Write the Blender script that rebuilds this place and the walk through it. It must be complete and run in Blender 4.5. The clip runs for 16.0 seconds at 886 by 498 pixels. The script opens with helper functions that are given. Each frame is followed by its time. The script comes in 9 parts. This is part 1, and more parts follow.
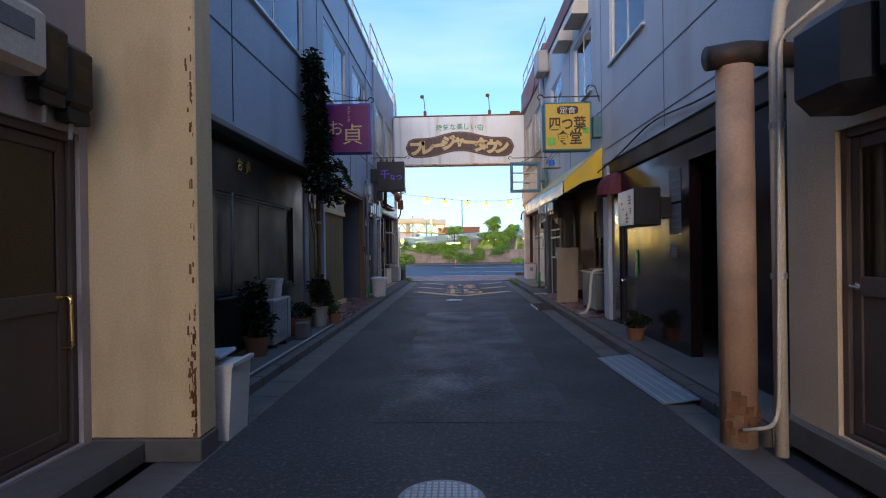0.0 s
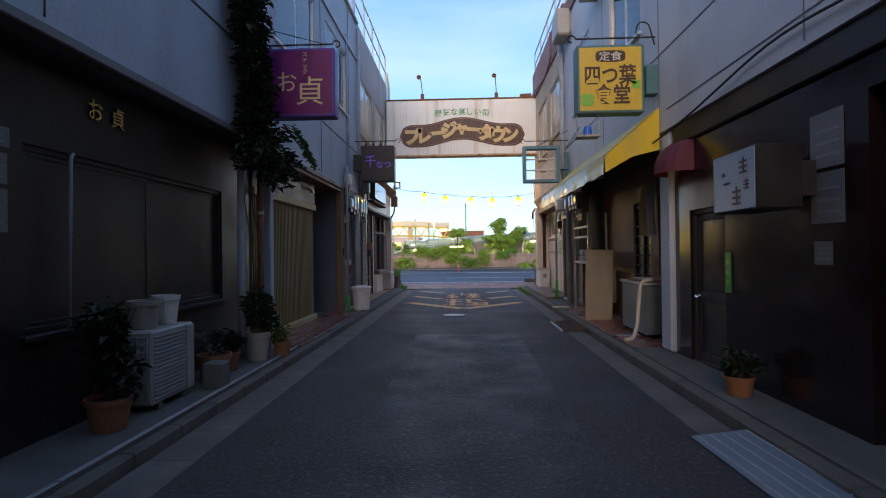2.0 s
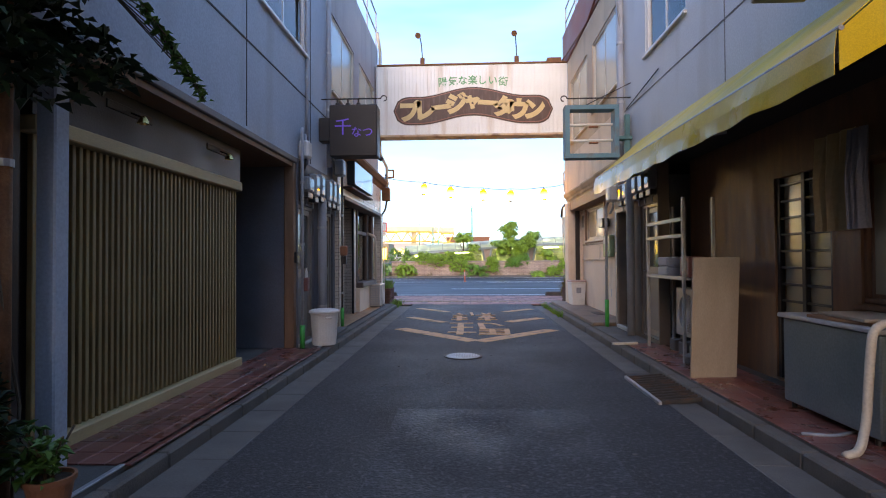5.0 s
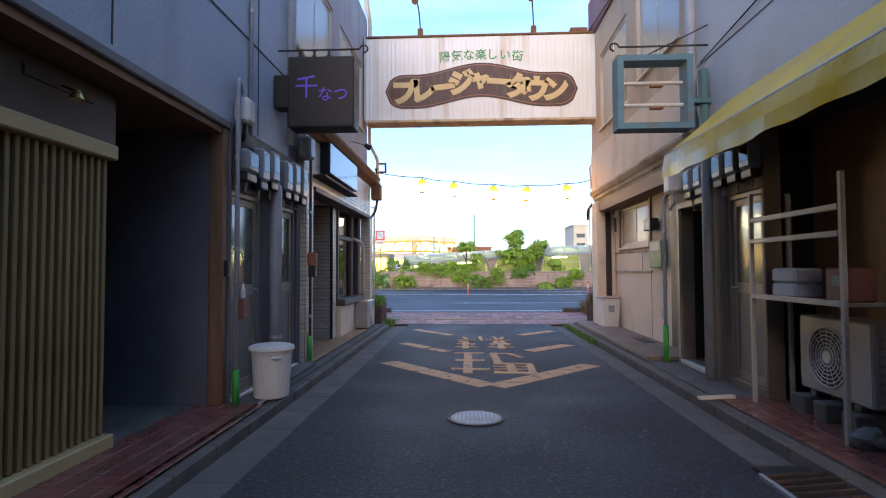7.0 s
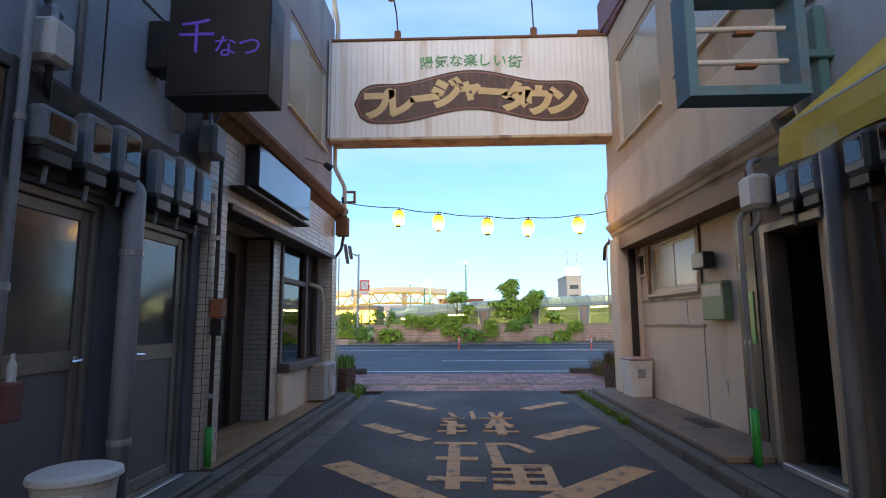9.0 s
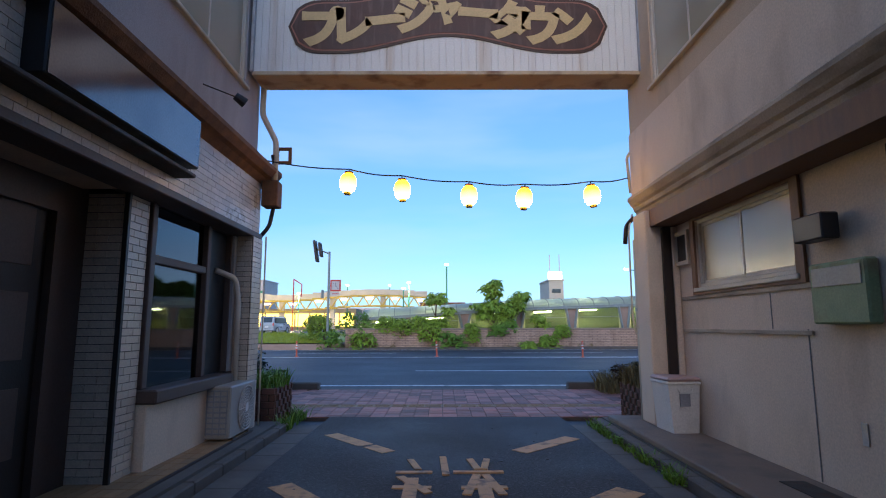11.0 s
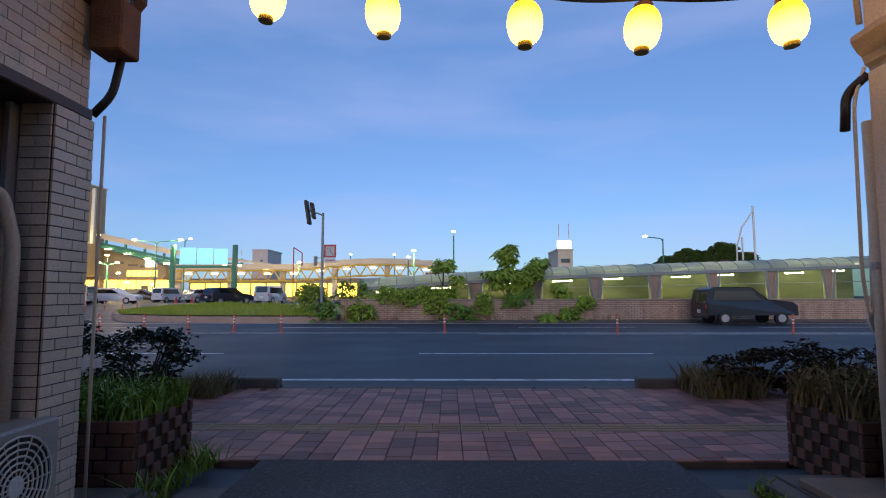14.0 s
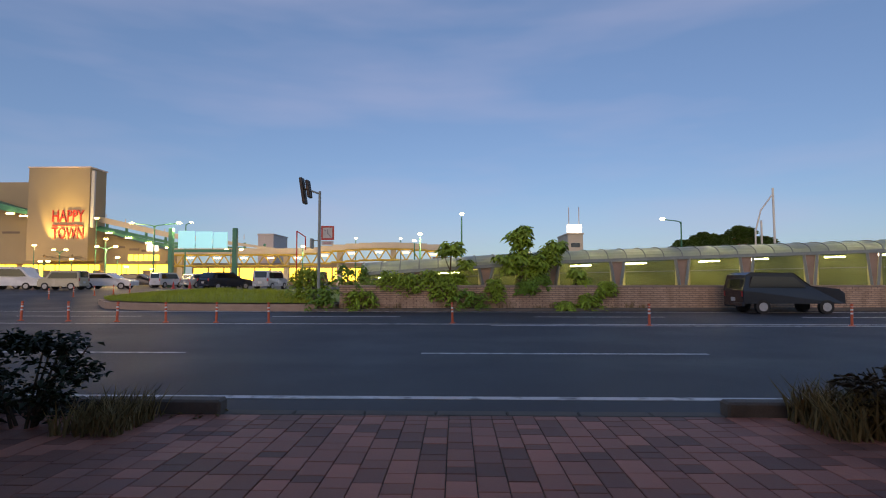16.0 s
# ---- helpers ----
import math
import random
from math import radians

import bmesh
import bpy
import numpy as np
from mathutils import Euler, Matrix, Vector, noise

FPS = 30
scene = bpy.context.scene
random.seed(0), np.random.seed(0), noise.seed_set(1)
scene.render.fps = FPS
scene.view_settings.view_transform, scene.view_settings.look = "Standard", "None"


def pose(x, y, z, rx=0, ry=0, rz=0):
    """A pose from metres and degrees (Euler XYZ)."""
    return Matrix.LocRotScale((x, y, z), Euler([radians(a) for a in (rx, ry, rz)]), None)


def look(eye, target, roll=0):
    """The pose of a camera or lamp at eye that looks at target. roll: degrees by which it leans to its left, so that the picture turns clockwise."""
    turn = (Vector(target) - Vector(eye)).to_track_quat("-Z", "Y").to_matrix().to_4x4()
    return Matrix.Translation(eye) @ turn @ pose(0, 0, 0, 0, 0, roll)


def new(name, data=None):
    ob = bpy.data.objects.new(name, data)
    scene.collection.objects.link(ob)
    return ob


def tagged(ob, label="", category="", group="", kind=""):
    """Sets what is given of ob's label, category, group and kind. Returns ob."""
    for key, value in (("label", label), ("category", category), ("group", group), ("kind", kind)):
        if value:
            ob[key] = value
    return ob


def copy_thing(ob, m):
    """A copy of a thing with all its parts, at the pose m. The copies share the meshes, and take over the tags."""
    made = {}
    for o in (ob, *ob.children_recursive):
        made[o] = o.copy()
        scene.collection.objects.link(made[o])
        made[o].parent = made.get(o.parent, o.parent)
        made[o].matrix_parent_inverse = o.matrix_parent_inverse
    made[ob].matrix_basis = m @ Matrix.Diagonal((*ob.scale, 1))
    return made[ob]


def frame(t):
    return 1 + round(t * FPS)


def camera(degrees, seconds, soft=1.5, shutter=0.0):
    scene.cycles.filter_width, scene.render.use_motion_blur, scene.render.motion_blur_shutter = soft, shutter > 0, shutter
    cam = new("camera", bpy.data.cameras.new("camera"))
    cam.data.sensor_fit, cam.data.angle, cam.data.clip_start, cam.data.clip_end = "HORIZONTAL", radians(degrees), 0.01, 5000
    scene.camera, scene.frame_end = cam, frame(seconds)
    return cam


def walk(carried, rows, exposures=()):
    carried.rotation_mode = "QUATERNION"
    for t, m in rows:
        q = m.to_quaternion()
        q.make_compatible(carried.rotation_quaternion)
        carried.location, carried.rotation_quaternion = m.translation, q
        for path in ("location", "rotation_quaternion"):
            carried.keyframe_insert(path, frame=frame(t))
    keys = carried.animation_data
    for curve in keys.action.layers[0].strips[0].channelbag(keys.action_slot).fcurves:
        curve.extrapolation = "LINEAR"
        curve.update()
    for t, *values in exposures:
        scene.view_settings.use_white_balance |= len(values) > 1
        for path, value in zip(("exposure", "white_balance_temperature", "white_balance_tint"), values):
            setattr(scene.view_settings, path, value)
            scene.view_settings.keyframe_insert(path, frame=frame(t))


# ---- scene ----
cam = camera(78.4, 16.0, 1.1)
METRES, EYE, TILT, LEAN, TURN = 21.0, 1.42, -0.55, 0.0, 1.7
ROWS = [
    (0.0, 0.0, 0.0, 0.0, 0.01, 0.42, 0.82),
    (0.5, -0.0008, 0.0331, -0.0008, 0.01, 0.66, 0.72),
    (1.0, 0.0022, 0.0669, -0.0008, 0.08, 0.79, 0.74),
    (1.5, 0.004, 0.1009, -0.0011, 0.36, 0.8, 0.75),
    (2.0, 0.0071, 0.1339, -0.0007, 0.43, 0.86, 0.72),
    (2.5, 0.0068, 0.1664, -0.0027, 0.62, 0.82, 0.63),
    (3.0, 0.0075, 0.1978, -0.0012, 0.91, 0.37, 0.55),
    (3.5, 0.0076, 0.2332, -0.0003, 1.12, 0.56, 0.59),
    (4.0, 0.0062, 0.2645, 0.0009, 1.14, 0.83, 0.43),
    (6.5, 0.0055, 0.4219, 0.0025, 0.73, 2.5, 0.3),
    (7.0, 0.0036, 0.4504, 0.0034, 1.05, 2.62, 0.24),
    (7.5, 0.0051, 0.4804, 0.0048, 0.94, 2.85, 0.33),
    (8.0, 0.004, 0.5098, 0.0061, 0.92, 4.5, 0.21),
    (8.5, 0.0081, 0.5396, 0.0061, 0.46, 6.91, 0.31),
    (9.0, 0.0103, 0.5698, 0.005, 0.21, 8.1, 0.39),
    (11.5, 0.0223, 0.7298, 0.0061, -2.17, 8.5, 0.1),
    (12.0, 0.0226, 0.7603, 0.0065, -2.35, 8.37, 0.12),
    (12.5, 0.0191, 0.788, 0.0072, -2.08, 7.94, -0.08),
    (13.0, 0.0199, 0.8189, 0.0071, -1.79, 7.05, 0.09),
    (13.5, 0.0171, 0.8501, 0.0071, -1.41, 5.96, 0.01),
    (14.0, 0.0201, 0.8804, 0.0081, -1.15, 5.39, 0.06),
    (14.5, 0.0207, 0.9108, 0.0077, -0.74, 5.01, 0.15),
    (15.0, 0.0239, 0.9399, 0.0109, -0.42, 4.65, 0.14),
    (15.5, 0.023, 0.9714, 0.0096, -0.39, 4.53, 0.09),
    (16.0, 0.0224, 0.9973, 0.0116, -0.36, 3.79, 0.0),
]
EXPOSURES = [(0.0, 1.1, 7100, 18), (1.0, 0.95, 7200, 14), (2.0, 1.05, 8200, 18), (3.0, 1.9, 9000, 24), (3.5, 1.95, 9000, 24), (4.2, 1.8, 8600, 22), (7.5, 1.5, 7800, 20), (9.0, 1.05, 7500, 15), (11.5, 0.5, 6300, 16), (12.5, 0.3, 6350, 20), (14.0, -0.06, 7000, 23), (16.0, -0.25, 8900, 26)]
walk(cam, [(t, pose(0, 0, EYE, TILT, LEAN, TURN) @ pose(METRES * x, METRES * y, METRES * z, 90 + pitch, roll, yaw)) for t, x, y, z, yaw, pitch, roll in ROWS], EXPOSURES)

# ---- light ----
world = bpy.data.worlds.new("dusk_sky")
scene.world = world
world.use_nodes = True
wn = world.node_tree
wn.nodes.clear()
sky = wn.nodes.new("ShaderNodeTexSky")
sky.sky_type, sky.sun_disc = "NISHITA", False
sky.sun_elevation, sky.sun_rotation = radians(17), radians(190)
sky.air_density, sky.dust_density, sky.ozone_density = 1.0, 0.6, 3.0
wc = wn.nodes.new("ShaderNodeTexCoord")
cmap = wn.nodes.new("ShaderNodeMapping")
cmap.inputs["Scale"].default_value = (1.2, 1.2, 6.0)
cloud = wn.nodes.new("ShaderNodeTexNoise")
cloud.inputs["Scale"].default_value, cloud.inputs["Detail"].default_value, cloud.inputs["Roughness"].default_value = 1.5, 4, 0.5
cramp = wn.nodes.new("ShaderNodeValToRGB")
cramp.color_ramp.elements[0].position, cramp.color_ramp.elements[1].position = 0.47, 0.76
cramp.color_ramp.elements[1].color = (0.36, 0.36, 0.36, 1)
cmix = wn.nodes.new("ShaderNodeMixRGB")
cmix.inputs["Color2"].default_value = (7.0, 5.6, 6.4, 1)
bg = wn.nodes.new("ShaderNodeBackground")
bg.inputs["Strength"].default_value = 0.12
wo = wn.nodes.new("ShaderNodeOutputWorld")
wn.links.new(wc.outputs["Generated"], cmap.inputs["Vector"])
wn.links.new(cmap.outputs[0], cloud.inputs["Vector"])
wn.links.new(cloud.outputs["Fac"], cramp.inputs["Fac"])
wn.links.new(cramp.outputs["Color"], cmix.inputs["Fac"])
wn.links.new(sky.outputs["Color"], cmix.inputs["Color1"])
tint = wn.nodes.new("ShaderNodeMixRGB")
tint.blend_type = "MULTIPLY"
tint.inputs["Fac"].default_value, tint.inputs["Color2"].default_value = 1.0, (0.63, 0.87, 1.11, 1)
veil = wn.nodes.new("ShaderNodeMixRGB")
veil.inputs["Fac"].default_value, veil.inputs["Color2"].default_value = 0.22, (3.4, 6.4, 11.0, 1)
wn.links.new(cmix.outputs["Color"], veil.inputs["Color1"])
wn.links.new(veil.outputs["Color"], tint.inputs["Color1"])
wn.links.new(tint.outputs["Color"], bg.inputs["Color"])
wn.links.new(bg.outputs[0], wo.inputs[0])

sun = new("sun", bpy.data.lights.new("sun", "SUN"))
sun.data.energy, sun.data.angle, sun.data.color = 0.85, radians(40), (1.0, 0.76, 0.55)
sun.matrix_world = look((-3, -17, 6.2), (0, 0, 1))


# ---- materials ----
def surf(name, c1, c2, scale=4.0, rough=(0.6, 0.85), bump=0.15, fine=60.0, metal=0.0, stain=None, stretch=(1, 1, 1), spec=0.4, vary=0.0, grit=0.17):
    """A surface of two colours mixed by coarse noise, with fine grain in tint, gloss and relief; stain = (colour, scale, amount, stretch)."""
    m = bpy.data.materials.new(name)
    m.use_nodes = True
    t = m.node_tree
    p = t.nodes["Principled BSDF"]
    co = t.nodes.new("ShaderNodeTexCoord")
    mp = t.nodes.new("ShaderNodeMapping")
    mp.inputs["Scale"].default_value = stretch
    t.links.new(co.outputs["Object"], mp.inputs["Vector"])

    def noise_tex(sc, detail, src):
        n = t.nodes.new("ShaderNodeTexNoise")
        n.inputs["Scale"].default_value, n.inputs["Detail"].default_value = sc, detail
        t.links.new(src, n.inputs["Vector"])
        return n.outputs["Fac"]

    def span(fac, lo, hi, a, b):
        r = t.nodes.new("ShaderNodeMapRange")
        for k, v in zip(("From Min", "From Max", "To Min", "To Max"), (lo, hi, a, b)):
            r.inputs[k].default_value = v
        t.links.new(fac, r.inputs["Value"])
        return r.outputs[0]

    def mix(fac, a, b, mode="MIX"):
        x = t.nodes.new("ShaderNodeMixRGB")
        x.blend_type = mode
        for v, k in ((fac, "Fac"), (a, "Color1"), (b, "Color2")):
            if isinstance(v, (tuple, float, int)):
                x.inputs[k].default_value = (*v, 1) if isinstance(v, tuple) else v
            else:
                t.links.new(v, x.inputs[k])
        return x.outputs["Color"]

    coarse = noise_tex(scale, 5, mp.outputs[0])
    grain = noise_tex(fine, 3, mp.outputs[0])
    col = mix(span(coarse, 0.3, 0.7, 0, 1), tuple(c1), tuple(c2))
    g = t.nodes.new("ShaderNodeCombineColor")
    gs = span(grain, 0.25, 0.75, 1 - grit, 1 + 0.9 * grit)
    for k in ("Red", "Green", "Blue"):
        t.links.new(gs, g.inputs[k])
    col = mix(0.8, col, g.outputs[0], "MULTIPLY")
    if stain:
        sm = t.nodes.new("ShaderNodeMapping")
        sm.inputs["Scale"].default_value = stain[3] if len(stain) > 3 else (1, 1, 1)
        t.links.new(co.outputs["Object"], sm.inputs["Vector"])
        sf = span(noise_tex(stain[1], 6, sm.outputs[0]), 0.52, 0.72, 0, stain[2])
        col = mix(sf, col, tuple(stain[0]))
    if vary:
        oi = t.nodes.new("ShaderNodeObjectInfo")
        gi = t.nodes.new("ShaderNodeNewGeometry")
        ad = t.nodes.new("ShaderNodeMath")
        ad.operation = "ADD"
        t.links.new(oi.outputs["Random"], ad.inputs[0])
        t.links.new(gi.outputs["Random Per Island"], ad.inputs[1])
        fr = t.nodes.new("ShaderNodeMath")
        fr.operation = "FRACT"
        t.links.new(ad.outputs[0], fr.inputs[0])
        v = t.nodes.new("ShaderNodeCombineColor")
        vs = span(fr.outputs[0], 0, 1, 1 - vary, 1 + vary)
        for k in ("Red", "Green", "Blue"):
            t.links.new(vs, v.inputs[k])
        col = mix(1.0, col, v.outputs[0], "MULTIPLY")
    t.links.new(col, p.inputs["Base Color"])
    t.links.new(span(coarse, 0.3, 0.7, *rough), p.inputs["Roughness"])
    p.inputs["Metallic"].default_value = metal
    p.inputs["Specular IOR Level"].default_value = spec
    if bump:
        b = t.nodes.new("ShaderNodeBump")
        b.inputs["Strength"].default_value, b.inputs["Distance"].default_value = bump, 0.01
        t.links.new(grain, b.inputs["Height"])
        t.links.new(b.outputs[0], p.inputs["Normal"])
    return m


def glow(name, color, strength):
    m = bpy.data.materials.new(name)
    m.use_nodes = True
    p = m.node_tree.nodes["Principled BSDF"]
    p.inputs["Base Color"].default_value = (*color, 1)
    p.inputs["Emission Color"].default_value = (*color, 1)
    p.inputs["Emission Strength"].default_value = strength
    return m


def glass(name, tint, ior=1.5, rough=0.02):
    """Window glass: clear straight through, mirror-like at a slant."""
    m = bpy.data.materials.new(name)
    m.use_nodes = True
    t = m.node_tree
    t.nodes.clear()
    o = t.nodes.new("ShaderNodeOutputMaterial")
    mx = t.nodes.new("ShaderNodeMixShader")
    fr = t.nodes.new("ShaderNodeFresnel")
    fr.inputs["IOR"].default_value = ior
    tr = t.nodes.new("ShaderNodeBsdfTransparent")
    tr.inputs["Color"].default_value = (*tint, 1)
    gl = t.nodes.new("ShaderNodeBsdfGlossy")
    gl.inputs["Roughness"].default_value = rough
    t.links.new(fr.outputs[0], mx.inputs[0])
    t.links.new(tr.outputs[0], mx.inputs[1])
    t.links.new(gl.outputs[0], mx.inputs[2])
    t.links.new(mx.outputs[0], o.inputs[0])
    return m


RUST = (0.16, 0.06, 0.025)
GRIME = (0.10, 0.085, 0.07)
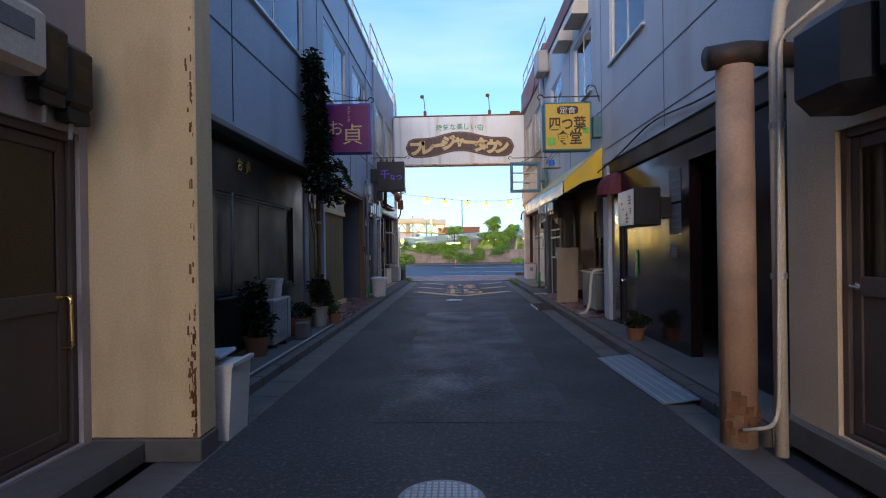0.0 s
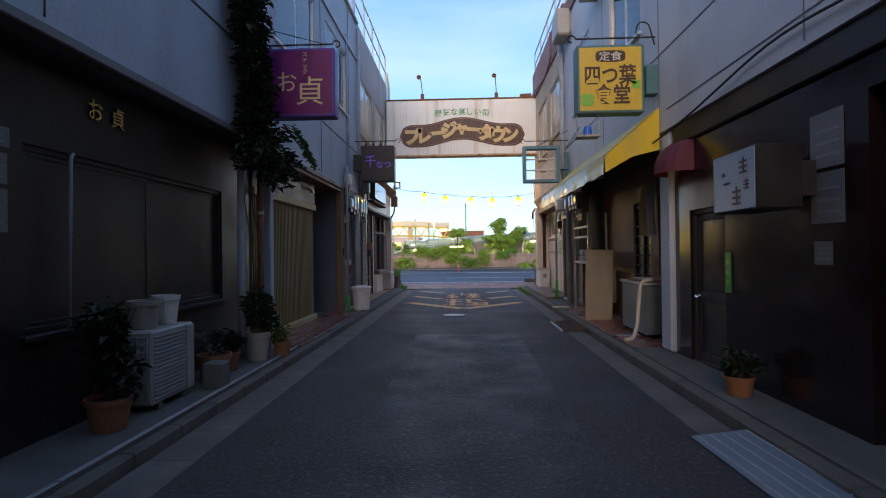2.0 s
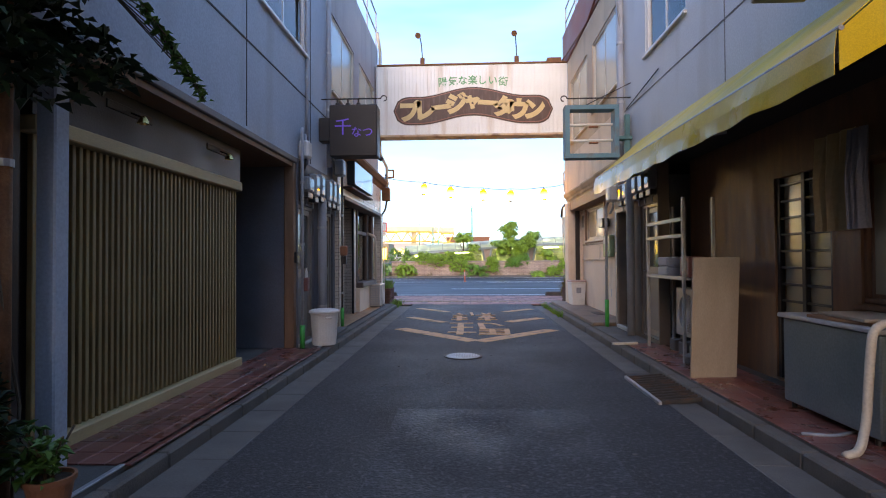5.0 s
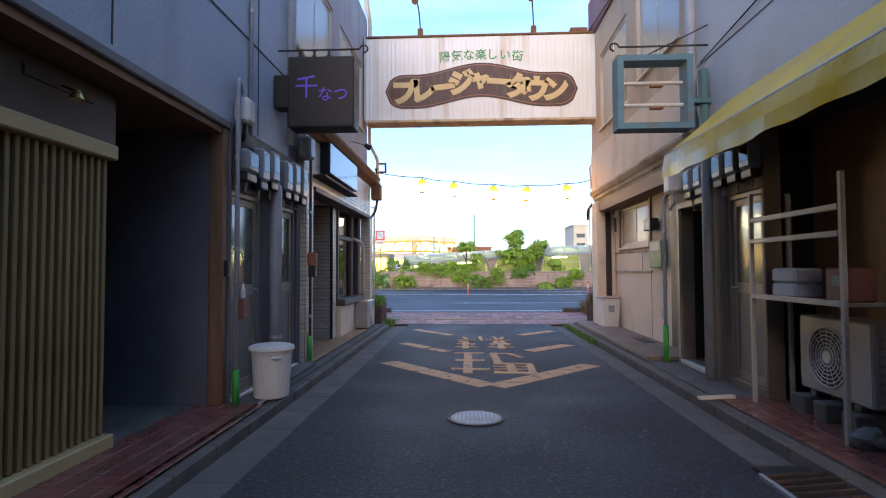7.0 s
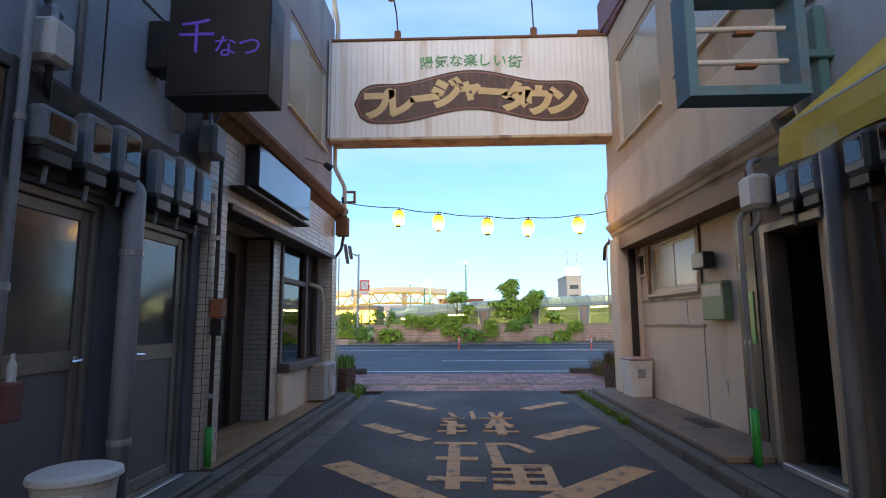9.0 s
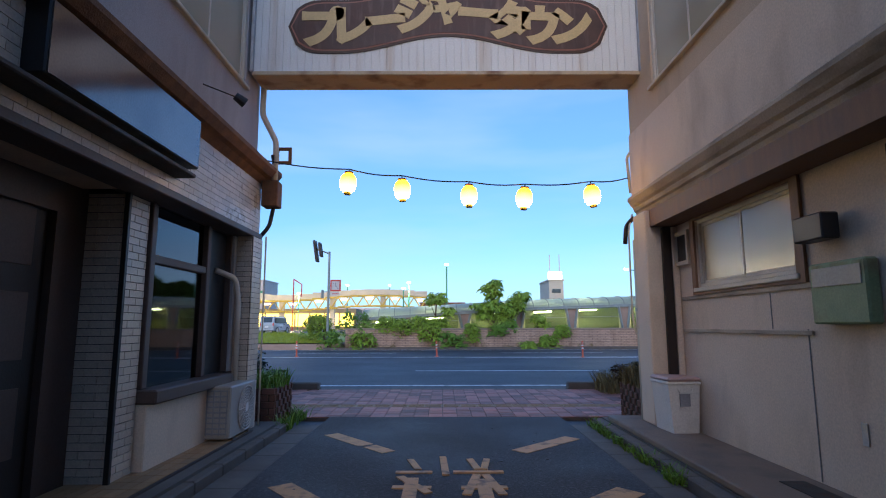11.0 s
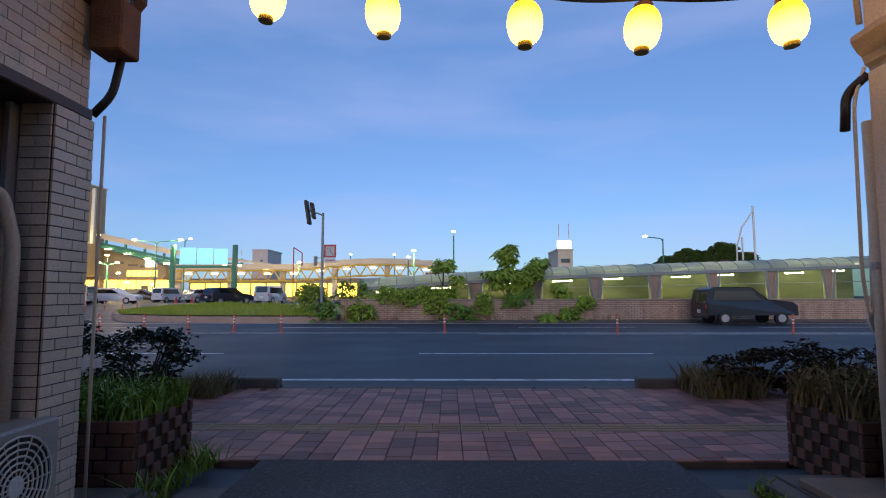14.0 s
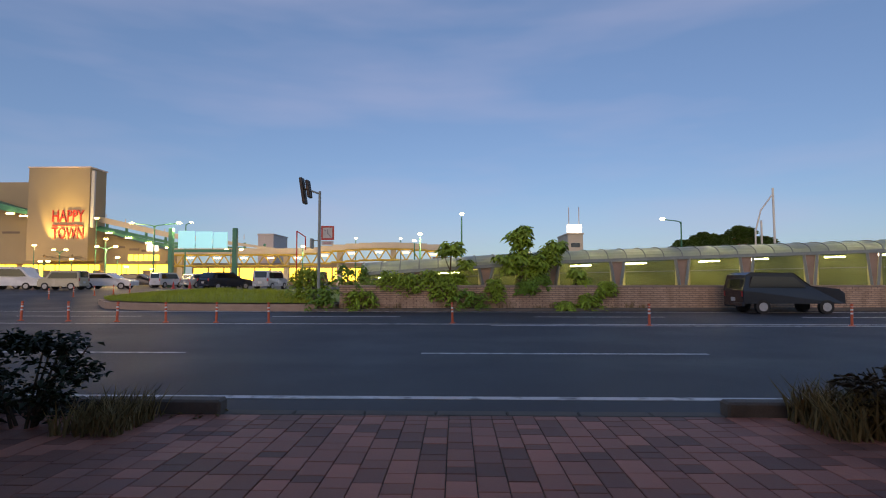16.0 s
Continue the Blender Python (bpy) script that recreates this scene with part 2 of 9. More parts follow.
M = {
    # the fine pale stain of both asphalts paints in glints of sheen
    "asphalt": surf("asphalt", (0.020, 0.020, 0.022), (0.038, 0.036, 0.037), 0.8, (0.6, 0.88), 1.0, 70, spec=0.45, stain=((0.13, 0.125, 0.125), 30, 0.6), grit=0.85),
    "asphalt_new": surf("asphalt_patch", (0.014, 0.014, 0.017), (0.028, 0.027, 0.030), 1.5, (0.55, 0.85), 1.0, 48, spec=0.5, stain=((0.11, 0.107, 0.112), 26, 0.6), grit=0.9),
    "road": surf("road_asphalt", (0.021, 0.022, 0.028), (0.034, 0.035, 0.042), 0.35, (0.54, 0.70), 0.4, 90, spec=0.5, stain=((0.075, 0.073, 0.07), 0.5, 0.4, (0.15, 1, 1))),
    "concrete": surf("concrete", (0.085, 0.077, 0.07), (0.15, 0.138, 0.124), 2.5, (0.75, 0.95), 0.4, 90, stain=(GRIME, 1.7, 0.8)),
    "screed": surf("tan_screed", (0.17, 0.12, 0.085), (0.25, 0.18, 0.13), 2.0, (0.6, 0.85), 0.3, 80, stain=(GRIME, 2.5, 0.6)),
    "kerb": surf("kerb_concrete", (0.085, 0.075, 0.066), (0.16, 0.14, 0.122), 3.0, (0.75, 0.95), 0.5, 70, stain=(GRIME, 3.0, 0.7)),
    "paint_blue": surf("greyish_wall_paint", (0.33, 0.365, 0.41), (0.41, 0.445, 0.49), 1.2, (0.55, 0.8), 0.12, 50, stain=((0.26, 0.25, 0.24), 1.1, 0.5, (1.5, 1.5, 0.25))),
    "paint_white": surf("whitish_wall_paint", (0.50, 0.52, 0.54), (0.60, 0.615, 0.62), 1.0, (0.55, 0.8), 0.12, 50, stain=((0.36, 0.33, 0.29), 1.0, 0.5, (1.5, 1.5, 0.3))),
    "cream": surf("cream_render", (0.66, 0.46, 0.25), (0.74, 0.54, 0.31), 1.4, (0.7, 0.9), 0.15, 70, stain=((0.34, 0.20, 0.10), 1.6, 0.45, (1.6, 1.6, 0.5))),
    "beige": surf("beige_mortar", (0.50, 0.37, 0.25), (0.60, 0.45, 0.31), 1.3, (0.75, 0.95), 0.35, 90, stain=((0.24, 0.19, 0.14), 1.2, 0.55, (1.5, 1.5, 0.3))),
    "mauve": surf("mauve_mortar", (0.37, 0.32, 0.31), (0.45, 0.39, 0.37), 1.3, (0.75, 0.95), 0.35, 90, stain=((0.22, 0.18, 0.16), 1.2, 0.5, (1.5, 1.5, 0.3))),
    "pinkcream": surf("pinkish_cream_panel", (0.64, 0.50, 0.37), (0.72, 0.58, 0.44), 1.1, (0.6, 0.85), 0.1, 60, stain=((0.36, 0.26, 0.18), 1.5, 0.5, (1.4, 1.4, 0.6))),
    "cornice": surf("weathered_cornice", (0.42, 0.33, 0.24), (0.55, 0.45, 0.33), 2.2, (0.7, 0.9), 0.3, 60, stain=((0.12, 0.08, 0.05), 2.0, 0.8, (0.5, 0.5, 2.5))),
    "maroon": surf("maroon_paint", (0.16, 0.055, 0.05), (0.22, 0.08, 0.07), 1.5, (0.5, 0.75), 0.12, 60),
    # dark brown wall, also used as painted shade in the recess and panes
    "darkwall": surf("dark_brown_and_shade", (0.017, 0.011, 0.010), (0.030, 0.020, 0.017), 2.0, (0.35, 0.6), 0.15, 60),
    "darktile": surf("dark_polished_stone", (0.014, 0.007, 0.007), (0.026, 0.012, 0.012), 3.0, (0.10, 0.22), 0.03, 80, spec=0.6),
    # grey render with the shade of recess and doorways put into its colour
    "shade_grey": surf("shaded_grey_render", (0.09, 0.088, 0.098), (0.14, 0.137, 0.15), 1.2, (0.7, 0.9), 0.2, 70, stain=(GRIME, 1.5, 0.5)),
    "shabby": surf("shabby_brown_render", (0.13, 0.10, 0.075), (0.20, 0.16, 0.12), 1.6, (0.7, 0.9), 0.3, 70, stain=((0.08, 0.06, 0.045), 2, 0.6)),
    "black": surf("black_paint", (0.012, 0.012, 0.013), (0.022, 0.021, 0.022), 4, (0.35, 0.55), 0.05, 80),
    # near-black back sheets: the gloom of unlit rooms is put into the colour
    "interior": surf("shaded_interior", (0.03, 0.025, 0.022), (0.05, 0.042, 0.035), 1.0, (0.8, 0.95), 0.0),
    "doorgrey": surf("grey_door_panel", (0.13, 0.12, 0.12), (0.18, 0.165, 0.16), 1.5, (0.45, 0.65), 0.06, 60, stain=(GRIME, 1.5, 0.4)),
    "doorbrown": surf("brown_door_panel", (0.075, 0.050, 0.042), (0.11, 0.075, 0.062), 2, (0.45, 0.65), 0.08, 60),
    "alu": surf("dull_aluminium", (0.50, 0.50, 0.50), (0.62, 0.61, 0.60), 3, (0.35, 0.55), 0.05, 90, metal=0.7),
    "bronze": surf("bronze_aluminium", (0.16, 0.12, 0.09), (0.22, 0.17, 0.13), 3, (0.35, 0.55), 0.04, 90, metal=0.6),
    "chrome": surf("chrome", (0.7, 0.7, 0.7), (0.8, 0.8, 0.8), 4, (0.12, 0.25), 0.0, metal=1.0),
    "brass": surf("brass", (0.60, 0.42, 0.14), (0.70, 0.50, 0.18), 8, (0.2, 0.35), 0.0, metal=1.0),
    "steel": surf("galvanised_steel", (0.36, 0.37, 0.38), (0.48, 0.48, 0.49), 6, (0.4, 0.65), 0.1, 60, metal=0.6, stain=(RUST, 5, 0.4)),
    "iron": surf("dark_ironwork", (0.035, 0.032, 0.03), (0.06, 0.05, 0.045), 5, (0.5, 0.75), 0.2, 60, metal=0.3, stain=(RUST, 6, 0.5)),
    "rust": surf("rusty_iron", (0.13, 0.055, 0.025), (0.24, 0.11, 0.05), 7, (0.75, 0.95), 0.5, 60),
    "pipe_grey": surf("grey_pvc", (0.27, 0.29, 0.32), (0.36, 0.38, 0.41), 2.5, (0.4, 0.6), 0.04, 60, stain=(GRIME, 2.5, 0.35, (1, 1, 0.4))),
    "pipe_cream": surf("cream_pvc", (0.55, 0.48, 0.38), (0.64, 0.56, 0.45), 2.5, (0.4, 0.6), 0.04, 60, stain=(GRIME, 2.5, 0.35, (1, 1, 0.4))),
    "terracotta_pipe": surf("aged_clay_pipe", (0.36, 0.21, 0.13), (0.46, 0.30, 0.20), 1.6, (0.55, 0.8), 0.25, 50, stain=((0.14, 0.10, 0.08), 2.0, 0.7)),
    "meter": surf("meter_housing", (0.16, 0.175, 0.19), (0.23, 0.245, 0.26), 4, (0.3, 0.5), 0.05, 60, stain=(GRIME, 4, 0.4)),
    "white_metal": surf("white_enamel", (0.30, 0.28, 0.25), (0.39, 0.365, 0.33), 2.5, (0.35, 0.55), 0.05, 60, stain=((0.35, 0.28, 0.2), 3, 0.4)),
    "white_plastic": surf("whitish_plastic", (0.60, 0.57, 0.53), (0.68, 0.65, 0.60), 3, (0.4, 0.6), 0.05, 60, stain=((0.35, 0.3, 0.25), 3, 0.35)),
    "arch_white": surf("weathered_white_sheet", (0.72, 0.71, 0.66), (0.80, 0.79, 0.75), 1.2, (0.4, 0.6), 0.05, 60, stain=((0.42, 0.25, 0.10), 0.9, 0.55, (3.5, 1, 0.25))),
    "sign_brown": surf("brown_sign_paint", (0.06, 0.03, 0.024), (0.11, 0.055, 0.04), 3, (0.45, 0.65), 0.05, 60, stain=((0.25, 0.18, 0.14), 3, 0.35, (4, 1, 0.6))),
    "sign_tan": surf("tan_sign_paint", (0.58, 0.41, 0.18), (0.66, 0.48, 0.23), 3, (0.45, 0.65), 0.05, 60, stain=((0.35, 0.22, 0.1), 3, 0.3)),
    "sign_green": surf("green_lettering", (0.08, 0.28, 0.11), (0.11, 0.34, 0.14), 4, (0.5, 0.7), 0.0),
    "sign_rim": surf("brick_red_outline", (0.28, 0.11, 0.08), (0.34, 0.15, 0.10), 4, (0.5, 0.7), 0.0),
    "yellow_sign": surf("mustard_sign_face", (0.62, 0.40, 0.045), (0.70, 0.47, 0.07), 2, (0.3, 0.45), 0.0, stain=((0.45, 0.26, 0.03), 2, 0.3)),
    "ink": surf("dark_brown_lettering", (0.05, 0.025, 0.015), (0.07, 0.035, 0.02), 5, (0.4, 0.6), 0.0),
    "offwhite": surf("off_white_lettering", (0.70, 0.68, 0.62), (0.76, 0.74, 0.68), 5, (0.4, 0.6), 0.0),
    "clover": surf("clover_green", (0.16, 0.46, 0.06), (0.2, 0.52, 0.08), 5, (0.4, 0.6), 0.0),
    "purple_sign": surf("plum_sign_face", (0.16, 0.012, 0.10), (0.21, 0.018, 0.13), 1.5, (0.3, 0.45), 0.0),
    "purple_rim": surf("violet_sign_frame", (0.09, 0.04, 0.26), (0.12, 0.06, 0.32), 3, (0.35, 0.5), 0.03),
    "gold_letter": surf("pale_gold_lettering", (0.68, 0.50, 0.24), (0.75, 0.57, 0.3), 5, (0.4, 0.6), 0.0),
    "violet_letter": surf("violet_lettering", (0.20, 0.10, 0.75), (0.25, 0.13, 0.85), 5, (0.4, 0.6), 0.0),
    "teal_frame": surf("teal_blue_frame_paint", (0.07, 0.17, 0.22), (0.11, 0.24, 0.29), 4, (0.5, 0.7), 0.15, 60, stain=(RUST, 4, 0.5)),
    "teal_box": surf("teal_metal_box", (0.05, 0.15, 0.16), (0.08, 0.20, 0.21), 4, (0.45, 0.65), 0.1, 60),
    "awning_y": surf("faded_yellow_canvas", (0.60, 0.39, 0.015), (0.72, 0.49, 0.035), 2, (0.3, 0.5), 0.1, 120, stain=((0.30, 0.22, 0.10), 2.5, 0.4, (1, 1, 0.4))),
    "awning_edge": surf("pale_canvas_valance", (0.55, 0.38, 0.02), (0.66, 0.47, 0.045), 1.5, (0.22, 0.36), 0.05, 100, stain=((0.62, 0.50, 0.20), 1.2, 0.35)),
    "maroon_cloth": surf("maroon_canvas", (0.10, 0.018, 0.03), (0.15, 0.028, 0.042), 3, (0.55, 0.8), 0.15, 120),
    "wood_slat": surf("weathered_bamboo_slat", (0.20, 0.13, 0.05), (0.29, 0.195, 0.08), 3, (0.5, 0.75), 0.2, 60, stretch=(6, 6, 0.8), vary=0.14),
    "wood_pale": surf("pale_wood", (0.46, 0.33, 0.16), (0.55, 0.41, 0.21), 3, (0.5, 0.7), 0.12, 50, stretch=(5, 0.6, 5)),
    "wood_brown": surf("brown_timber", (0.17, 0.085, 0.045), (0.25, 0.13, 0.07), 3, (0.5, 0.7), 0.15, 50, stretch=(5, 5, 0.7)),
    "plywood": surf("bare_plywood", (0.30, 0.24, 0.18), (0.38, 0.31, 0.24), 2, (0.6, 0.8), 0.08, 60, stretch=(3, 3, 0.6)),
    "redfloor": surf("red_brown_floor_tile", (0.17, 0.055, 0.042), (0.24, 0.085, 0.065), 4, (0.2, 0.45), 0.1, 60, stain=(GRIME, 3, 0.5), vary=0.2),
    "plum_paver": surf("plum_paving_tile", (0.25, 0.088, 0.062), (0.36, 0.145, 0.105), 3, (0.5, 0.75), 0.25, 90, stain=((0.13, 0.06, 0.048), 2.2, 0.5), vary=0.5),
    "tactile": surf("ochre_guide_tile", (0.26, 0.15, 0.07), (0.33, 0.20, 0.10), 3, (0.5, 0.75), 0.2, 80, vary=0.15),
    "joint": surf("dirty_joint", (0.055, 0.045, 0.042), (0.085, 0.07, 0.065), 6, (0.85, 0.95), 0.4, 80),
    "white_tile": surf("white_glazed_brick", (0.56, 0.46, 0.36), (0.66, 0.55, 0.44), 3, (0.25, 0.45), 0.08, 60, stain=((0.35, 0.28, 0.2), 2, 0.4), vary=0.1),
    "mark": surf("worn_orange_marking", (0.52, 0.26, 0.10), (0.62, 0.34, 0.15), 4, (0.6, 0.8), 0.3, 120, stain=((0.07, 0.06, 0.055), 7, 0.9)),
    "white_line": surf("worn_white_line", (0.55, 0.55, 0.55), (0.70, 0.70, 0.70), 2, (0.55, 0.75), 0.2, 120, stain=((0.10, 0.10, 0.10), 5, 0.8)),
    "terracotta": surf("terracotta", (0.24, 0.09, 0.045), (0.31, 0.125, 0.06), 5, (0.6, 0.85), 0.15, 60, stain=((0.2, 0.12, 0.08), 6, 0.5)),
    "clay_white": surf("pale_glazed_pot", (0.27, 0.24, 0.20), (0.36, 0.32, 0.27), 6, (0.35, 0.6), 0.1, 60, stain=((0.25, 0.2, 0.15), 6, 0.5)),
    "soil": surf("soil", (0.03, 0.02, 0.012), (0.06, 0.04, 0.025), 15, (0.9, 1.0), 0.8, 60),
    "leaf": surf("leaf_green", (0.045, 0.125, 0.018), (0.08, 0.18, 0.03), 6, (0.4, 0.6), 0.1, 60, vary=0.35),
    # leaf green dimmed almost to black; darkening towards the edges put into colour
    "leaf_dark": surf("dimmed_leaf", (0.007, 0.020, 0.007), (0.016, 0.037, 0.012), 6, (0.4, 0.6), 0.1, 60, vary=0.35),
    "leaf_light": surf("fresh_leaf", (0.09, 0.20, 0.02), (0.15, 0.28, 0.035), 6, (0.4, 0.6), 0.1, 60, vary=0.3),
    "leaf_tree": surf("broad_leaf", (0.16, 0.27, 0.02), (0.24, 0.36, 0.04), 3, (0.45, 0.65), 0.1, 30, vary=0.35),
    "grass": surf("lawn_grass", (0.24, 0.30, 0.022), (0.33, 0.38, 0.04), 2, (0.6, 0.8), 0.2, 60, vary=0.3),
    "dry_leaf": surf("dry_bush_leaf", (0.05, 0.035, 0.016), (0.09, 0.06, 0.028), 5, (0.6, 0.85), 0.2, 60, vary=0.35),
    "wood_leaf": surf("far_wood_leaf", (0.04, 0.085, 0.015), (0.09, 0.16, 0.03), 0.5, (0.5, 0.7), 0.1, 20, vary=0.35),
    "drygrass": surf("dry_grass", (0.16, 0.12, 0.05), (0.22, 0.17, 0.07), 3, (0.7, 0.9), 0.2, 60, vary=0.3),
    "bark": surf("bark", (0.07, 0.05, 0.035), (0.12, 0.09, 0.06), 10, (0.8, 0.95), 0.5, 40, stretch=(4, 4, 1)),
    "green_plastic": surf("green_plastic_sleeve", (0.02, 0.30, 0.05), (0.03, 0.36, 0.07), 5, (0.35, 0.5), 0.0),
    "red": surf("red_plastic", (0.45, 0.03, 0.03), (0.52, 0.05, 0.04), 4, (0.35, 0.55), 0.05, 60),
    "orange_post": surf("orange_rubber", (0.62, 0.11, 0.05), (0.70, 0.15, 0.07), 4, (0.45, 0.65), 0.05, 60, stain=((0.2, 0.06, 0.04), 4, 0.3)),
    "reflect_white": surf("white_reflective_band", (0.7, 0.7, 0.7), (0.78, 0.78, 0.78), 5, (0.3, 0.5), 0.0),
    "blue_plastic": surf("blue_plastic", (0.02, 0.13, 0.55), (0.03, 0.17, 0.65), 5, (0.3, 0.45), 0.0),
    "paper": surf("paper_notice", (0.48, 0.48, 0.47), (0.56, 0.56, 0.55), 4, (0.7, 0.85), 0.0),
    # white paper darkened in colour for the dim shop fronts, with grime spots
    "dim_paper": surf("dim_notice_paper", (0.17, 0.165, 0.16), (0.22, 0.21, 0.20), 4, (0.7, 0.85), 0.0, stain=(GRIME, 6, 0.4)),
    "print_grey": surf("grey_print", (0.22, 0.22, 0.24), (0.28, 0.28, 0.30), 6, (0.7, 0.85), 0.0),
    "brickwall": surf("brown_brick_facing", (0.29, 0.205, 0.17), (0.36, 0.26, 0.215), 2, (0.7, 0.9), 0.2, 50, stain=((0.13, 0.10, 0.085), 0.6, 0.7, (1.5, 1, 0.5)), vary=0.14),
    "coping": surf("wall_coping", (0.27, 0.21, 0.18), (0.34, 0.27, 0.23), 2, (0.7, 0.9), 0.2, 50),
    "shelter_steel": surf("grey_green_steel", (0.22, 0.26, 0.25), (0.28, 0.32, 0.31), 3, (0.4, 0.6), 0.05, 60, metal=0.2),
    "mall": surf("tan_mall_cladding", (0.36, 0.28, 0.17), (0.41, 0.32, 0.20), 0.2, (0.7, 0.85), 0.05, 10, stain=((0.36, 0.27, 0.16), 0.15, 0.4)),
    "green_steel": surf("green_bridge_paint", (0.03, 0.20, 0.12), (0.05, 0.25, 0.16), 1, (0.4, 0.6), 0.0),
    "yellow_steel": surf("yellow_truss_paint", (0.55, 0.38, 0.06), (0.62, 0.44, 0.09), 1, (0.4, 0.6), 0.0),
    "pale_deck": surf("pale_bridge_fascia", (0.55, 0.48, 0.36), (0.62, 0.55, 0.43), 0.5, (0.6, 0.8), 0.0),
    "far_block": surf("far_building_cladding", (0.72, 0.59, 0.50), (0.79, 0.66, 0.57), 0.2, (0.7, 0.9), 0.0),
    "car_white": surf("white_car_paint", (0.62, 0.63, 0.64), (0.68, 0.69, 0.70), 0.5, (0.2, 0.3), 0.0, spec=0.6),
    "car_silver": surf("silver_car_paint", (0.42, 0.44, 0.47), (0.48, 0.50, 0.53), 0.5, (0.22, 0.32), 0.0, metal=0.5),
    "car_dark": surf("dark_car_paint", (0.014, 0.016, 0.024), (0.02, 0.022, 0.03), 0.5, (0.15, 0.25), 0.0, spec=0.6),
    "car_beige": surf("cream_car_paint", (0.48, 0.43, 0.31), (0.54, 0.48, 0.36), 0.5, (0.22, 0.32), 0.0, spec=0.6),
    "car_glass": surf("dark_car_glass", (0.012, 0.014, 0.016), (0.016, 0.018, 0.02), 1, (0.05, 0.08), 0.0, spec=0.8),
    "tyre": surf("tyre_rubber", (0.02, 0.02, 0.02), (0.03, 0.03, 0.03), 8, (0.8, 0.9), 0.1, 60),
}
G = {
    "clear": glass("window_glass", (0.80, 0.84, 0.84)),
    "dark": glass("smoked_glass", (0.30, 0.32, 0.33), 1.7, 0.03),
    "shelter": glass("translucent_green_panel", (0.64, 0.72, 0.62), 1.35, 0.2),
}
for g in G.values():
    M[g.name] = g
milky = bpy.data.materials.new("milky_roof_sheet")
milky.use_nodes = True
mt = milky.node_tree
mp_, mtr, mmx = mt.nodes["Principled BSDF"], mt.nodes.new("ShaderNodeBsdfTranslucent"), mt.nodes.new("ShaderNodeMixShader")
mp_.inputs["Base Color"].default_value, mp_.inputs["Roughness"].default_value = (0.30, 0.36, 0.32, 1), 0.28
mtr.inputs["Color"].default_value = (0.55, 0.66, 0.52, 1)
mmx.inputs[0].default_value = 0.38
mt.links.new(mp_.outputs[0], mmx.inputs[1])
mt.links.new(mtr.outputs[0], mmx.inputs[2])
mt.links.new(mmx.outputs[0], mt.nodes["Material Output"].inputs[0])
M["roofpanel"] = milky
smoked = surf("dim_patterned_glass", (0.05, 0.06, 0.06), (0.08, 0.09, 0.085), 3, (0.06, 0.14), 0.04, 40, spec=0.7)
G["smoked"] = smoked
M["pewter"] = surf("tarnished_door_frame", (0.20, 0.17, 0.145), (0.27, 0.235, 0.20), 3, (0.4, 0.6), 0.05, 80, metal=0.3)
frost = bpy.data.materials.new("frosted_glass")
frost.use_nodes = True
fp = frost.node_tree.nodes["Principled BSDF"]
fp.inputs["Base Color"].default_value, fp.inputs["Roughness"].default_value = (0.48, 0.43, 0.31, 1), 0.22
fp.inputs["Transmission Weight"].default_value, fp.inputs["Specular IOR Level"].default_value = 0.25, 0.6
G["frost"] = frost
curtain = surf("pale_curtain", (0.50, 0.52, 0.54), (0.60, 0.61, 0.62), 3, (0.8, 0.95), 0.1, 40, stretch=(8, 8, 0.4))
LAMP_WARM = glow("warm_lamp", (1.0, 0.72, 0.32), 5.0)
LAMP_WHITE = glow("white_lamp", (1.0, 0.78, 0.30), 14.0)
PAPER_LAMP = glow("lit_paper_lantern", (1.0, 0.46, 0.03), 7.0)
pt = PAPER_LAMP.node_tree
pc, ps, pr = pt.nodes.new("ShaderNodeTexCoord"), pt.nodes.new("ShaderNodeSeparateXYZ"), pt.nodes.new("ShaderNodeValToRGB")
pt.links.new(pc.outputs["Generated"], ps.inputs[0])
pt.links.new(ps.outputs["Z"], pr.inputs[0])
pr.color_ramp.elements[0].position, pr.color_ramp.elements[0].color = 0.25, (1.0, 0.60, 0.10, 1)
pr.color_ramp.elements[1].position, pr.color_ramp.elements[1].color = 0.78, (0.85, 0.34, 0.008, 1)
pt.links.new(pr.outputs[0], pt.nodes["Principled BSDF"].inputs["Emission Color"])
BILL = glow("lit_billboard", (0.22, 0.66, 0.78), 1.05)
SMALL_LAMP = glow("dim_canopy_bulb", (1.0, 0.66, 0.25), 1.6)
SHOPLIGHT = glow("lit_shop_interior", (1.0, 0.70, 0.09), 4.0)
TUBE_LAMP = glow("shelter_tube", (1.0, 0.92, 0.58), 60.0)
RED_SIGN = glow("red_sign_light", (0.95, 0.10, 0.05), 1.2)
WHITE_SIGN = glow("white_lit_sign", (1.0, 0.97, 0.88), 3.0)


# ---- builders ----
def part(name, bm, material, parent=None, label="", smooth=False):
    """Links bm as one mesh object under parent."""
    me = bpy.data.meshes.new(name)
    bm.to_mesh(me)
    bm.free()
    me.materials.append(material)
    if smooth:
        for f in me.polygons:
            f.use_smooth = True
    ob = new(name, me)
    ob.parent = parent
    if label:
        ob["label"] = label
    return ob


def thing(name, label, category, group="", kind="", at=(0, 0, 0)):
    ob = new(name)
    ob.location = at
    ob.empty_display_size = 0.1
    return tagged(ob, label, category, group, kind)


def setting(name, bm, material, label, category, smooth=False):
    return tagged(part(name, bm, material, None, "", smooth), label, category, "", "structure")


def B():
    return bmesh.new()


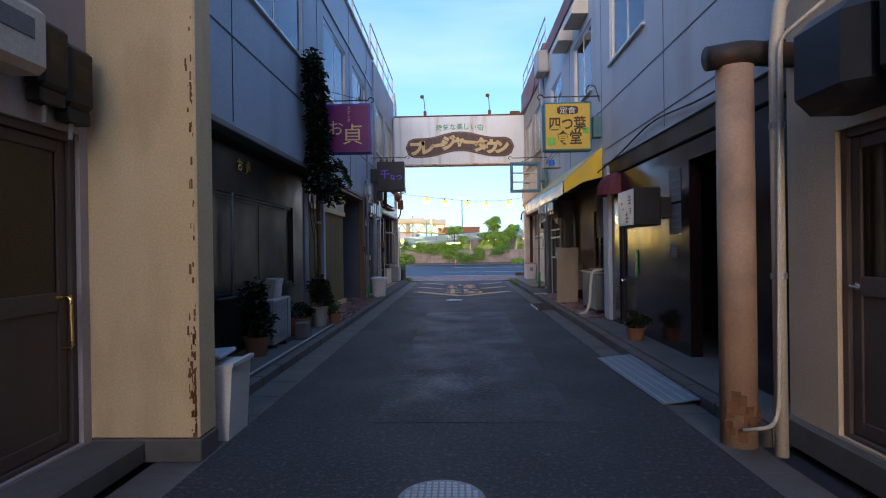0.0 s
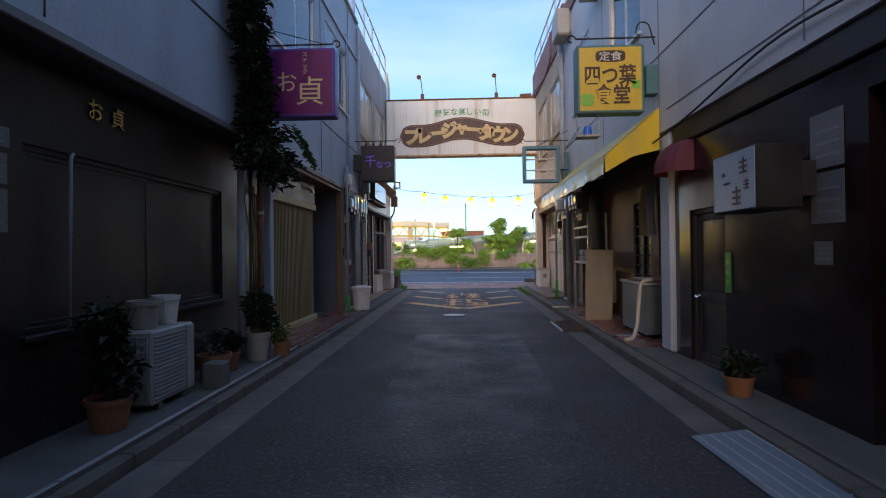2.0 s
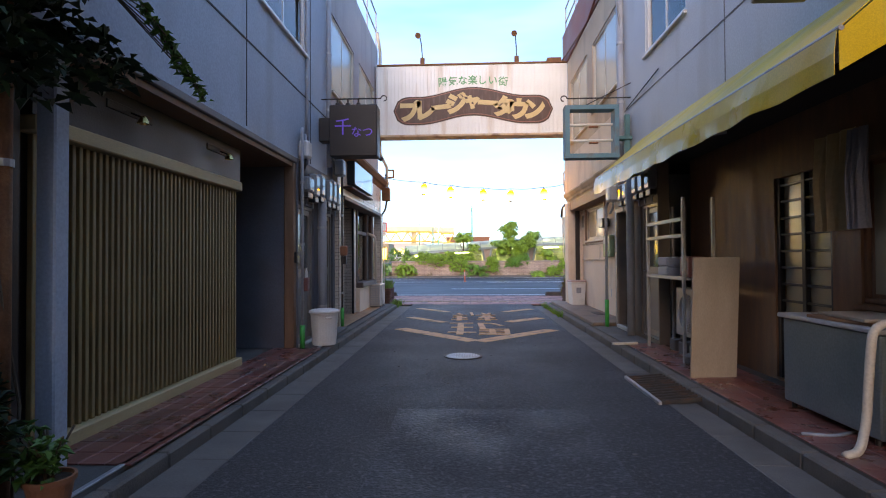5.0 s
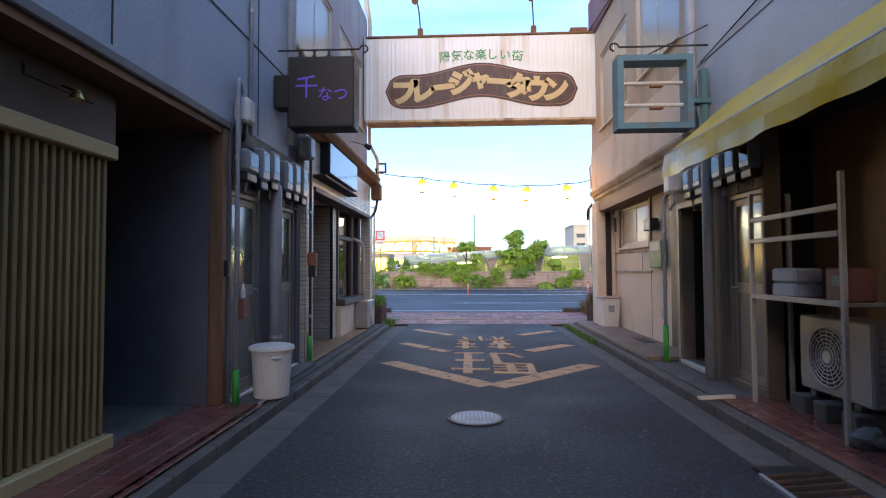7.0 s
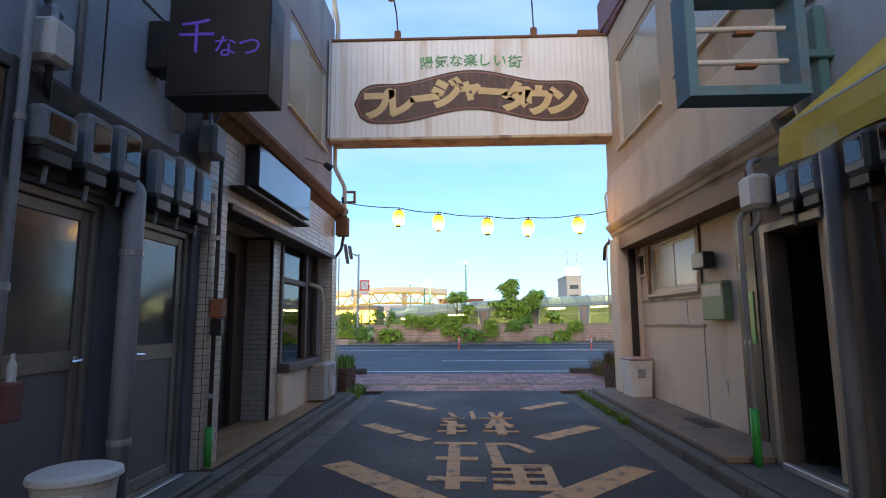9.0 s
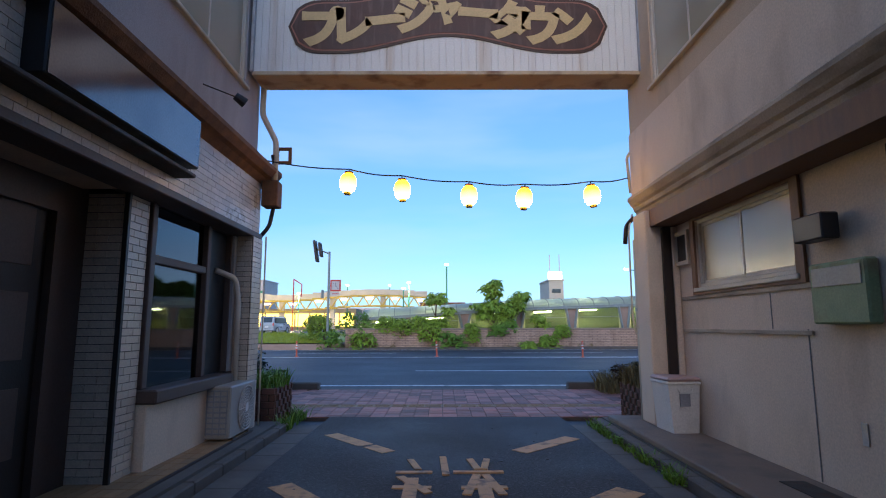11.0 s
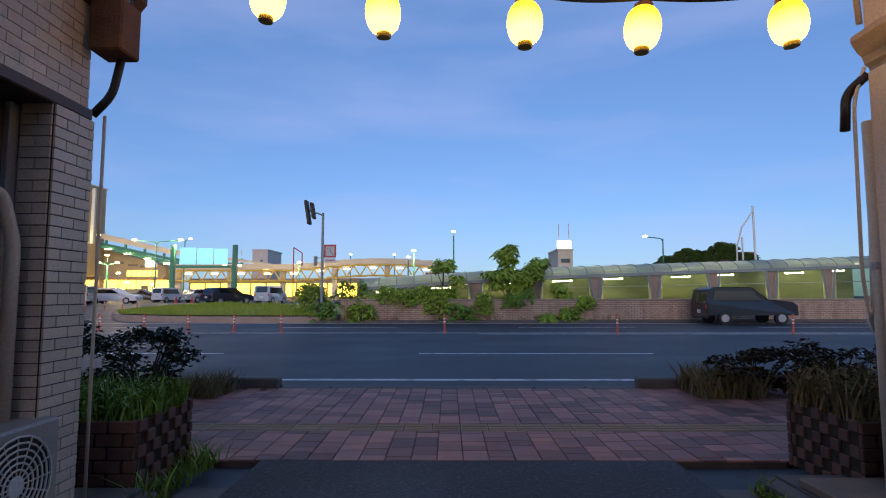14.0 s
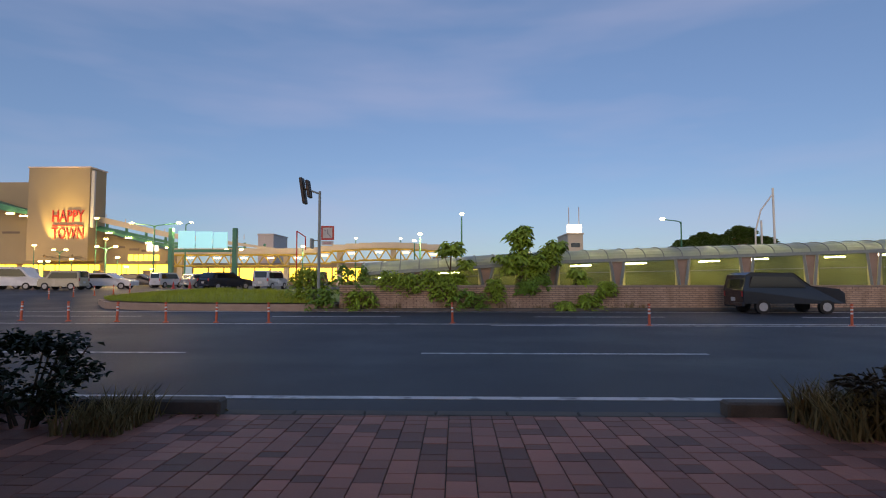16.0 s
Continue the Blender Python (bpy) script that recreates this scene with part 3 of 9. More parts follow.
def box(bm, x0, x1, y0, y1, z0, z1, c=0.0, m=None):
    """A box with chamfered edges of width c, placed by the pose m."""
    x0, x1, y0, y1, z0, z1 = min(x0, x1), max(x0, x1), min(y0, y1), max(y0, y1), min(z0, z1), max(z0, z1)
    c = min(c, (x1 - x0) / 2.5, (y1 - y0) / 2.5, (z1 - z0) / 2.5)
    lo, hi = (x0, y0, z0), (x1, y1, z1)

    def put(co):
        v = Vector(co)
        return bm.verts.new(m @ v if m else v)
    if c <= 0:
        v = [put((hi[0] if i & 1 else lo[0], hi[1] if i & 2 else lo[1], hi[2] if i & 4 else lo[2])) for i in range(8)]
        for f in ((0, 2, 3, 1), (4, 5, 7, 6), (0, 1, 5, 4), (2, 6, 7, 3), (0, 4, 6, 2), (1, 3, 7, 5)):
            bm.faces.new([v[k] for k in f])
        return bm
    w = {}
    for i in range(8):
        s = [(i >> a) & 1 for a in range(3)]
        for a in range(3):
            co = [(hi[k] if s[k] else lo[k]) if k == a else (hi[k] - c if s[k] else lo[k] + c) for k in range(3)]
            w[i, a] = put(co)
    mid = Vector(((x0 + x1) / 2, (y0 + y1) / 2, (z0 + z1) / 2))
    mid = m @ mid if m else mid

    def face(vs):
        f = bm.faces.new(vs)
        f.normal_update()
        if f.normal.dot(f.calc_center_median() - mid) < 0:
            f.normal_flip()
    for a in range(3):
        b, d = (a + 1) % 3, (a + 2) % 3
        for s in (0, 1):
            base = s << a
            face([w[base | (p << b) | (q << d), a] for p, q in ((0, 0), (1, 0), (1, 1), (0, 1))])
        for p in (0, 1):
            for q in (0, 1):
                i = (p << b) | (q << d)
                face([w[i, b], w[i | (1 << a), b], w[i | (1 << a), d], w[i, d]])
    for i in range(8):
        face([w[i, 0], w[i, 1], w[i, 2]])
    return bm


def tube(bm, pts, r, seg=8, caps=True, r1=None):
    """A round tube along the points; its radius goes from r to r1."""
    pts = [Vector(p) for p in pts]
    rings = []
    n = len(pts)
    side = None
    for i, p in enumerate(pts):
        d = (pts[min(i + 1, n - 1)] - pts[max(i - 1, 0)]).normalized()
        if side is None:
            side = d.cross(Vector((0, 0, 1)) if abs(d.z) < 0.9 else Vector((1, 0, 0))).normalized()
        side = (side - d * side.dot(d)).normalized()
        up = d.cross(side)
        rr = r if r1 is None else r + (r1 - r) * i / (n - 1)
        rings.append([bm.verts.new(p + (side * math.cos(a) + up * math.sin(a)) * rr) for a in (2 * math.pi * k / seg for k in range(seg))])
    for a, b in zip(rings, rings[1:]):
        for k in range(seg):
            bm.faces.new((a[k], a[(k + 1) % seg], b[(k + 1) % seg], b[k]))
    if caps:
        bm.faces.new(rings[0][::-1])
        bm.faces.new(rings[-1])
    return bm


def bend(points, r=0.08, n=5):
    """Rounds the corners of a line of points."""
    pts = [Vector(p) for p in points]
    out = [pts[0]]
    for a, b, c in zip(pts, pts[1:], pts[2:]):
        u, v = (a - b), (c - b)
        k = min(r, u.length / 2, v.length / 2)
        p, q = b + u.normalized() * k, b + v.normalized() * k
        for i in range(n + 1):
            t = i / n
            out.append((1 - t) ** 2 * p + 2 * t * (1 - t) * b + t * t * q)
    out.append(pts[-1])
    return out


def lathe(bm, profile, cx, cy, seg=20, squash=1.0):
    """Turns (radius, z) pairs about the upright axis through cx, cy."""
    rings = [[bm.verts.new((cx + r * math.cos(2 * math.pi * k / seg), cy + squash * r * math.sin(2 * math.pi * k / seg), z)) for k in range(seg)] for r, z in profile]
    for a, b in zip(rings, rings[1:]):
        for k in range(seg):
            bm.faces.new((a[k], a[(k + 1) % seg], b[(k + 1) % seg], b[k]))
    if profile[0][0] > 1e-4:
        bm.faces.new(rings[0][::-1])
    if profile[-1][0] > 1e-4:
        bm.faces.new(rings[-1])
    return bm


def prism(bm, outline, axis, a, b):
    """Extrudes a closed outline of two coordinates along axis x, y or z from a to b."""
    def at(u, v, w):
        return {"x": (w, u, v), "y": (u, w, v), "z": (u, v, w)}[axis]
    lo = [bm.verts.new(at(u, v, a)) for u, v in outline]
    hi = [bm.verts.new(at(u, v, b)) for u, v in outline]
    n = len(outline)
    for k in range(n):
        bm.faces.new((lo[k], lo[(k + 1) % n], hi[(k + 1) % n], hi[k]))
    bm.faces.new(lo[::-1])
    bm.faces.new(hi)
    bmesh.ops.recalc_face_normals(bm, faces=bm.faces)
    return bm


def holed(bm, axis, w0, w1, u0, u1, v0, v1, holes=()):
    """A wall slab across axis from w0 to w1, over u (the other ground axis) and v (height), with openings (u0, u1, v0, v1)."""
    us = sorted({u0, u1, *[min(max(h[k], u0), u1) for h in holes for k in (0, 1)]})
    vs = sorted({v0, v1, *[min(max(h[k], v0), v1) for h in holes for k in (2, 3)]})

    def solid(i, j):
        if not (0 <= i < len(us) - 1 and 0 <= j < len(vs) - 1):
            return False
        cu, cv = (us[i] + us[i + 1]) / 2, (vs[j] + vs[j + 1]) / 2
        return not any(h[0] < cu < h[1] and h[2] < cv < h[3] for h in holes)
    cache = {}

    def V(i, j, s):
        if (i, j, s) not in cache:
            w = w1 if s else w0
            cache[i, j, s] = bm.verts.new((w, us[i], vs[j]) if axis == "x" else (us[i], w, vs[j]))
        return cache[i, j, s]
    for i in range(len(us) - 1):
        for j in range(len(vs) - 1):
            if not solid(i, j):
                continue
            for s in (0, 1):
                bm.faces.new((V(i, j, s), V(i + 1, j, s), V(i + 1, j + 1, s), V(i, j + 1, s)))
            for di, dj, e in ((-1, 0, ((0, 0), (0, 1))), (1, 0, ((1, 0), (1, 1))), (0, -1, ((0, 0), (1, 0))), (0, 1, ((0, 1), (1, 1)))):
                if not solid(i + di, j + dj):
                    (a, b), (c, d) = e
                    bm.faces.new((V(i + a, j + b, 0), V(i + c, j + d, 0), V(i + c, j + d, 1), V(i + a, j + b, 1)))
    bmesh.ops.recalc_face_normals(bm, faces=bm.faces)
    return bm


def word(name, body, size, m, material, parent, width=None, depth=0.004, label="", bold=0.0):
    """Raised lettering in the built-in font, its middle at the pose m (x along the line, y up the letters)."""
    cu = bpy.data.curves.new(name, "FONT")
    cu.body, cu.size, cu.align_x, cu.align_y, cu.extrude, cu.resolution_u, cu.offset = body, size, "CENTER", "CENTER", depth / 2, 3, bold
    ob = new(name, cu)
    bpy.context.view_layer.update()
    me = bpy.data.meshes.new_from_object(ob.evaluated_get(bpy.context.evaluated_depsgraph_get()))
    bpy.data.objects.remove(ob)
    xs = [v.co.x for v in me.vertices]
    ys = [v.co.y for v in me.vertices]
    k = width / (max(xs) - min(xs)) if width else 1
    cx, cy = (max(xs) + min(xs)) / 2, (max(ys) + min(ys)) / 2
    for v in me.vertices:
        v.co = m @ Vector(((v.co.x - cx) * k, v.co.y - cy, v.co.z))
    me.materials.clear()
    me.materials.append(material)
    o = new(name, me)
    o.parent = parent
    if label:
        o["label"] = label
    return o


FACE_ALLEY = pose(0, 0, 0, 90, 0, 0)


def facing(x, y, z, turn=0):
    """A pose whose x runs to the right and y up on an upright face that looks back along the alley (turn 0) or is turned about z."""
    return pose(x, y, z, 90, 0, turn)


def window(parent, x, s, y0, y1, z0, z1, panes=2, frame_mat="alu", pane_mat="clear", sill=True, name="window", deep=0.05, cloth=None):
    """A sliding window in a wall whose outer face lies at x and looks towards s (+1 or -1)."""
    b = 0.045
    fr = B()
    xo, xi = x - s * 0.02, x - s * (0.02 + deep)
    box(fr, xo, xi, y0, y1, z0, z0 + b, 0.006)
    box(fr, xo, xi, y0, y1, z1 - b, z1, 0.006)
    box(fr, xo, xi, y0, y0 + b, z0 + b, z1 - b, 0.006)
    box(fr, xo, xi, y1 - b, y1, z0 + b, z1 - b, 0.006)
    w = part(name, fr, M[frame_mat], parent)
    for k in range(panes):
        a = y0 + b + (y1 - y0 - 2 * b) * k / panes
        c = y0 + b + (y1 - y0 - 2 * b) * (k + 1) / panes
        off = s * (0.03 + 0.018 * (k % 2))
        sash = B()
        e = 0.035
        for q in ((a, a + e, z0 + b, z1 - b), (c - e, c, z0 + b, z1 - b), (a + e, c - e, z0 + b, z0 + b + e), (a + e, c - e, z1 - b - e, z1 - b)):
            box(sash, x - off, x - off - s * 0.016, q[0], q[1], q[2], q[3], 0.003)
        part("sash", sash, M[frame_mat], w)
        gl = B()
        box(gl, x - off - s * 0.006, x - off - s * 0.010, a + e, c - e, z0 + b + e, z1 - b - e)
        g = part("pane", gl, G[pane_mat] if pane_mat in G else M[pane_mat], w)
        g.visible_shadow = pane_mat == "frost"
    if cloth:
        cb = B()
        n = 24
        for k in range(n):
            ya, yb = y0 + (y1 - y0) * k / n, y0 + (y1 - y0) * (k + 1) / n
            off = 0.14 + 0.025 * (k % 2)
            box(cb, x - s * off, x - s * (off + 0.01), ya, yb, z0, z1)
        part("curtain", cb, cloth, w, "pale hanging curtain")
    if sill:
        sb = B()
        box(sb, x + s * 0.05, x - s * 0.02, y0 - 0.04, y1 + 0.04, z0 - 0.05, z0 - 0.003, 0.008)
        part("sill", sb, M[frame_mat], w)
    return w


def door(parent, x, s, y0, y1, z0, z1, leaf="doorgrey", frame_mat="alu", pane_mat="frost", hinge=1, handle="lever", split=0.95):
    """A framed door with a pane above a rail and a panel below it."""
    b = 0.055
    fr = B()
    xo, xi = x - s * 0.03, x - s * 0.13
    box(fr, xo, xi, y0, y0 + b, z0, z1, 0.006)
    box(fr, xo, xi, y1 - b, y1, z0, z1, 0.006)
    box(fr, xo, xi, y0 + b, y1 - b, z1 - b, z1, 0.006)
    box(fr, xo, xi, y0 + b, y1 - b, z0, z0 + 0.03, 0.004)
    d = part("door", fr, M[frame_mat], parent)
    a, c, lo, hi = y0 + b + 0.004, y1 - b - 0.004, z0 + 0.034, z1 - b - 0.004
    st = 0.075
    lf = B()
    xs, xe = x - s * 0.055, x - s * 0.092
    box(lf, xs, xe, a, a + st, lo, hi, 0.005)
    box(lf, xs, xe, c - st, c, lo, hi, 0.005)
    box(lf, xs, xe, a + st, c - st, hi - st, hi, 0.005)
    box(lf, xs, xe, a + st, c - st, z0 + split - 0.06, z0 + split + 0.06, 0.005)
    box(lf, xs, xe, a + st, c - st, lo, lo + 0.09, 0.005)
    part("leaf_frame", lf, M[frame_mat], d)
    pn = B()
    box(pn, xs - s * 0.012, xe + s * 0.008, a + st, c - st, lo + 0.09, z0 + split - 0.06)
    part("lower_panel", pn, M[leaf], d)
    gl = B()
    box(gl, xs - s * 0.014, xe + s * 0.016, a + st, c - st, z0 + split + 0.06, hi - st)
    part("pane", gl, G[pane_mat] if pane_mat in G else M[pane_mat], d)
    hy = a + 0.05 if hinge > 0 else c - 0.05
    hb = B()
    if handle == "lever":
        tube(hb, [(xs, hy, z0 + split), (xs + s * 0.05, hy, z0 + split)], 0.014)
        tube(hb, bend([(xs + s * 0.05, hy, z0 + split), (xs + s * 0.055, hy + 0.10 * hinge, z0 + split - 0.005)]), 0.011)
        lathe_at = (xs + s * 0.004, hy, z0 + split)
        tube(hb, [(lathe_at[0] - s * 0.004, hy, z0 + split), (lathe_at[0] + s * 0.006, hy, z0 + split)], 0.026, 14)
        part("handle", hb, M["chrome"], d, "chrome lever handle")
    else:
        tube(hb, bend([(xs, hy, z0 + split + 0.03), (xs + s * 0.06, hy, z0 + split + 0.03), (xs + s * 0.06, hy + 0.01, z0 + split - 0.30), (xs, hy, z0 + split - 0.30)], 0.03), 0.011)
        tube(hb, [(xs, hy - 0.05, z0 + split + 0.03), (xs + s * 0.02, hy + 0.06, z0 + split + 0.03)], 0.009)
        part("handle", hb, M["brass"], d, "long brass pull handle")
    return d


def leaves(bm, centre, radius, count, size, rng, flat=1.0, droop=0.3):
    """Scatters pointed leaves of two bent halves in an uneven clump."""
    c = Vector(centre)
    for _ in range(count):
        v = Vector((rng.gauss(0, 1), rng.gauss(0, 1), rng.gauss(0, 1)))
        v = v.normalized() * (rng.random() ** 0.4)
        p = c + Vector((v.x * radius[0], v.y * radius[1], v.z * radius[2]))
        s = size * rng.uniform(0.6, 1.3)
        d = Vector((v.x + rng.uniform(-0.6, 0.6), v.y + rng.uniform(-0.6, 0.6), rng.uniform(-droop, 0.5))).normalized()
        side = d.cross(Vector((0, 0, 1)))
        if side.length < 1e-3:
            side = Vector((1, 0, 0))
        side.normalize()
        up = side.cross(d) * (0.18 * s)
        a, b = bm.verts.new(p - d * s * 0.5), bm.verts.new(p + d * s * 0.5 - up)
        l, r = bm.verts.new(p + side * s * 0.3 * flat + up), bm.verts.new(p - side * s * 0.3 * flat + up)
        bm.faces.new((a, l, b))
        bm.faces.new((a, b, r))
    return bm


def blades(bm, x0, x1, y0, y1, z, count, h, rng, spread=0.5):
    """Upright grass blades over a rectangle."""
    for _ in range(count):
        x, y = rng.uniform(x0, x1), rng.uniform(y0, y1)
        hh, w = h * rng.uniform(0.5, 1.2), 0.006 + 0.012 * h
        a = rng.uniform(0, math.pi)
        dx, dy = math.cos(a) * w, math.sin(a) * w
        lx, ly = rng.uniform(-spread, spread) * hh, rng.uniform(-spread, spread) * hh
        m0, m1 = bm.verts.new((x - dx, y - dy, z)), bm.verts.new((x + dx, y + dy, z))
        t = bm.verts.new((x + lx, y + ly, z + hh))
        q0, q1 = bm.verts.new((x + lx * 0.35 - dx * 0.8, y + ly * 0.35 - dy * 0.8, z + hh * 0.55)), bm.verts.new((x + lx * 0.35 + dx * 0.8, y + ly * 0.35 + dy * 0.8, z + hh * 0.55))
        bm.faces.new((m0, m1, q1, q0))
        bm.faces.new((q0, q1, t))
    return bm


# ---- ground ----
setting("ground", box(B(), -400, 400, -60, 700, -0.5, -0.06), M["road"], "dark grey asphalt ground reaching to the horizon", "ground")
alley = B()
box(alley, -1.738, 1.80, -14, 23.28, -0.3, 0.0)
setting("alley_road", alley, M["asphalt"], "worn dark asphalt alley surface with patches", "road")
patch = B()
box(patch, -0.72, 0.95, 4.4, 11.9, -0.05, 0.005)
setting("road_patch", patch, M["asphalt_new"], "darker coarse asphalt repair strip along the alley", "road")
setting("road", box(B(), -160, 160, 27.12, 47.0, -0.3, -0.03), M["road"], "wide blue-grey asphalt main road with white lines", "road")
for x0, x1, nm in ((-2.07, -1.74, "gutter_west"), (1.802, 2.085, "gutter_east")):
    g = B()
    y = -14.0
    while y < 22.4:
        box(g, x0, x1, y, y + 0.594, -0.3, 0.004, 0.006)
        y += 0.6
    setting(nm, g, M["concrete"], "row of stained concrete gutter slabs", "gutter")
for x0, x1, y0, y1, kz, nm in ((-2.21, -2.10, 3.9, 22.3, 0.085, "kerb_west"), (2.115, 2.25, 4.0, 22.6, 0.095, "kerb_east")):
    g = B()
    y = y0
    while y < y1:
        box(g, x0, x1, y, min(y + 0.594, y1), -0.3, kz, 0.014)
        y += 0.6
    setting(nm, g, M["kerb"], "worn concrete kerb stones along the shop fronts", "kerb")
setting("shop_step_west", box(B(), -4.2, -2.213, 3.9, 22.3, -0.3, 0.105), M["concrete"], "concrete platform under the western shop fronts", "pavement")
setting("shop_step_east", box(B(), 2.253, 4.2, 4.0, 22.6, -0.3, 0.105), M["concrete"], "concrete platform under the eastern shop fronts", "pavement")
setting("raised_step_east", box(B(), 2.262, 2.977, 17.2, 22.35, 0.1055, 0.17, 0.012), M["screed"], "raised concrete ledge along the pinkish wall", "step")
setting("pavement", box(B(), -60, 60, 23.283, 26.9, -0.3, -0.012), M["joint"], "pavement bed of dirty joints between paving tiles", "pavement")
kerb = B()
for k in range(46):
    for x, w in ((-2.72 - 0.8 * (k + 1), 0.793), (2.76 + 0.8 * k, 0.793)):
        box(kerb, x, x + w, 26.903, 27.117, -0.3, 0.15, 0.025)
for k in range(7):
    box(kerb, -2.71 + 0.78 * k, -2.71 + 0.78 * k + 0.773, 26.903, 27.117, -0.3, 0.002, 0.015)
setting("kerb_road", kerb, M["kerb"], "concrete road kerb dropped at the alley mouth", "kerb")
lines = B()
box(lines, -60, 60, 27.82, 27.98, -0.029, -0.024)
for k in range(-6, 7):
    x = -0.85 + k * 10.6
    box(lines, x, x + 5.75, 32.0, 32.13, -0.029, -0.024)
box(lines, -60, 60, 39.28, 39.43, -0.029, -0.024)
box(lines, 1.0, 60, 38.72, 38.85, -0.029, -0.024)
for k in range(-6, 7):
    x = 3 + k * 10.6
    box(lines, x, x + 5.2, 42.9, 43.03, -0.029, -0.024)
box(lines, -60, 60, 46.2, 46.33, -0.029, -0.024)
setting("road_lines", lines, M["white_line"], "worn white lane lines on the main road", "road marking")


# ---- buildings along the alley ----
def shell(b, x_face, s, y0, y1, z_top, wall_mat, z_floor=2.95, depth=4.5):
    """The closed back, ends, roof and storey floor of a building whose face looks towards s."""
    xb = x_face - s * depth
    xi = x_face - s * 0.16
    bm = box(B(), xb, xb + s * 0.15, y0, y1, 0, z_top)
    part("back_wall", bm, M[wall_mat], b)
    part("end_wall", box(B(), xb + s * 0.153, xi, y0, y0 + 0.12, 0.0, z_top - 0.003), M[wall_mat], b)
    part("end_wall", box(B(), xb + s * 0.153, xi, y1 - 0.12, y1, 0.0, z_top - 0.003), M[wall_mat], b)
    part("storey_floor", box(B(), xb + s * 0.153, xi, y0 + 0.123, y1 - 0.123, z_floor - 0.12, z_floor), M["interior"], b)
    part("roof", box(B(), xb + s * 0.153, xi, y0 + 0.123, y1 - 0.123, z_top - 0.35, z_top - 0.2), M["concrete"], b)


# west, nearest: cream rendered house with a brown door
b = thing("cream_house", "cream rendered house with brown door and projecting pillar", "building")
shell(b, -2.5, 1, -14, 3.5, 7.6, "beige", 3.3)
part("wall", holed(B(), "x", -2.66, -2.5, -14, 3.597, 0, 7.6, [(2.42, 3.52, 0.16, 2.2), (-2.0, -0.9, 0.16, 2.2)]), M["mauve"], b, "greyish mauve rendered wall")
door(b, -2.5, 1, 2.42, 3.52, 0.16, 2.2, "doorbrown", "doorbrown", "dark", -1, "pull")
door(b, -2.5, 1, -2.0, -0.9, 0.16, 2.2, "doorbrown", "doorbrown", "dark", -1)
fin = B()
box(fin, -2.66, -1.76, 3.6, 3.85, 0.16, 7.6, 0.012)
part("pillar", fin, M["cream"], b, "cream pillar with rusty edge stains")
part("pillar_foot", box(B(), -2.66, -1.75, 3.59, 3.86, 0.0, 0.157, 0.01), M["concrete"], b)
st = B()
box(st, -2.497, -2.13, -14, 3.585, 0.0, 0.15, 0.015)
part("step", st, M["concrete"], b)
rs = B()
rng = random.Random(5)
for _ in range(110):
    z = rng.choice((rng.uniform(0.17, 1.0), rng.uniform(0.2, 3.4)))
    h = rng.uniform(0.01, 0.07)
    w = rng.uniform(0.003, 0.016)
    c = -1.775 - rng.random() ** 2 * 0.05
    box(rs, c - w, c, 3.594, 3.5998, z, z + h, 0.002)
part("rust_flakes", rs, M["rust"], b, "rust-stained chipped render")["kind"] = "stuff"

# west, middle: greyish two-storey building with dark bar front and slatted entrance
b = thing("grey_shop_building", "grey two-storey building with dark shop front below", "building")
shell(b, -2.57, 1, 3.86, 16.45, 7.15, "paint_blue", 2.86)
WL = [(6.3, 9.1, 4.6, 6.0), (10.45, 12.55, 4.45, 5.95), (13.3, 15.2, 4.55, 5.95)]
part("upper_wall", holed(B(), "x", -2.72, -2.57, 3.86, 16.45, 2.86, 7.15, WL), M["paint_blue"], b, "greyish painted panel wall")
seam = B()
box(seam, -2.572, -2.562, 3.87, 16.44, 3.875, 3.895)
for y in (6.15, 9.95, 12.9, 15.4):
    box(seam, -2.572, -2.563, y, y + 0.012, 2.9, 7.1)
part("panel_seams", seam, M["iron"], b, "dark seams between wall panels")
part("eave_trim", box(B(), -2.74, -2.545, 3.87, 15.0, 2.78, 2.857, 0.01), M["doorgrey"], b)
for y0, y1, z0, z1 in WL:
    window(b, -2.57, 1, y0, y1, z0, z1, 2, "alu", "clear", cloth=curtain if y0 > 7 else None)
part("parapet_cap", box(B(), -2.75, -2.50, 3.87, 16.44, 7.152, 7.22, 0.015), M["steel"], b)
part("band", box(B(), -2.57, -2.53, 3.87, 16.44, 6.2, 6.26, 0.01), M["steel"], b, "thin grey eave band")
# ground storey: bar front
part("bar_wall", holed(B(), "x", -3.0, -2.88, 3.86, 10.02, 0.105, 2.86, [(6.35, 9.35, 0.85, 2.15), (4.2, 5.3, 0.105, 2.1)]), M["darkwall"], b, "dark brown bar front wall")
# opaque wall-dark panes: the darkness behind the glass is put into colour
window(b, -2.88, 1, 6.35, 9.35, 0.85, 2.15, 2, "black", "darkwall")
door(b, -2.88, 1, 4.2, 5.3, 0.105, 2.1, "darkwall", "black", "darkwall", -1)
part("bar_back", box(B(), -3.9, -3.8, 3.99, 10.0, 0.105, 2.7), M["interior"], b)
pst = B()
box(pst, -2.61, -2.49, 9.96, 10.08, 0.106, 2.78, 0.01)
part("post", pst, M["paint_blue"], b, "grey steel corner post")
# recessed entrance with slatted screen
# side, back and backing boards coloured near black for the recess shade
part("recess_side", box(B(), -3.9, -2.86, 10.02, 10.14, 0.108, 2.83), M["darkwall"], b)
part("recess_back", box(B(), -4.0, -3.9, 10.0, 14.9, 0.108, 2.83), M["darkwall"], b)
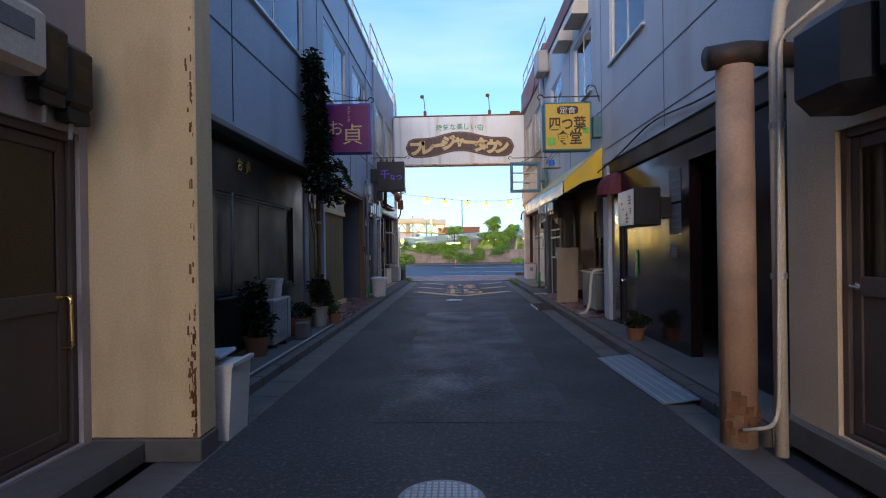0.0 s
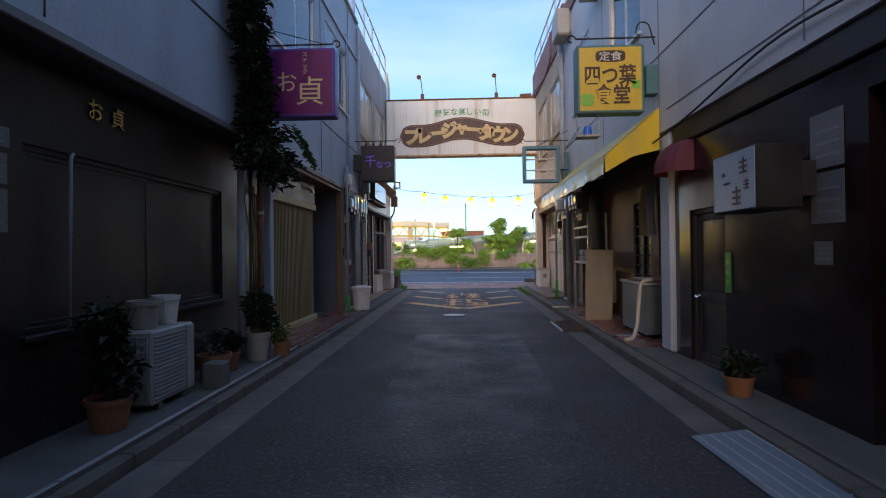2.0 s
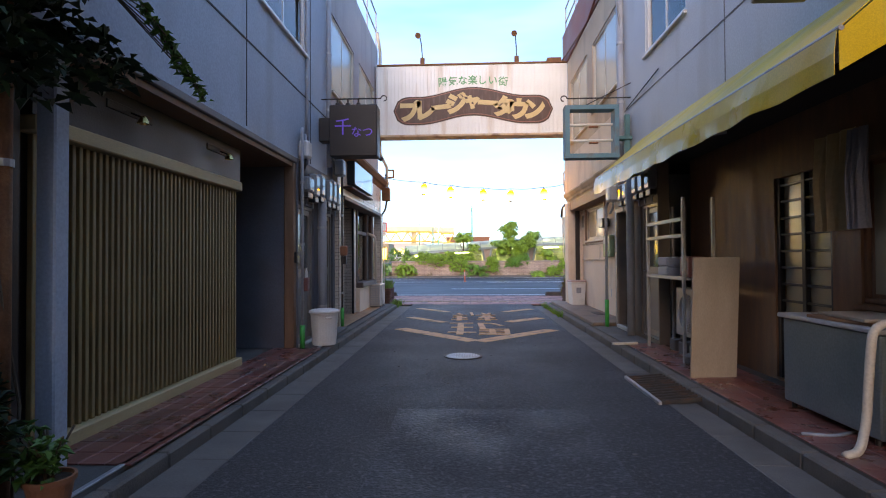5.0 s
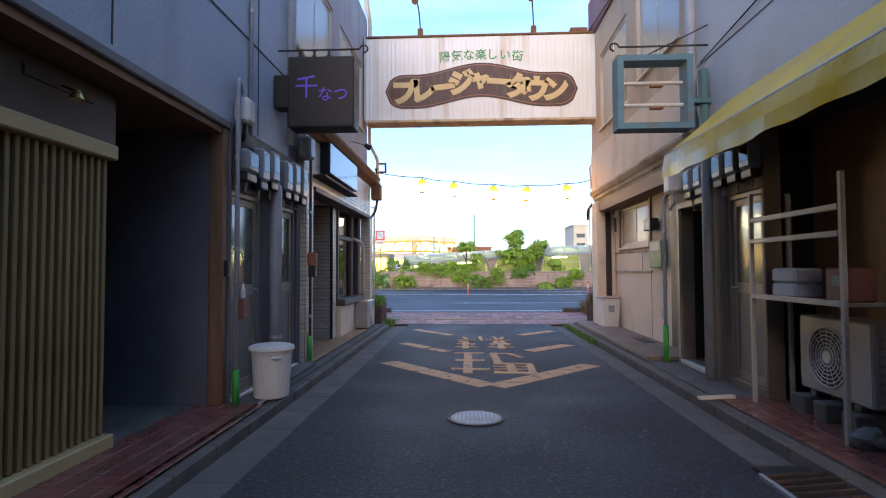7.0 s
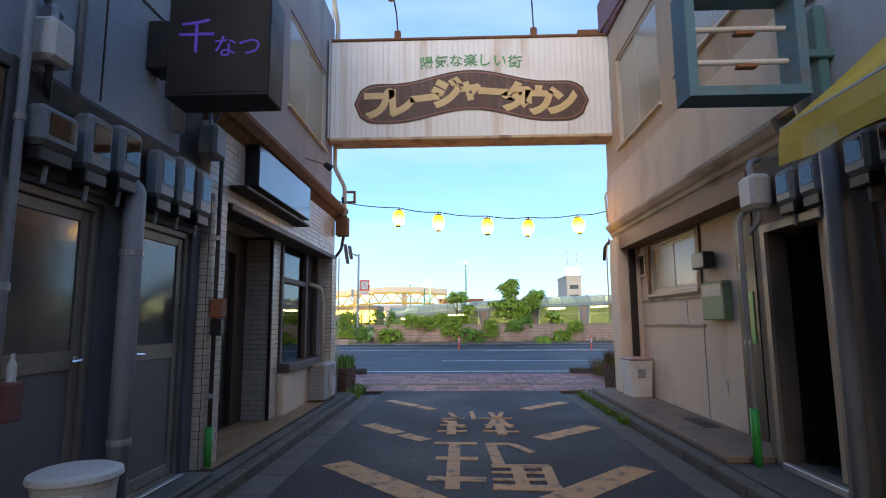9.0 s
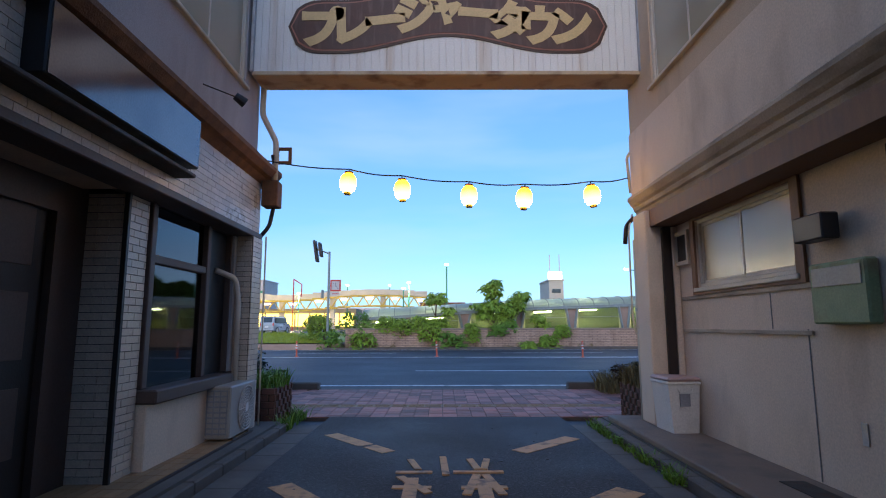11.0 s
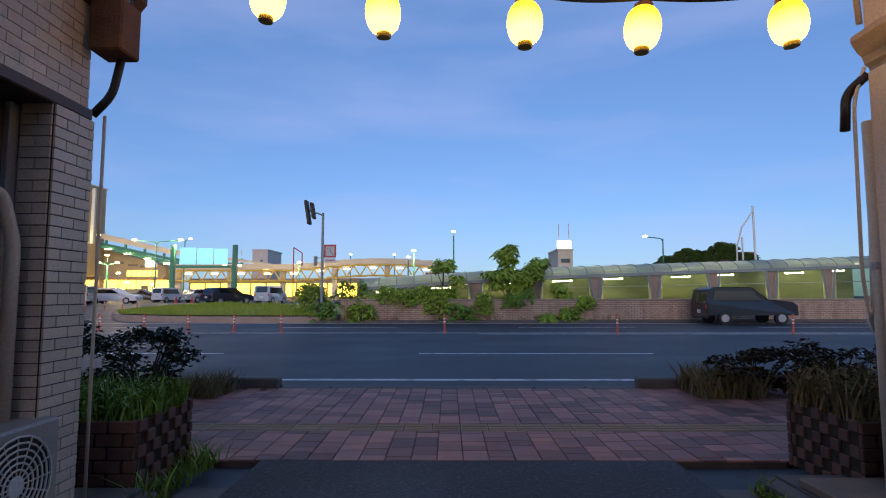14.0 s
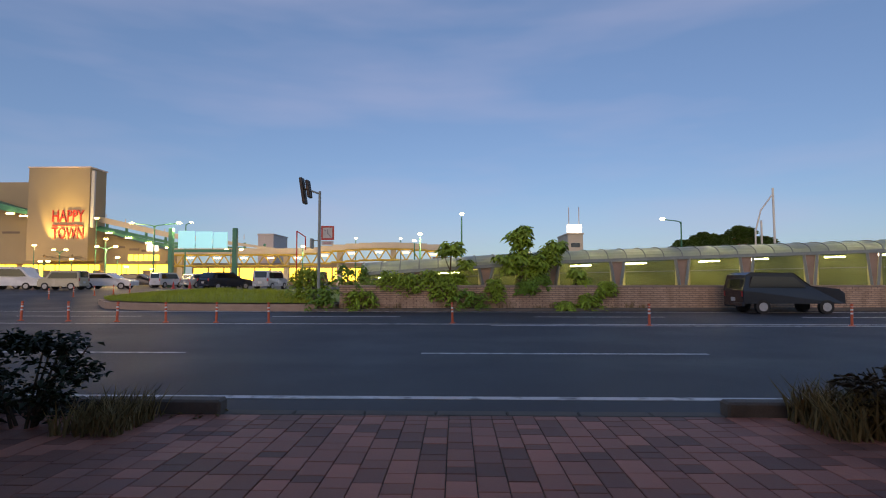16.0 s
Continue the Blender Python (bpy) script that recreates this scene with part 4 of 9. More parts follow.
part("recess_end", box(B(), -3.9, -2.71, 14.58, 14.70, 0.108, 2.83), M["shade_grey"], b, "rendered end wall of entrance, darkened for the shade in it")
part("recess_ceiling", box(B(), -3.9, -2.58, 10.14, 14.62, 2.72, 2.775), M["wood_brown"], b)
jb = B()
box(jb, -2.705, -2.56, 14.55, 14.655, 0.108, 2.775, 0.012)
part("entrance_post", jb, M["wood_brown"], b, "brown timber entrance post")
part("screen_head", box(B(), -2.95, -2.80, 10.2, 13.35, 2.21, 2.32, 0.01), M["wood_pale"], b, "pale timber head of slatted screen")
part("screen_foot", box(B(), -2.95, -2.80, 10.2, 13.35, 0.108, 0.21, 0.01), M["wood_pale"], b, "pale timber foot of slatted screen")
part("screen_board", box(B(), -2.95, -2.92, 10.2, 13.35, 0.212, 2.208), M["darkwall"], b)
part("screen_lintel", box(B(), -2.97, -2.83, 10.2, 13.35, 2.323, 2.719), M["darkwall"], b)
sl = box(B(), -0.02, 0.02, -0.0175, 0.0175, 0, 1.99, 0.004)
sm = bpy.data.meshes.new("slat")
sl.to_mesh(sm)
sl.free()
sm.materials.append(M["wood_slat"])
for k in range(44):
    o = new("slat", sm)
    o.parent = b
    o.location = (-2.88, 10.26 + k * 0.0705, 0.214)
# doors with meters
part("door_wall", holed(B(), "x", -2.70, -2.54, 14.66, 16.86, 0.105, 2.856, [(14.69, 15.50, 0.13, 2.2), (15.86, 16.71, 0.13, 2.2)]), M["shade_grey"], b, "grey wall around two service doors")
door(b, -2.54, 1, 14.69, 15.50, 0.13, 2.2, "doorgrey", "pewter", "smoked", -1, split=1.05)
door(b, -2.54, 1, 15.86, 16.71, 0.13, 2.2, "doorgrey", "pewter", "smoked", 1, split=1.05)
part("door_sill", box(B(), -2.56, -2.50, 14.69, 15.50, 0.106, 0.145, 0.006), M["alu"], b, "worn bright metal door sill")
part("door_sill", box(B(), -2.56, -2.50, 15.86, 16.71, 0.106, 0.145, 0.006), M["alu"], b, "worn bright metal door sill")
# board added to give the darkness under and between the meters
part("meter_board", box(B(), -2.538, -2.515, 14.70, 16.82, 2.24, 2.82, 0.006), M["iron"], b, "dark board standing in for the shade under the meters")

# west, at the road: mauve mortar building with white brick shop front
b = thing("corner_shop_building", "mauve mortar corner building with white brick shop front", "building")
shell(b, -2.57, 1, 16.5, 21.95, 7.25, "mauve", 3.45)
WL = [(16.75, 18.75, 4.5, 5.95), (19.3, 21.4, 4.5, 5.95)]
part("upper_wall", holed(B(), "x", -2.72, -2.57, 16.46, 21.95, 3.45, 7.25, WL), M["mauve"], b)
for y0, y1, z0, z1 in WL:
    window(b, -2.57, 1, y0, y1, z0, z1, 2, "pipe_cream", "frost")
co = B()
prism(co, [(-2.72, 3.33), (-2.50, 3.33), (-2.42, 3.40), (-2.36, 3.42), (-2.30, 3.50), (-2.30, 3.55), (-2.56, 3.60), (-2.72, 3.60)], "y", 16.9, 22.24)
part("cornice", co, M["rust"], b, "rusty brown sheet-metal cornice")
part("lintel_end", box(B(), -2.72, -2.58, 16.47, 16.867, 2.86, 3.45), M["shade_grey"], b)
part("lintel", box(B(), -2.72, -2.50, 16.87, 21.95, 2.62, 3.327), M["white_tile"], b, "white brick-faced lintel")
part("lintel_trim", box(B(), -2.74, -2.44, 17.3, 21.93, 2.54, 2.617, 0.01), M["doorbrown"], b)
part("core_pier", box(B(), -2.66, -2.47, 16.88, 17.22, 0.105, 2.617), M["joint"], b)
part("corner_pier", box(B(), -2.64, -2.45, 21.60, 21.95, 0.105, 2.537), M["joint"], b)
part("inner_pier", box(B(), -3.17, -2.72, 19.27, 19.60, 0.105, 2.537), M["joint"], b)
part("sill_wall", box(B(), -2.80, -2.62, 19.615, 21.597, 0.105, 0.70, 0.01), M["pinkcream"], b, "pale rendered wall under shop window")
part("window_ledge", box(B(), -2.84, -2.54, 19.615, 21.40, 0.703, 0.83, 0.015), M["doorbrown"], b, "thick brown timber ledge")
sw = part("shop_window", box(B(), -2.80, -2.69, 19.705, 20.82, 1.98, 2.06, 0.008), M["doorbrown"], b, "brown framed shop window")
for y in (19.615, 20.82, 21.5):
    part("window_post", box(B(), -2.80, -2.68, y, y + 0.09, 0.833, 2.537, 0.008), M["doorbrown"], sw)
part("pane", box(B(), -2.745, -2.74, 19.705, 20.82, 0.833, 1.98), G["dark"], sw)
part("pane", box(B(), -2.745, -2.74, 19.705, 20.82, 2.06, 2.537), G["dark"], sw)
part("side_panel", box(B(), -2.80, -2.75, 20.91, 21.5, 0.833, 2.537), M["black"], sw)
part("track", box(B(), -2.69, -2.645, 21.52, 21.595, 0.84, 2.53, 0.005), M["pipe_grey"], sw, "bluish grey shutter track")
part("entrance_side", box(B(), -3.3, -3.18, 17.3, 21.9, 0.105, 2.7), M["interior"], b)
ed = B()
box(ed, -3.17, -3.12, 17.9, 18.9, 0.127, 2.3, 0.006)
part("entrance_door", ed, M["darkwall"], b, "dark recessed entrance door")
part("entrance_wall", holed(B(), "x", -3.18, -3.06, 16.9, 19.265, 0.105, 2.7, [(17.9, 18.9, 0.1, 2.302)]), M["doorbrown"], b, "brown panelled wall of the recessed entrance")
part("corner_strip", box(B(), -2.73, -2.685, 19.23, 19.268, 0.126, 2.535, 0.004), M["black"], b, "black metal corner strip")
for z in (0.45, 1.15, 1.85):
    part("door_panel", box(B(), -3.118, -3.108, 18.05, 18.75, z, z + 0.5, 0.004), M["doorbrown"], b)
part("entrance_ceiling", box(B(), -3.05, -2.75, 17.22, 19.16, 2.55, 2.617), M["beige"], b)
part("base_floor", box(B(), -3.17, -2.34, 16.89, 21.59, 0.106, 0.125), M["joint"], b, "brown tiled entrance floor")

# east, nearest: beige house with pipes
b = thing("beige_house", "beige rendered house with brown door and pipes", "building")
shell(b, 2.38, -1, -14, 4.0, 7.4, "beige", 3.3)
part("wall", holed(B(), "x", 2.38, 2.54, -14, 4.0, 0, 7.4, [(2.35, 3.5, 0.2, 2.12), (-2.0, -0.9, 0.2, 2.12)]), M["beige"], b)
door(b, 2.38, -1, 2.35, 3.5, 0.2, 2.12, "doorbrown", "doorbrown", "dark", -1)
door(b, 2.38, -1, -2.0, -0.9, 0.2, 2.12, "doorbrown", "doorbrown", "dark", -1)
part("foot", box(B(), 2.30, 2.377, -14, 4.0, 0.0, 0.19, 0.01), M["concrete"], b)

# east, middle: pale building with dark stone bar front and open eatery
b = thing("pale_shop_building", "pale painted two-storey building with eatery below", "building")
shell(b, 2.6, -1, 4.02, 16.3, 6.85, "paint_white", 2.9)
WR = [(7.6, 9.3, 4.5, 5.75), (10.55, 12.15, 4.45, 5.8), (13.6, 15.1, 4.4, 5.75)]
part("upper_wall", holed(B(), "x", 2.6, 2.75, 4.02, 16.3, 2.86, 6.85, WR), M["paint_white"], b, "pale painted panel wall")
seam = B()
box(seam, 2.593, 2.602, 4.03, 16.29, 3.845, 3.86)
box(seam, 2.593, 2.602, 4.03, 9.6, 3.10, 3.112)
for y in (6.9, 9.85, 12.6):
    box(seam, 2.594, 2.602, y, y + 0.01, 2.9, 6.8)
part("panel_seams", seam, M["doorgrey"], b, "grey seams between wall panels")
for y0, y1, z0, z1 in WR:
    window(b, 2.6, -1, y0, y1, z0, z1, 2, "alu", "clear", cloth=curtain)
part("parapet", box(B(), 2.56, 2.78, 4.03, 16.29, 6.853, 7.25, 0.015), M["maroon"], b, "maroon painted parapet")
part("bar_wall", holed(B(), "x", 2.68, 2.82, 4.02, 9.6, 0.105, 2.86, [(5.2, 6.4, 0.105, 2.4), (8.34, 9.17, 0.105, 1.82)]), M["darktile"], b, "dark polished stone bar front")
door(b, 2.68, -1, 8.34, 9.17, 0.105, 1.82, "black", "iron", "darktile", -1, split=0.74)
part("bar_back", box(B(), 3.6, 3.7, 4.15, 9.5, 0.105, 2.7), M["interior"], b)
part("bar_head", box(B(), 2.63, 2.677, 4.03, 9.5, 2.62, 2.857, 0.01), M["darkwall"], b)
part("pier", box(B(), 2.62, 2.80, 9.62, 9.95, 0.105, 2.857, 0.02), M["paint_white"], b, "pale painted pier with chipped foot")
# open eatery front
part("eatery_wall", holed(B(), "x", 3.15, 3.27, 9.97, 14.9, 0.105, 2.86, [(11.85, 12.75, 0.13, 2.2), (10.2, 11.5, 1.0, 2.2)]), M["wood_brown"], b, "brown timber eatery front")
window(b, 3.15, -1, 10.2, 11.5, 1.0, 2.2, 2, "wood_brown", "frost")
dr = B()
for y in (11.85, 12.27, 12.69):
    box(dr, 3.17, 3.22, y, y + 0.06, 0.13, 2.2, 0.006)
for k in range(9):
    box(dr, 3.18, 3.21, 11.91, 12.69, 0.75 + k * 0.17, 0.775 + k * 0.17, 0.004)
lat = part("lattice_door", dr, M["black"], b, "dark timber lattice sliding door")
part("pane", box(B(), 3.222, 3.228, 11.91, 12.69, 0.75, 2.2), G["frost"], lat)
part("lower_panel", box(B(), 3.20, 3.225, 11.91, 12.69, 0.13, 0.748), M["darkwall"], lat)
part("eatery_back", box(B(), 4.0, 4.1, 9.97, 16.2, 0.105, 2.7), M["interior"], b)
part("eatery_side", box(B(), 2.80, 3.147, 9.955, 10.0, 0.105, 2.857), M["wood_brown"], b)
part("door_wall", holed(B(), "x", 2.70, 2.86, 14.93, 17.25, 0.105, 2.86, [(14.97, 15.74, 0.16, 2.2), (16.2, 17.02, 0.16, 2.2)]), M["shabby"], b, "shabby beige wall around two service doors")
door(b, 2.70, -1, 14.97, 15.74, 0.16, 2.2, "doorgrey", "pewter", "smoked", -1, split=1.02)
part("doorway_lining", holed(B(), "x", 2.66, 2.697, 16.13, 17.09, 0.106, 2.27, [(16.2, 17.02, 0.0, 2.2)]), M["pewter"], b, "dull grey lining of an open doorway")
# black panel put in for the darkness inside; the doorway has no leaf
part("inner_door", box(B(), 2.80, 3.45, 17.06, 17.10, 0.165, 2.18, 0.005), M["black"], b, "black panel for the dark inside of the open doorway")
part("door_sill", box(B(), 2.655, 2.72, 16.2, 17.02, 0.106, 0.165, 0.006), M["alu"], b, "bright metal door sill")
part("passage_back", box(B(), 3.9, 3.98, 16.25, 17.5, 0.106, 2.8), M["interior"], b)

# east, at the road: beige building with cornice and pinkish panels
b = thing("beige_corner_building", "beige corner building with weathered cornice and pinkish panels", "building")
shell(b, 2.62, -1, 16.32, 21.95, 7.5, "beige", 3.2)
WR = [(16.75, 18.6, 4.5, 5.95), (19.15, 21.1, 4.35, 5.95)]
part("upper_wall", holed(B(), "x", 2.62, 2.77, 16.32, 21.95, 3.12, 6.6, WR), M["beige"], b)
part("parapet", box(B(), 2.58, 2.8, 16.32, 21.97, 6.603, 7.5, 0.015), M["maroon"], b, "maroon painted parapet")
for y0, y1, z0, z1 in WR:
    window(b, 2.62, -1, y0, y1, z0, z1, 2, "pipe_cream", "frost")
part("white_band", box(B(), 2.598, 2.618, 16.33, 21.94, 3.15, 4.0), M["pinkcream"], b, "paler painted band above cornice")
co = B()
prism(co, [(2.80, 2.86), (2.70, 2.86), (2.68, 2.92), (2.655, 2.94), (2.64, 2.99), (2.61, 3.02), (2.57, 3.09), (2.57, 3.125), (2.597, 3.147), (2.80, 3.147)], "y", 16.6, 22.03)
part("cornice", co, M["cornice"], b, "weathered moulded cornice")
part("lower_wall", holed(B(), "x", 2.98, 3.12, 17.26, 21.517, 0.105, 2.857, [(19.17, 20.97, 1.82, 2.61)]), M["pinkcream"], b, "pinkish cream panelled wall")
window(b, 2.98, -1, 19.17, 20.97, 1.82, 2.61, 2, "pipe_cream", "frost")
part("window_surround", holed(B(), "x", 2.95, 2.978, 19.06, 21.06, 1.74, 2.638, [(19.17, 20.97, 1.82, 2.61)]), M["wood_brown"], b, "brown timber window surround")
part("batten", box(B(), 2.96, 2.978, 18.95, 21.39, 1.69, 1.735, 0.006), M["cornice"], b, "thin brown wall batten")
part("batten", box(B(), 2.955, 2.978, 19.05, 21.39, 1.31, 1.35, 0.005), M["cornice"], b, "thin brown wall batten")
for y in (18.18, 19.12):
    part("panel_joint", box(B(), 2.975, 2.981, y, y + 0.012, 0.175, 1.36), M["doorgrey"], b)
part("panel_joint", box(B(), 2.975, 2.981, 19.6, 19.61, 1.36, 1.68), M["doorgrey"], b)
part("door_strip", box(B(), 2.965, 2.979, 17.78, 18.17, 0.171, 2.6, 0.004), M["darkwall"], b, "dark recessed door edge")
part("lintel", box(B(), 2.66, 2.977, 17.26, 21.517, 2.64, 2.857), M["wood_brown"], b, "shadowed brown soffit board")
part("corner_post", box(B(), 2.60, 3.1, 21.52, 21.95, 0.171, 2.857, 0.015), M["pinkcream"], b, "pale corner post with flaking paint")
part("shutter_slot", box(B(), 2.79, 2.90, 21.46, 21.517, 0.171, 2.63, 0.006), M["darkwall"], b, "dark brown shutter channel")
part("jamb", box(B(), 2.902, 2.976, 21.44, 21.517, 0.171, 2.63, 0.006), M["pinkcream"], b, "pale timber jamb beside the channel")


# ---- small builders ----
def pipe(name, label, pts, r, mat, clamps=(), sleeve=None, category="pipe", seg=10, rounding=0.07):
    t = thing(name, label, category, at=pts[-1])
    o = Vector(pts[-1])
    loc = [Vector(p) - o for p in pts]
    part("pipe", tube(B(), bend(loc, rounding), r, seg), M[mat], t, smooth=True)
    for z in clamps:
        a = loc[0]
        for p, q in zip(loc, loc[1:]):
            if min(p.z, q.z) <= z - o.z <= max(p.z, q.z) and abs(p.z - q.z) > 0.3:
                k = (z - o.z - p.z) / (q.z - p.z)
                a = p.lerp(q, k)
        part("clamp", tube(B(), [(a.x, a.y, z - o.z - 0.02), (a.x, a.y, z - o.z + 0.02)], r + 0.008, seg), M["steel"], t)
    if sleeve:
        part("sleeve", tube(B(), [(loc[-1].x, loc[-1].y, 0.0), (loc[-1].x, loc[-1].y, sleeve)], r + 0.012, seg), M["green_plastic"], t, "green plastic sleeve", smooth=True)
    return t


def ac_unit(x, s, y0, y1, z0, h=0.60, depth=0.28, label="weathered cream outdoor air-conditioner unit on blocks", fan=0.62):
    """An outdoor unit whose fan side looks towards s."""
    t = thing("air_conditioner_unit", label, "air conditioner", at=(x, (y0 + y1) / 2, z0))
    w = (y1 - y0) / 2
    body = box(B(), 0, -s * depth, -w, w, 0.05, h, 0.015)
    part("casing", body, M["white_metal"], t)
    if not fan:
        for k in range(16):
            zz = 0.09 + (h - 0.15) * k / 15
            part("louvre", box(B(), s * 0.001, s * 0.010, -w + 0.03, w - 0.16, zz, zz + 0.016, 0.002), M["print_grey"], t)
        part("corner_cover", box(B(), s * 0.001, s * 0.012, w - 0.14, w - 0.01, 0.07, h - 0.02, 0.004), M["white_metal"], t)
    c = (fan * 2 - 1) * w * 0.5
    ring = B()
    for k in range(7 if fan else 0):
        r = 0.05 + 0.2 * k / 6
        pts = [(s * 0.012, c + r * math.cos(a), h / 2 + 0.02 + r * math.sin(a)) for a in (2 * math.pi * i / 20 for i in range(21))]
        tube(ring, pts, 0.006, 5, False)
    for k in range(8 if fan else 0):
        a = math.pi * k / 8
        tube(ring, [(s * 0.012, c - 0.25 * math.cos(a), h / 2 + 0.02 - 0.25 * math.sin(a)), (s * 0.012, c + 0.25 * math.cos(a), h / 2 + 0.02 + 0.25 * math.sin(a))], 0.004, 4, False)
    if fan:
        part("fan_guard", ring, M["white_plastic"], t)["kind"] = "stuff"
    if fan:
        part("fan_well", tube(B(), [(s * 0.003, c, h / 2 + 0.02), (s * 0.006, c, h / 2 + 0.02)], 0.245, 24), M["black"], t, "dark fan opening")
    if fan:
        part("hub", tube(B(), [(s * 0.010, c, h / 2 + 0.02), (s * 0.018, c, h / 2 + 0.02)], 0.05, 14), M["white_plastic"], t)
    for e in (-1, 1):
        part("foot", box(B(), 0.0, -s * depth, e * w * 0.6 - 0.04, e * w * 0.6 + 0.04, 0.0, 0.048, 0.006), M["concrete"], t)
    gr = B()
    for k in range(9):
        zz = 0.10 + (h - 0.16) * k / 8
        box(gr, -s * 0.03, -s * (depth - 0.03), -w - 0.006, -w + 0.002, zz, zz + 0.018, 0.002)
    for k in range(4):
        xx = -s * (0.04 + (depth - 0.08) * k / 3)
        box(gr, xx - 0.006, xx + 0.006, -w - 0.008, -w + 0.002, 0.09, h - 0.04, 0.002)
    part("side_grille", gr, M["print_grey"], t, "dark louvred side grille")
    return t


def meter(x, s, y, z, label="grey electricity meter with glass window", w=0.17, h=0.26, name="electricity_meter", face=True):
    t = thing(name, label, "meter", group="meters on the alley wall", at=(x, y, z))
    b = B()
    box(b, 0, s * 0.13, -w / 2, w / 2, 0.03, h, 0.03)
    part("housing", b, M["meter"], t)
    if face:
        part("window", box(B(), s * 0.126, s * 0.134, -w * 0.32, w * 0.32, h * 0.35, h * 0.85, 0.003), G["dark"], t, "dark glass dial window")
        part("dial", box(B(), s * 0.1303, s * 0.1325, -w * 0.2, w * 0.2, h * 0.5, h * 0.72), M["dim_paper"], t, "pale dial plate")
    part("terminal_cover", box(B(), s * 0.01, s * 0.11, -w * 0.42, w * 0.42, -0.06, 0.028, 0.01), M["black"], t)
    part("conduit", tube(B(), [(s * 0.05, 0, -0.06), (s * 0.04, 0, -0.16)], 0.014, 8), M["pipe_grey"], t)
    return t


def flower_pot(x, y, z, r, h, mat, label, plant=None, rng=None, plant_h=0.35, count=160, leaf="leaf", size=0.07):
    t = thing("flower_pot", label, "flower pot", group="pots along the shop fronts", at=(x, y, z))
    b = B()
    lathe(b, [(r * 0.70, 0), (r * 0.74, 0.02), (r * 0.92, h * 0.82), (r * 1.0, h * 0.83), (r * 1.02, h), (r * 0.90, h), (r * 0.88, h * 0.88), (0.001, h * 0.87)], 0, 0, 22)
    part("pot", b, M[mat], t, smooth=False)
    part("soil", lathe(B(), [(r * 0.86, h * 0.885), (0.001, h * 0.90)], 0, 0, 16), M["soil"], t)
    if plant:
        for _ in range(7):
            a = rng.uniform(0, 6.28)
            st = tube(B(), [(0.02 * math.cos(a), 0.02 * math.sin(a), h * 0.88), (0.05 * math.cos(a), 0.05 * math.sin(a), h + plant_h * 0.4), (r * 1.1 * math.cos(a), r * 1.1 * math.sin(a), h + plant_h * 0.85)], 0.006, 5)
            part("stem", st, M["bark"], t)
        lb = B()
        for _ in range(9):
            a, k = rng.uniform(0, 6.28), rng.uniform(0, 1)
            leaves(lb, (r * 1.1 * k * math.cos(a), r * 1.1 * k * math.sin(a), h + plant_h * rng.uniform(0.15, 0.85)), (r * 0.7, r * 0.7, plant_h * 0.3), count // 9, size, rng)
        part("foliage", lb, M[leaf], t, plant)
    return t


rng = random.Random(11)

# ---- west side things ----
t = thing("gas_meter", "cream gas meter on the mauve wall", "meter", at=(-2.5, 2.75, 2.35))
part("housing", box(B(), 0.01, 0.24, -0.25, 0.22, 0.05, 0.42, 0.04), M["pipe_cream"], t)
part("pipe", tube(B(), bend([(0.1, -0.12, 0.42), (0.1, -0.12, 0.7), (0.1, -0.5, 0.75)]), 0.02), M["pipe_grey"], t)
part("pipe", tube(B(), bend([(0.1, 0.12, 0.42), (0.1, 0.12, 0.8)]), 0.02), M["pipe_grey"], t)
part("dial", box(B(), 0.238, 0.246, -0.13, 0.1, 0.22, 0.33, 0.003), M["dim_paper"], t)
for y, z in ((3.16, 2.36), (3.38, 2.30)):
    meter(-2.5, 1, y, z, "black-painted electricity meter under the eave", 0.24, 0.42)
for o in [ob for ob in scene.objects if ob.name.startswith("housing") and ob.parent and ob.parent["label"].startswith("black-painted")]:
    o.data.materials[0] = M["black"]

t = thing("rubbish_bin", "grubby off-white plastic bin with bluish lid ajar", "bin", at=(-1.87, 4.17, 0.0))
b = B()
prism(b, [(-0.13, 0.0), (0.13, 0.0), (0.165, 0.56), (-0.165, 0.56)], "y", -0.17, 0.19)
part("body", b, M["white_plastic"], t)
part("rim", holed(B(), "y", -0.195, 0.215, -0.185, 0.185, 0.555, 0.585, [(-0.15, 0.15, 0.5, 0.6)]), M["white_plastic"], t)
part("lid", box(B(), -0.17, 0.13, -0.2, 0.2, 0.59, 0.625, 0.012, pose(-0.02, 0, 0.01, 0, -4, 6)), M["paint_blue"], t, "bluish plastic lid lying askew")

for z0, z1, y0, y1 in ((1.85, 2.05, 5.98, 6.22), (1.54, 1.82, 5.98, 6.22), (2.09, 2.22, 5.96, 6.24)):
    n = thing("paper_notice", "white paper notice taped on the dark wall", "notice", group="notices by the bar door", at=(-2.878, (y0 + y1) / 2, z0))
    part("sheet", box(B(), 0, 0.003, y0 - (y0 + y1) / 2, y1 - (y0 + y1) / 2, 0, z1 - z0), M["dim_paper"], n)
    for k in range(4):
        zz = (z1 - z0) * (0.2 + 0.17 * k)
        part("print", box(B(), 0.0035, 0.0045, -0.09, 0.09 - 0.03 * (k % 2), zz, zz + 0.012), M["print_grey"], n)
sg = thing("bar_lettering", "gold raised lettering on the dark bar front", "sign", at=(-2.878, 7.2, 2.55))
word("lettering", "貞", 0.19, Matrix.Translation((0.01, 0.14, 0)) @ pose(0, 0, 0, 90, 0, 90), M["brass"], sg, depth=0.015)
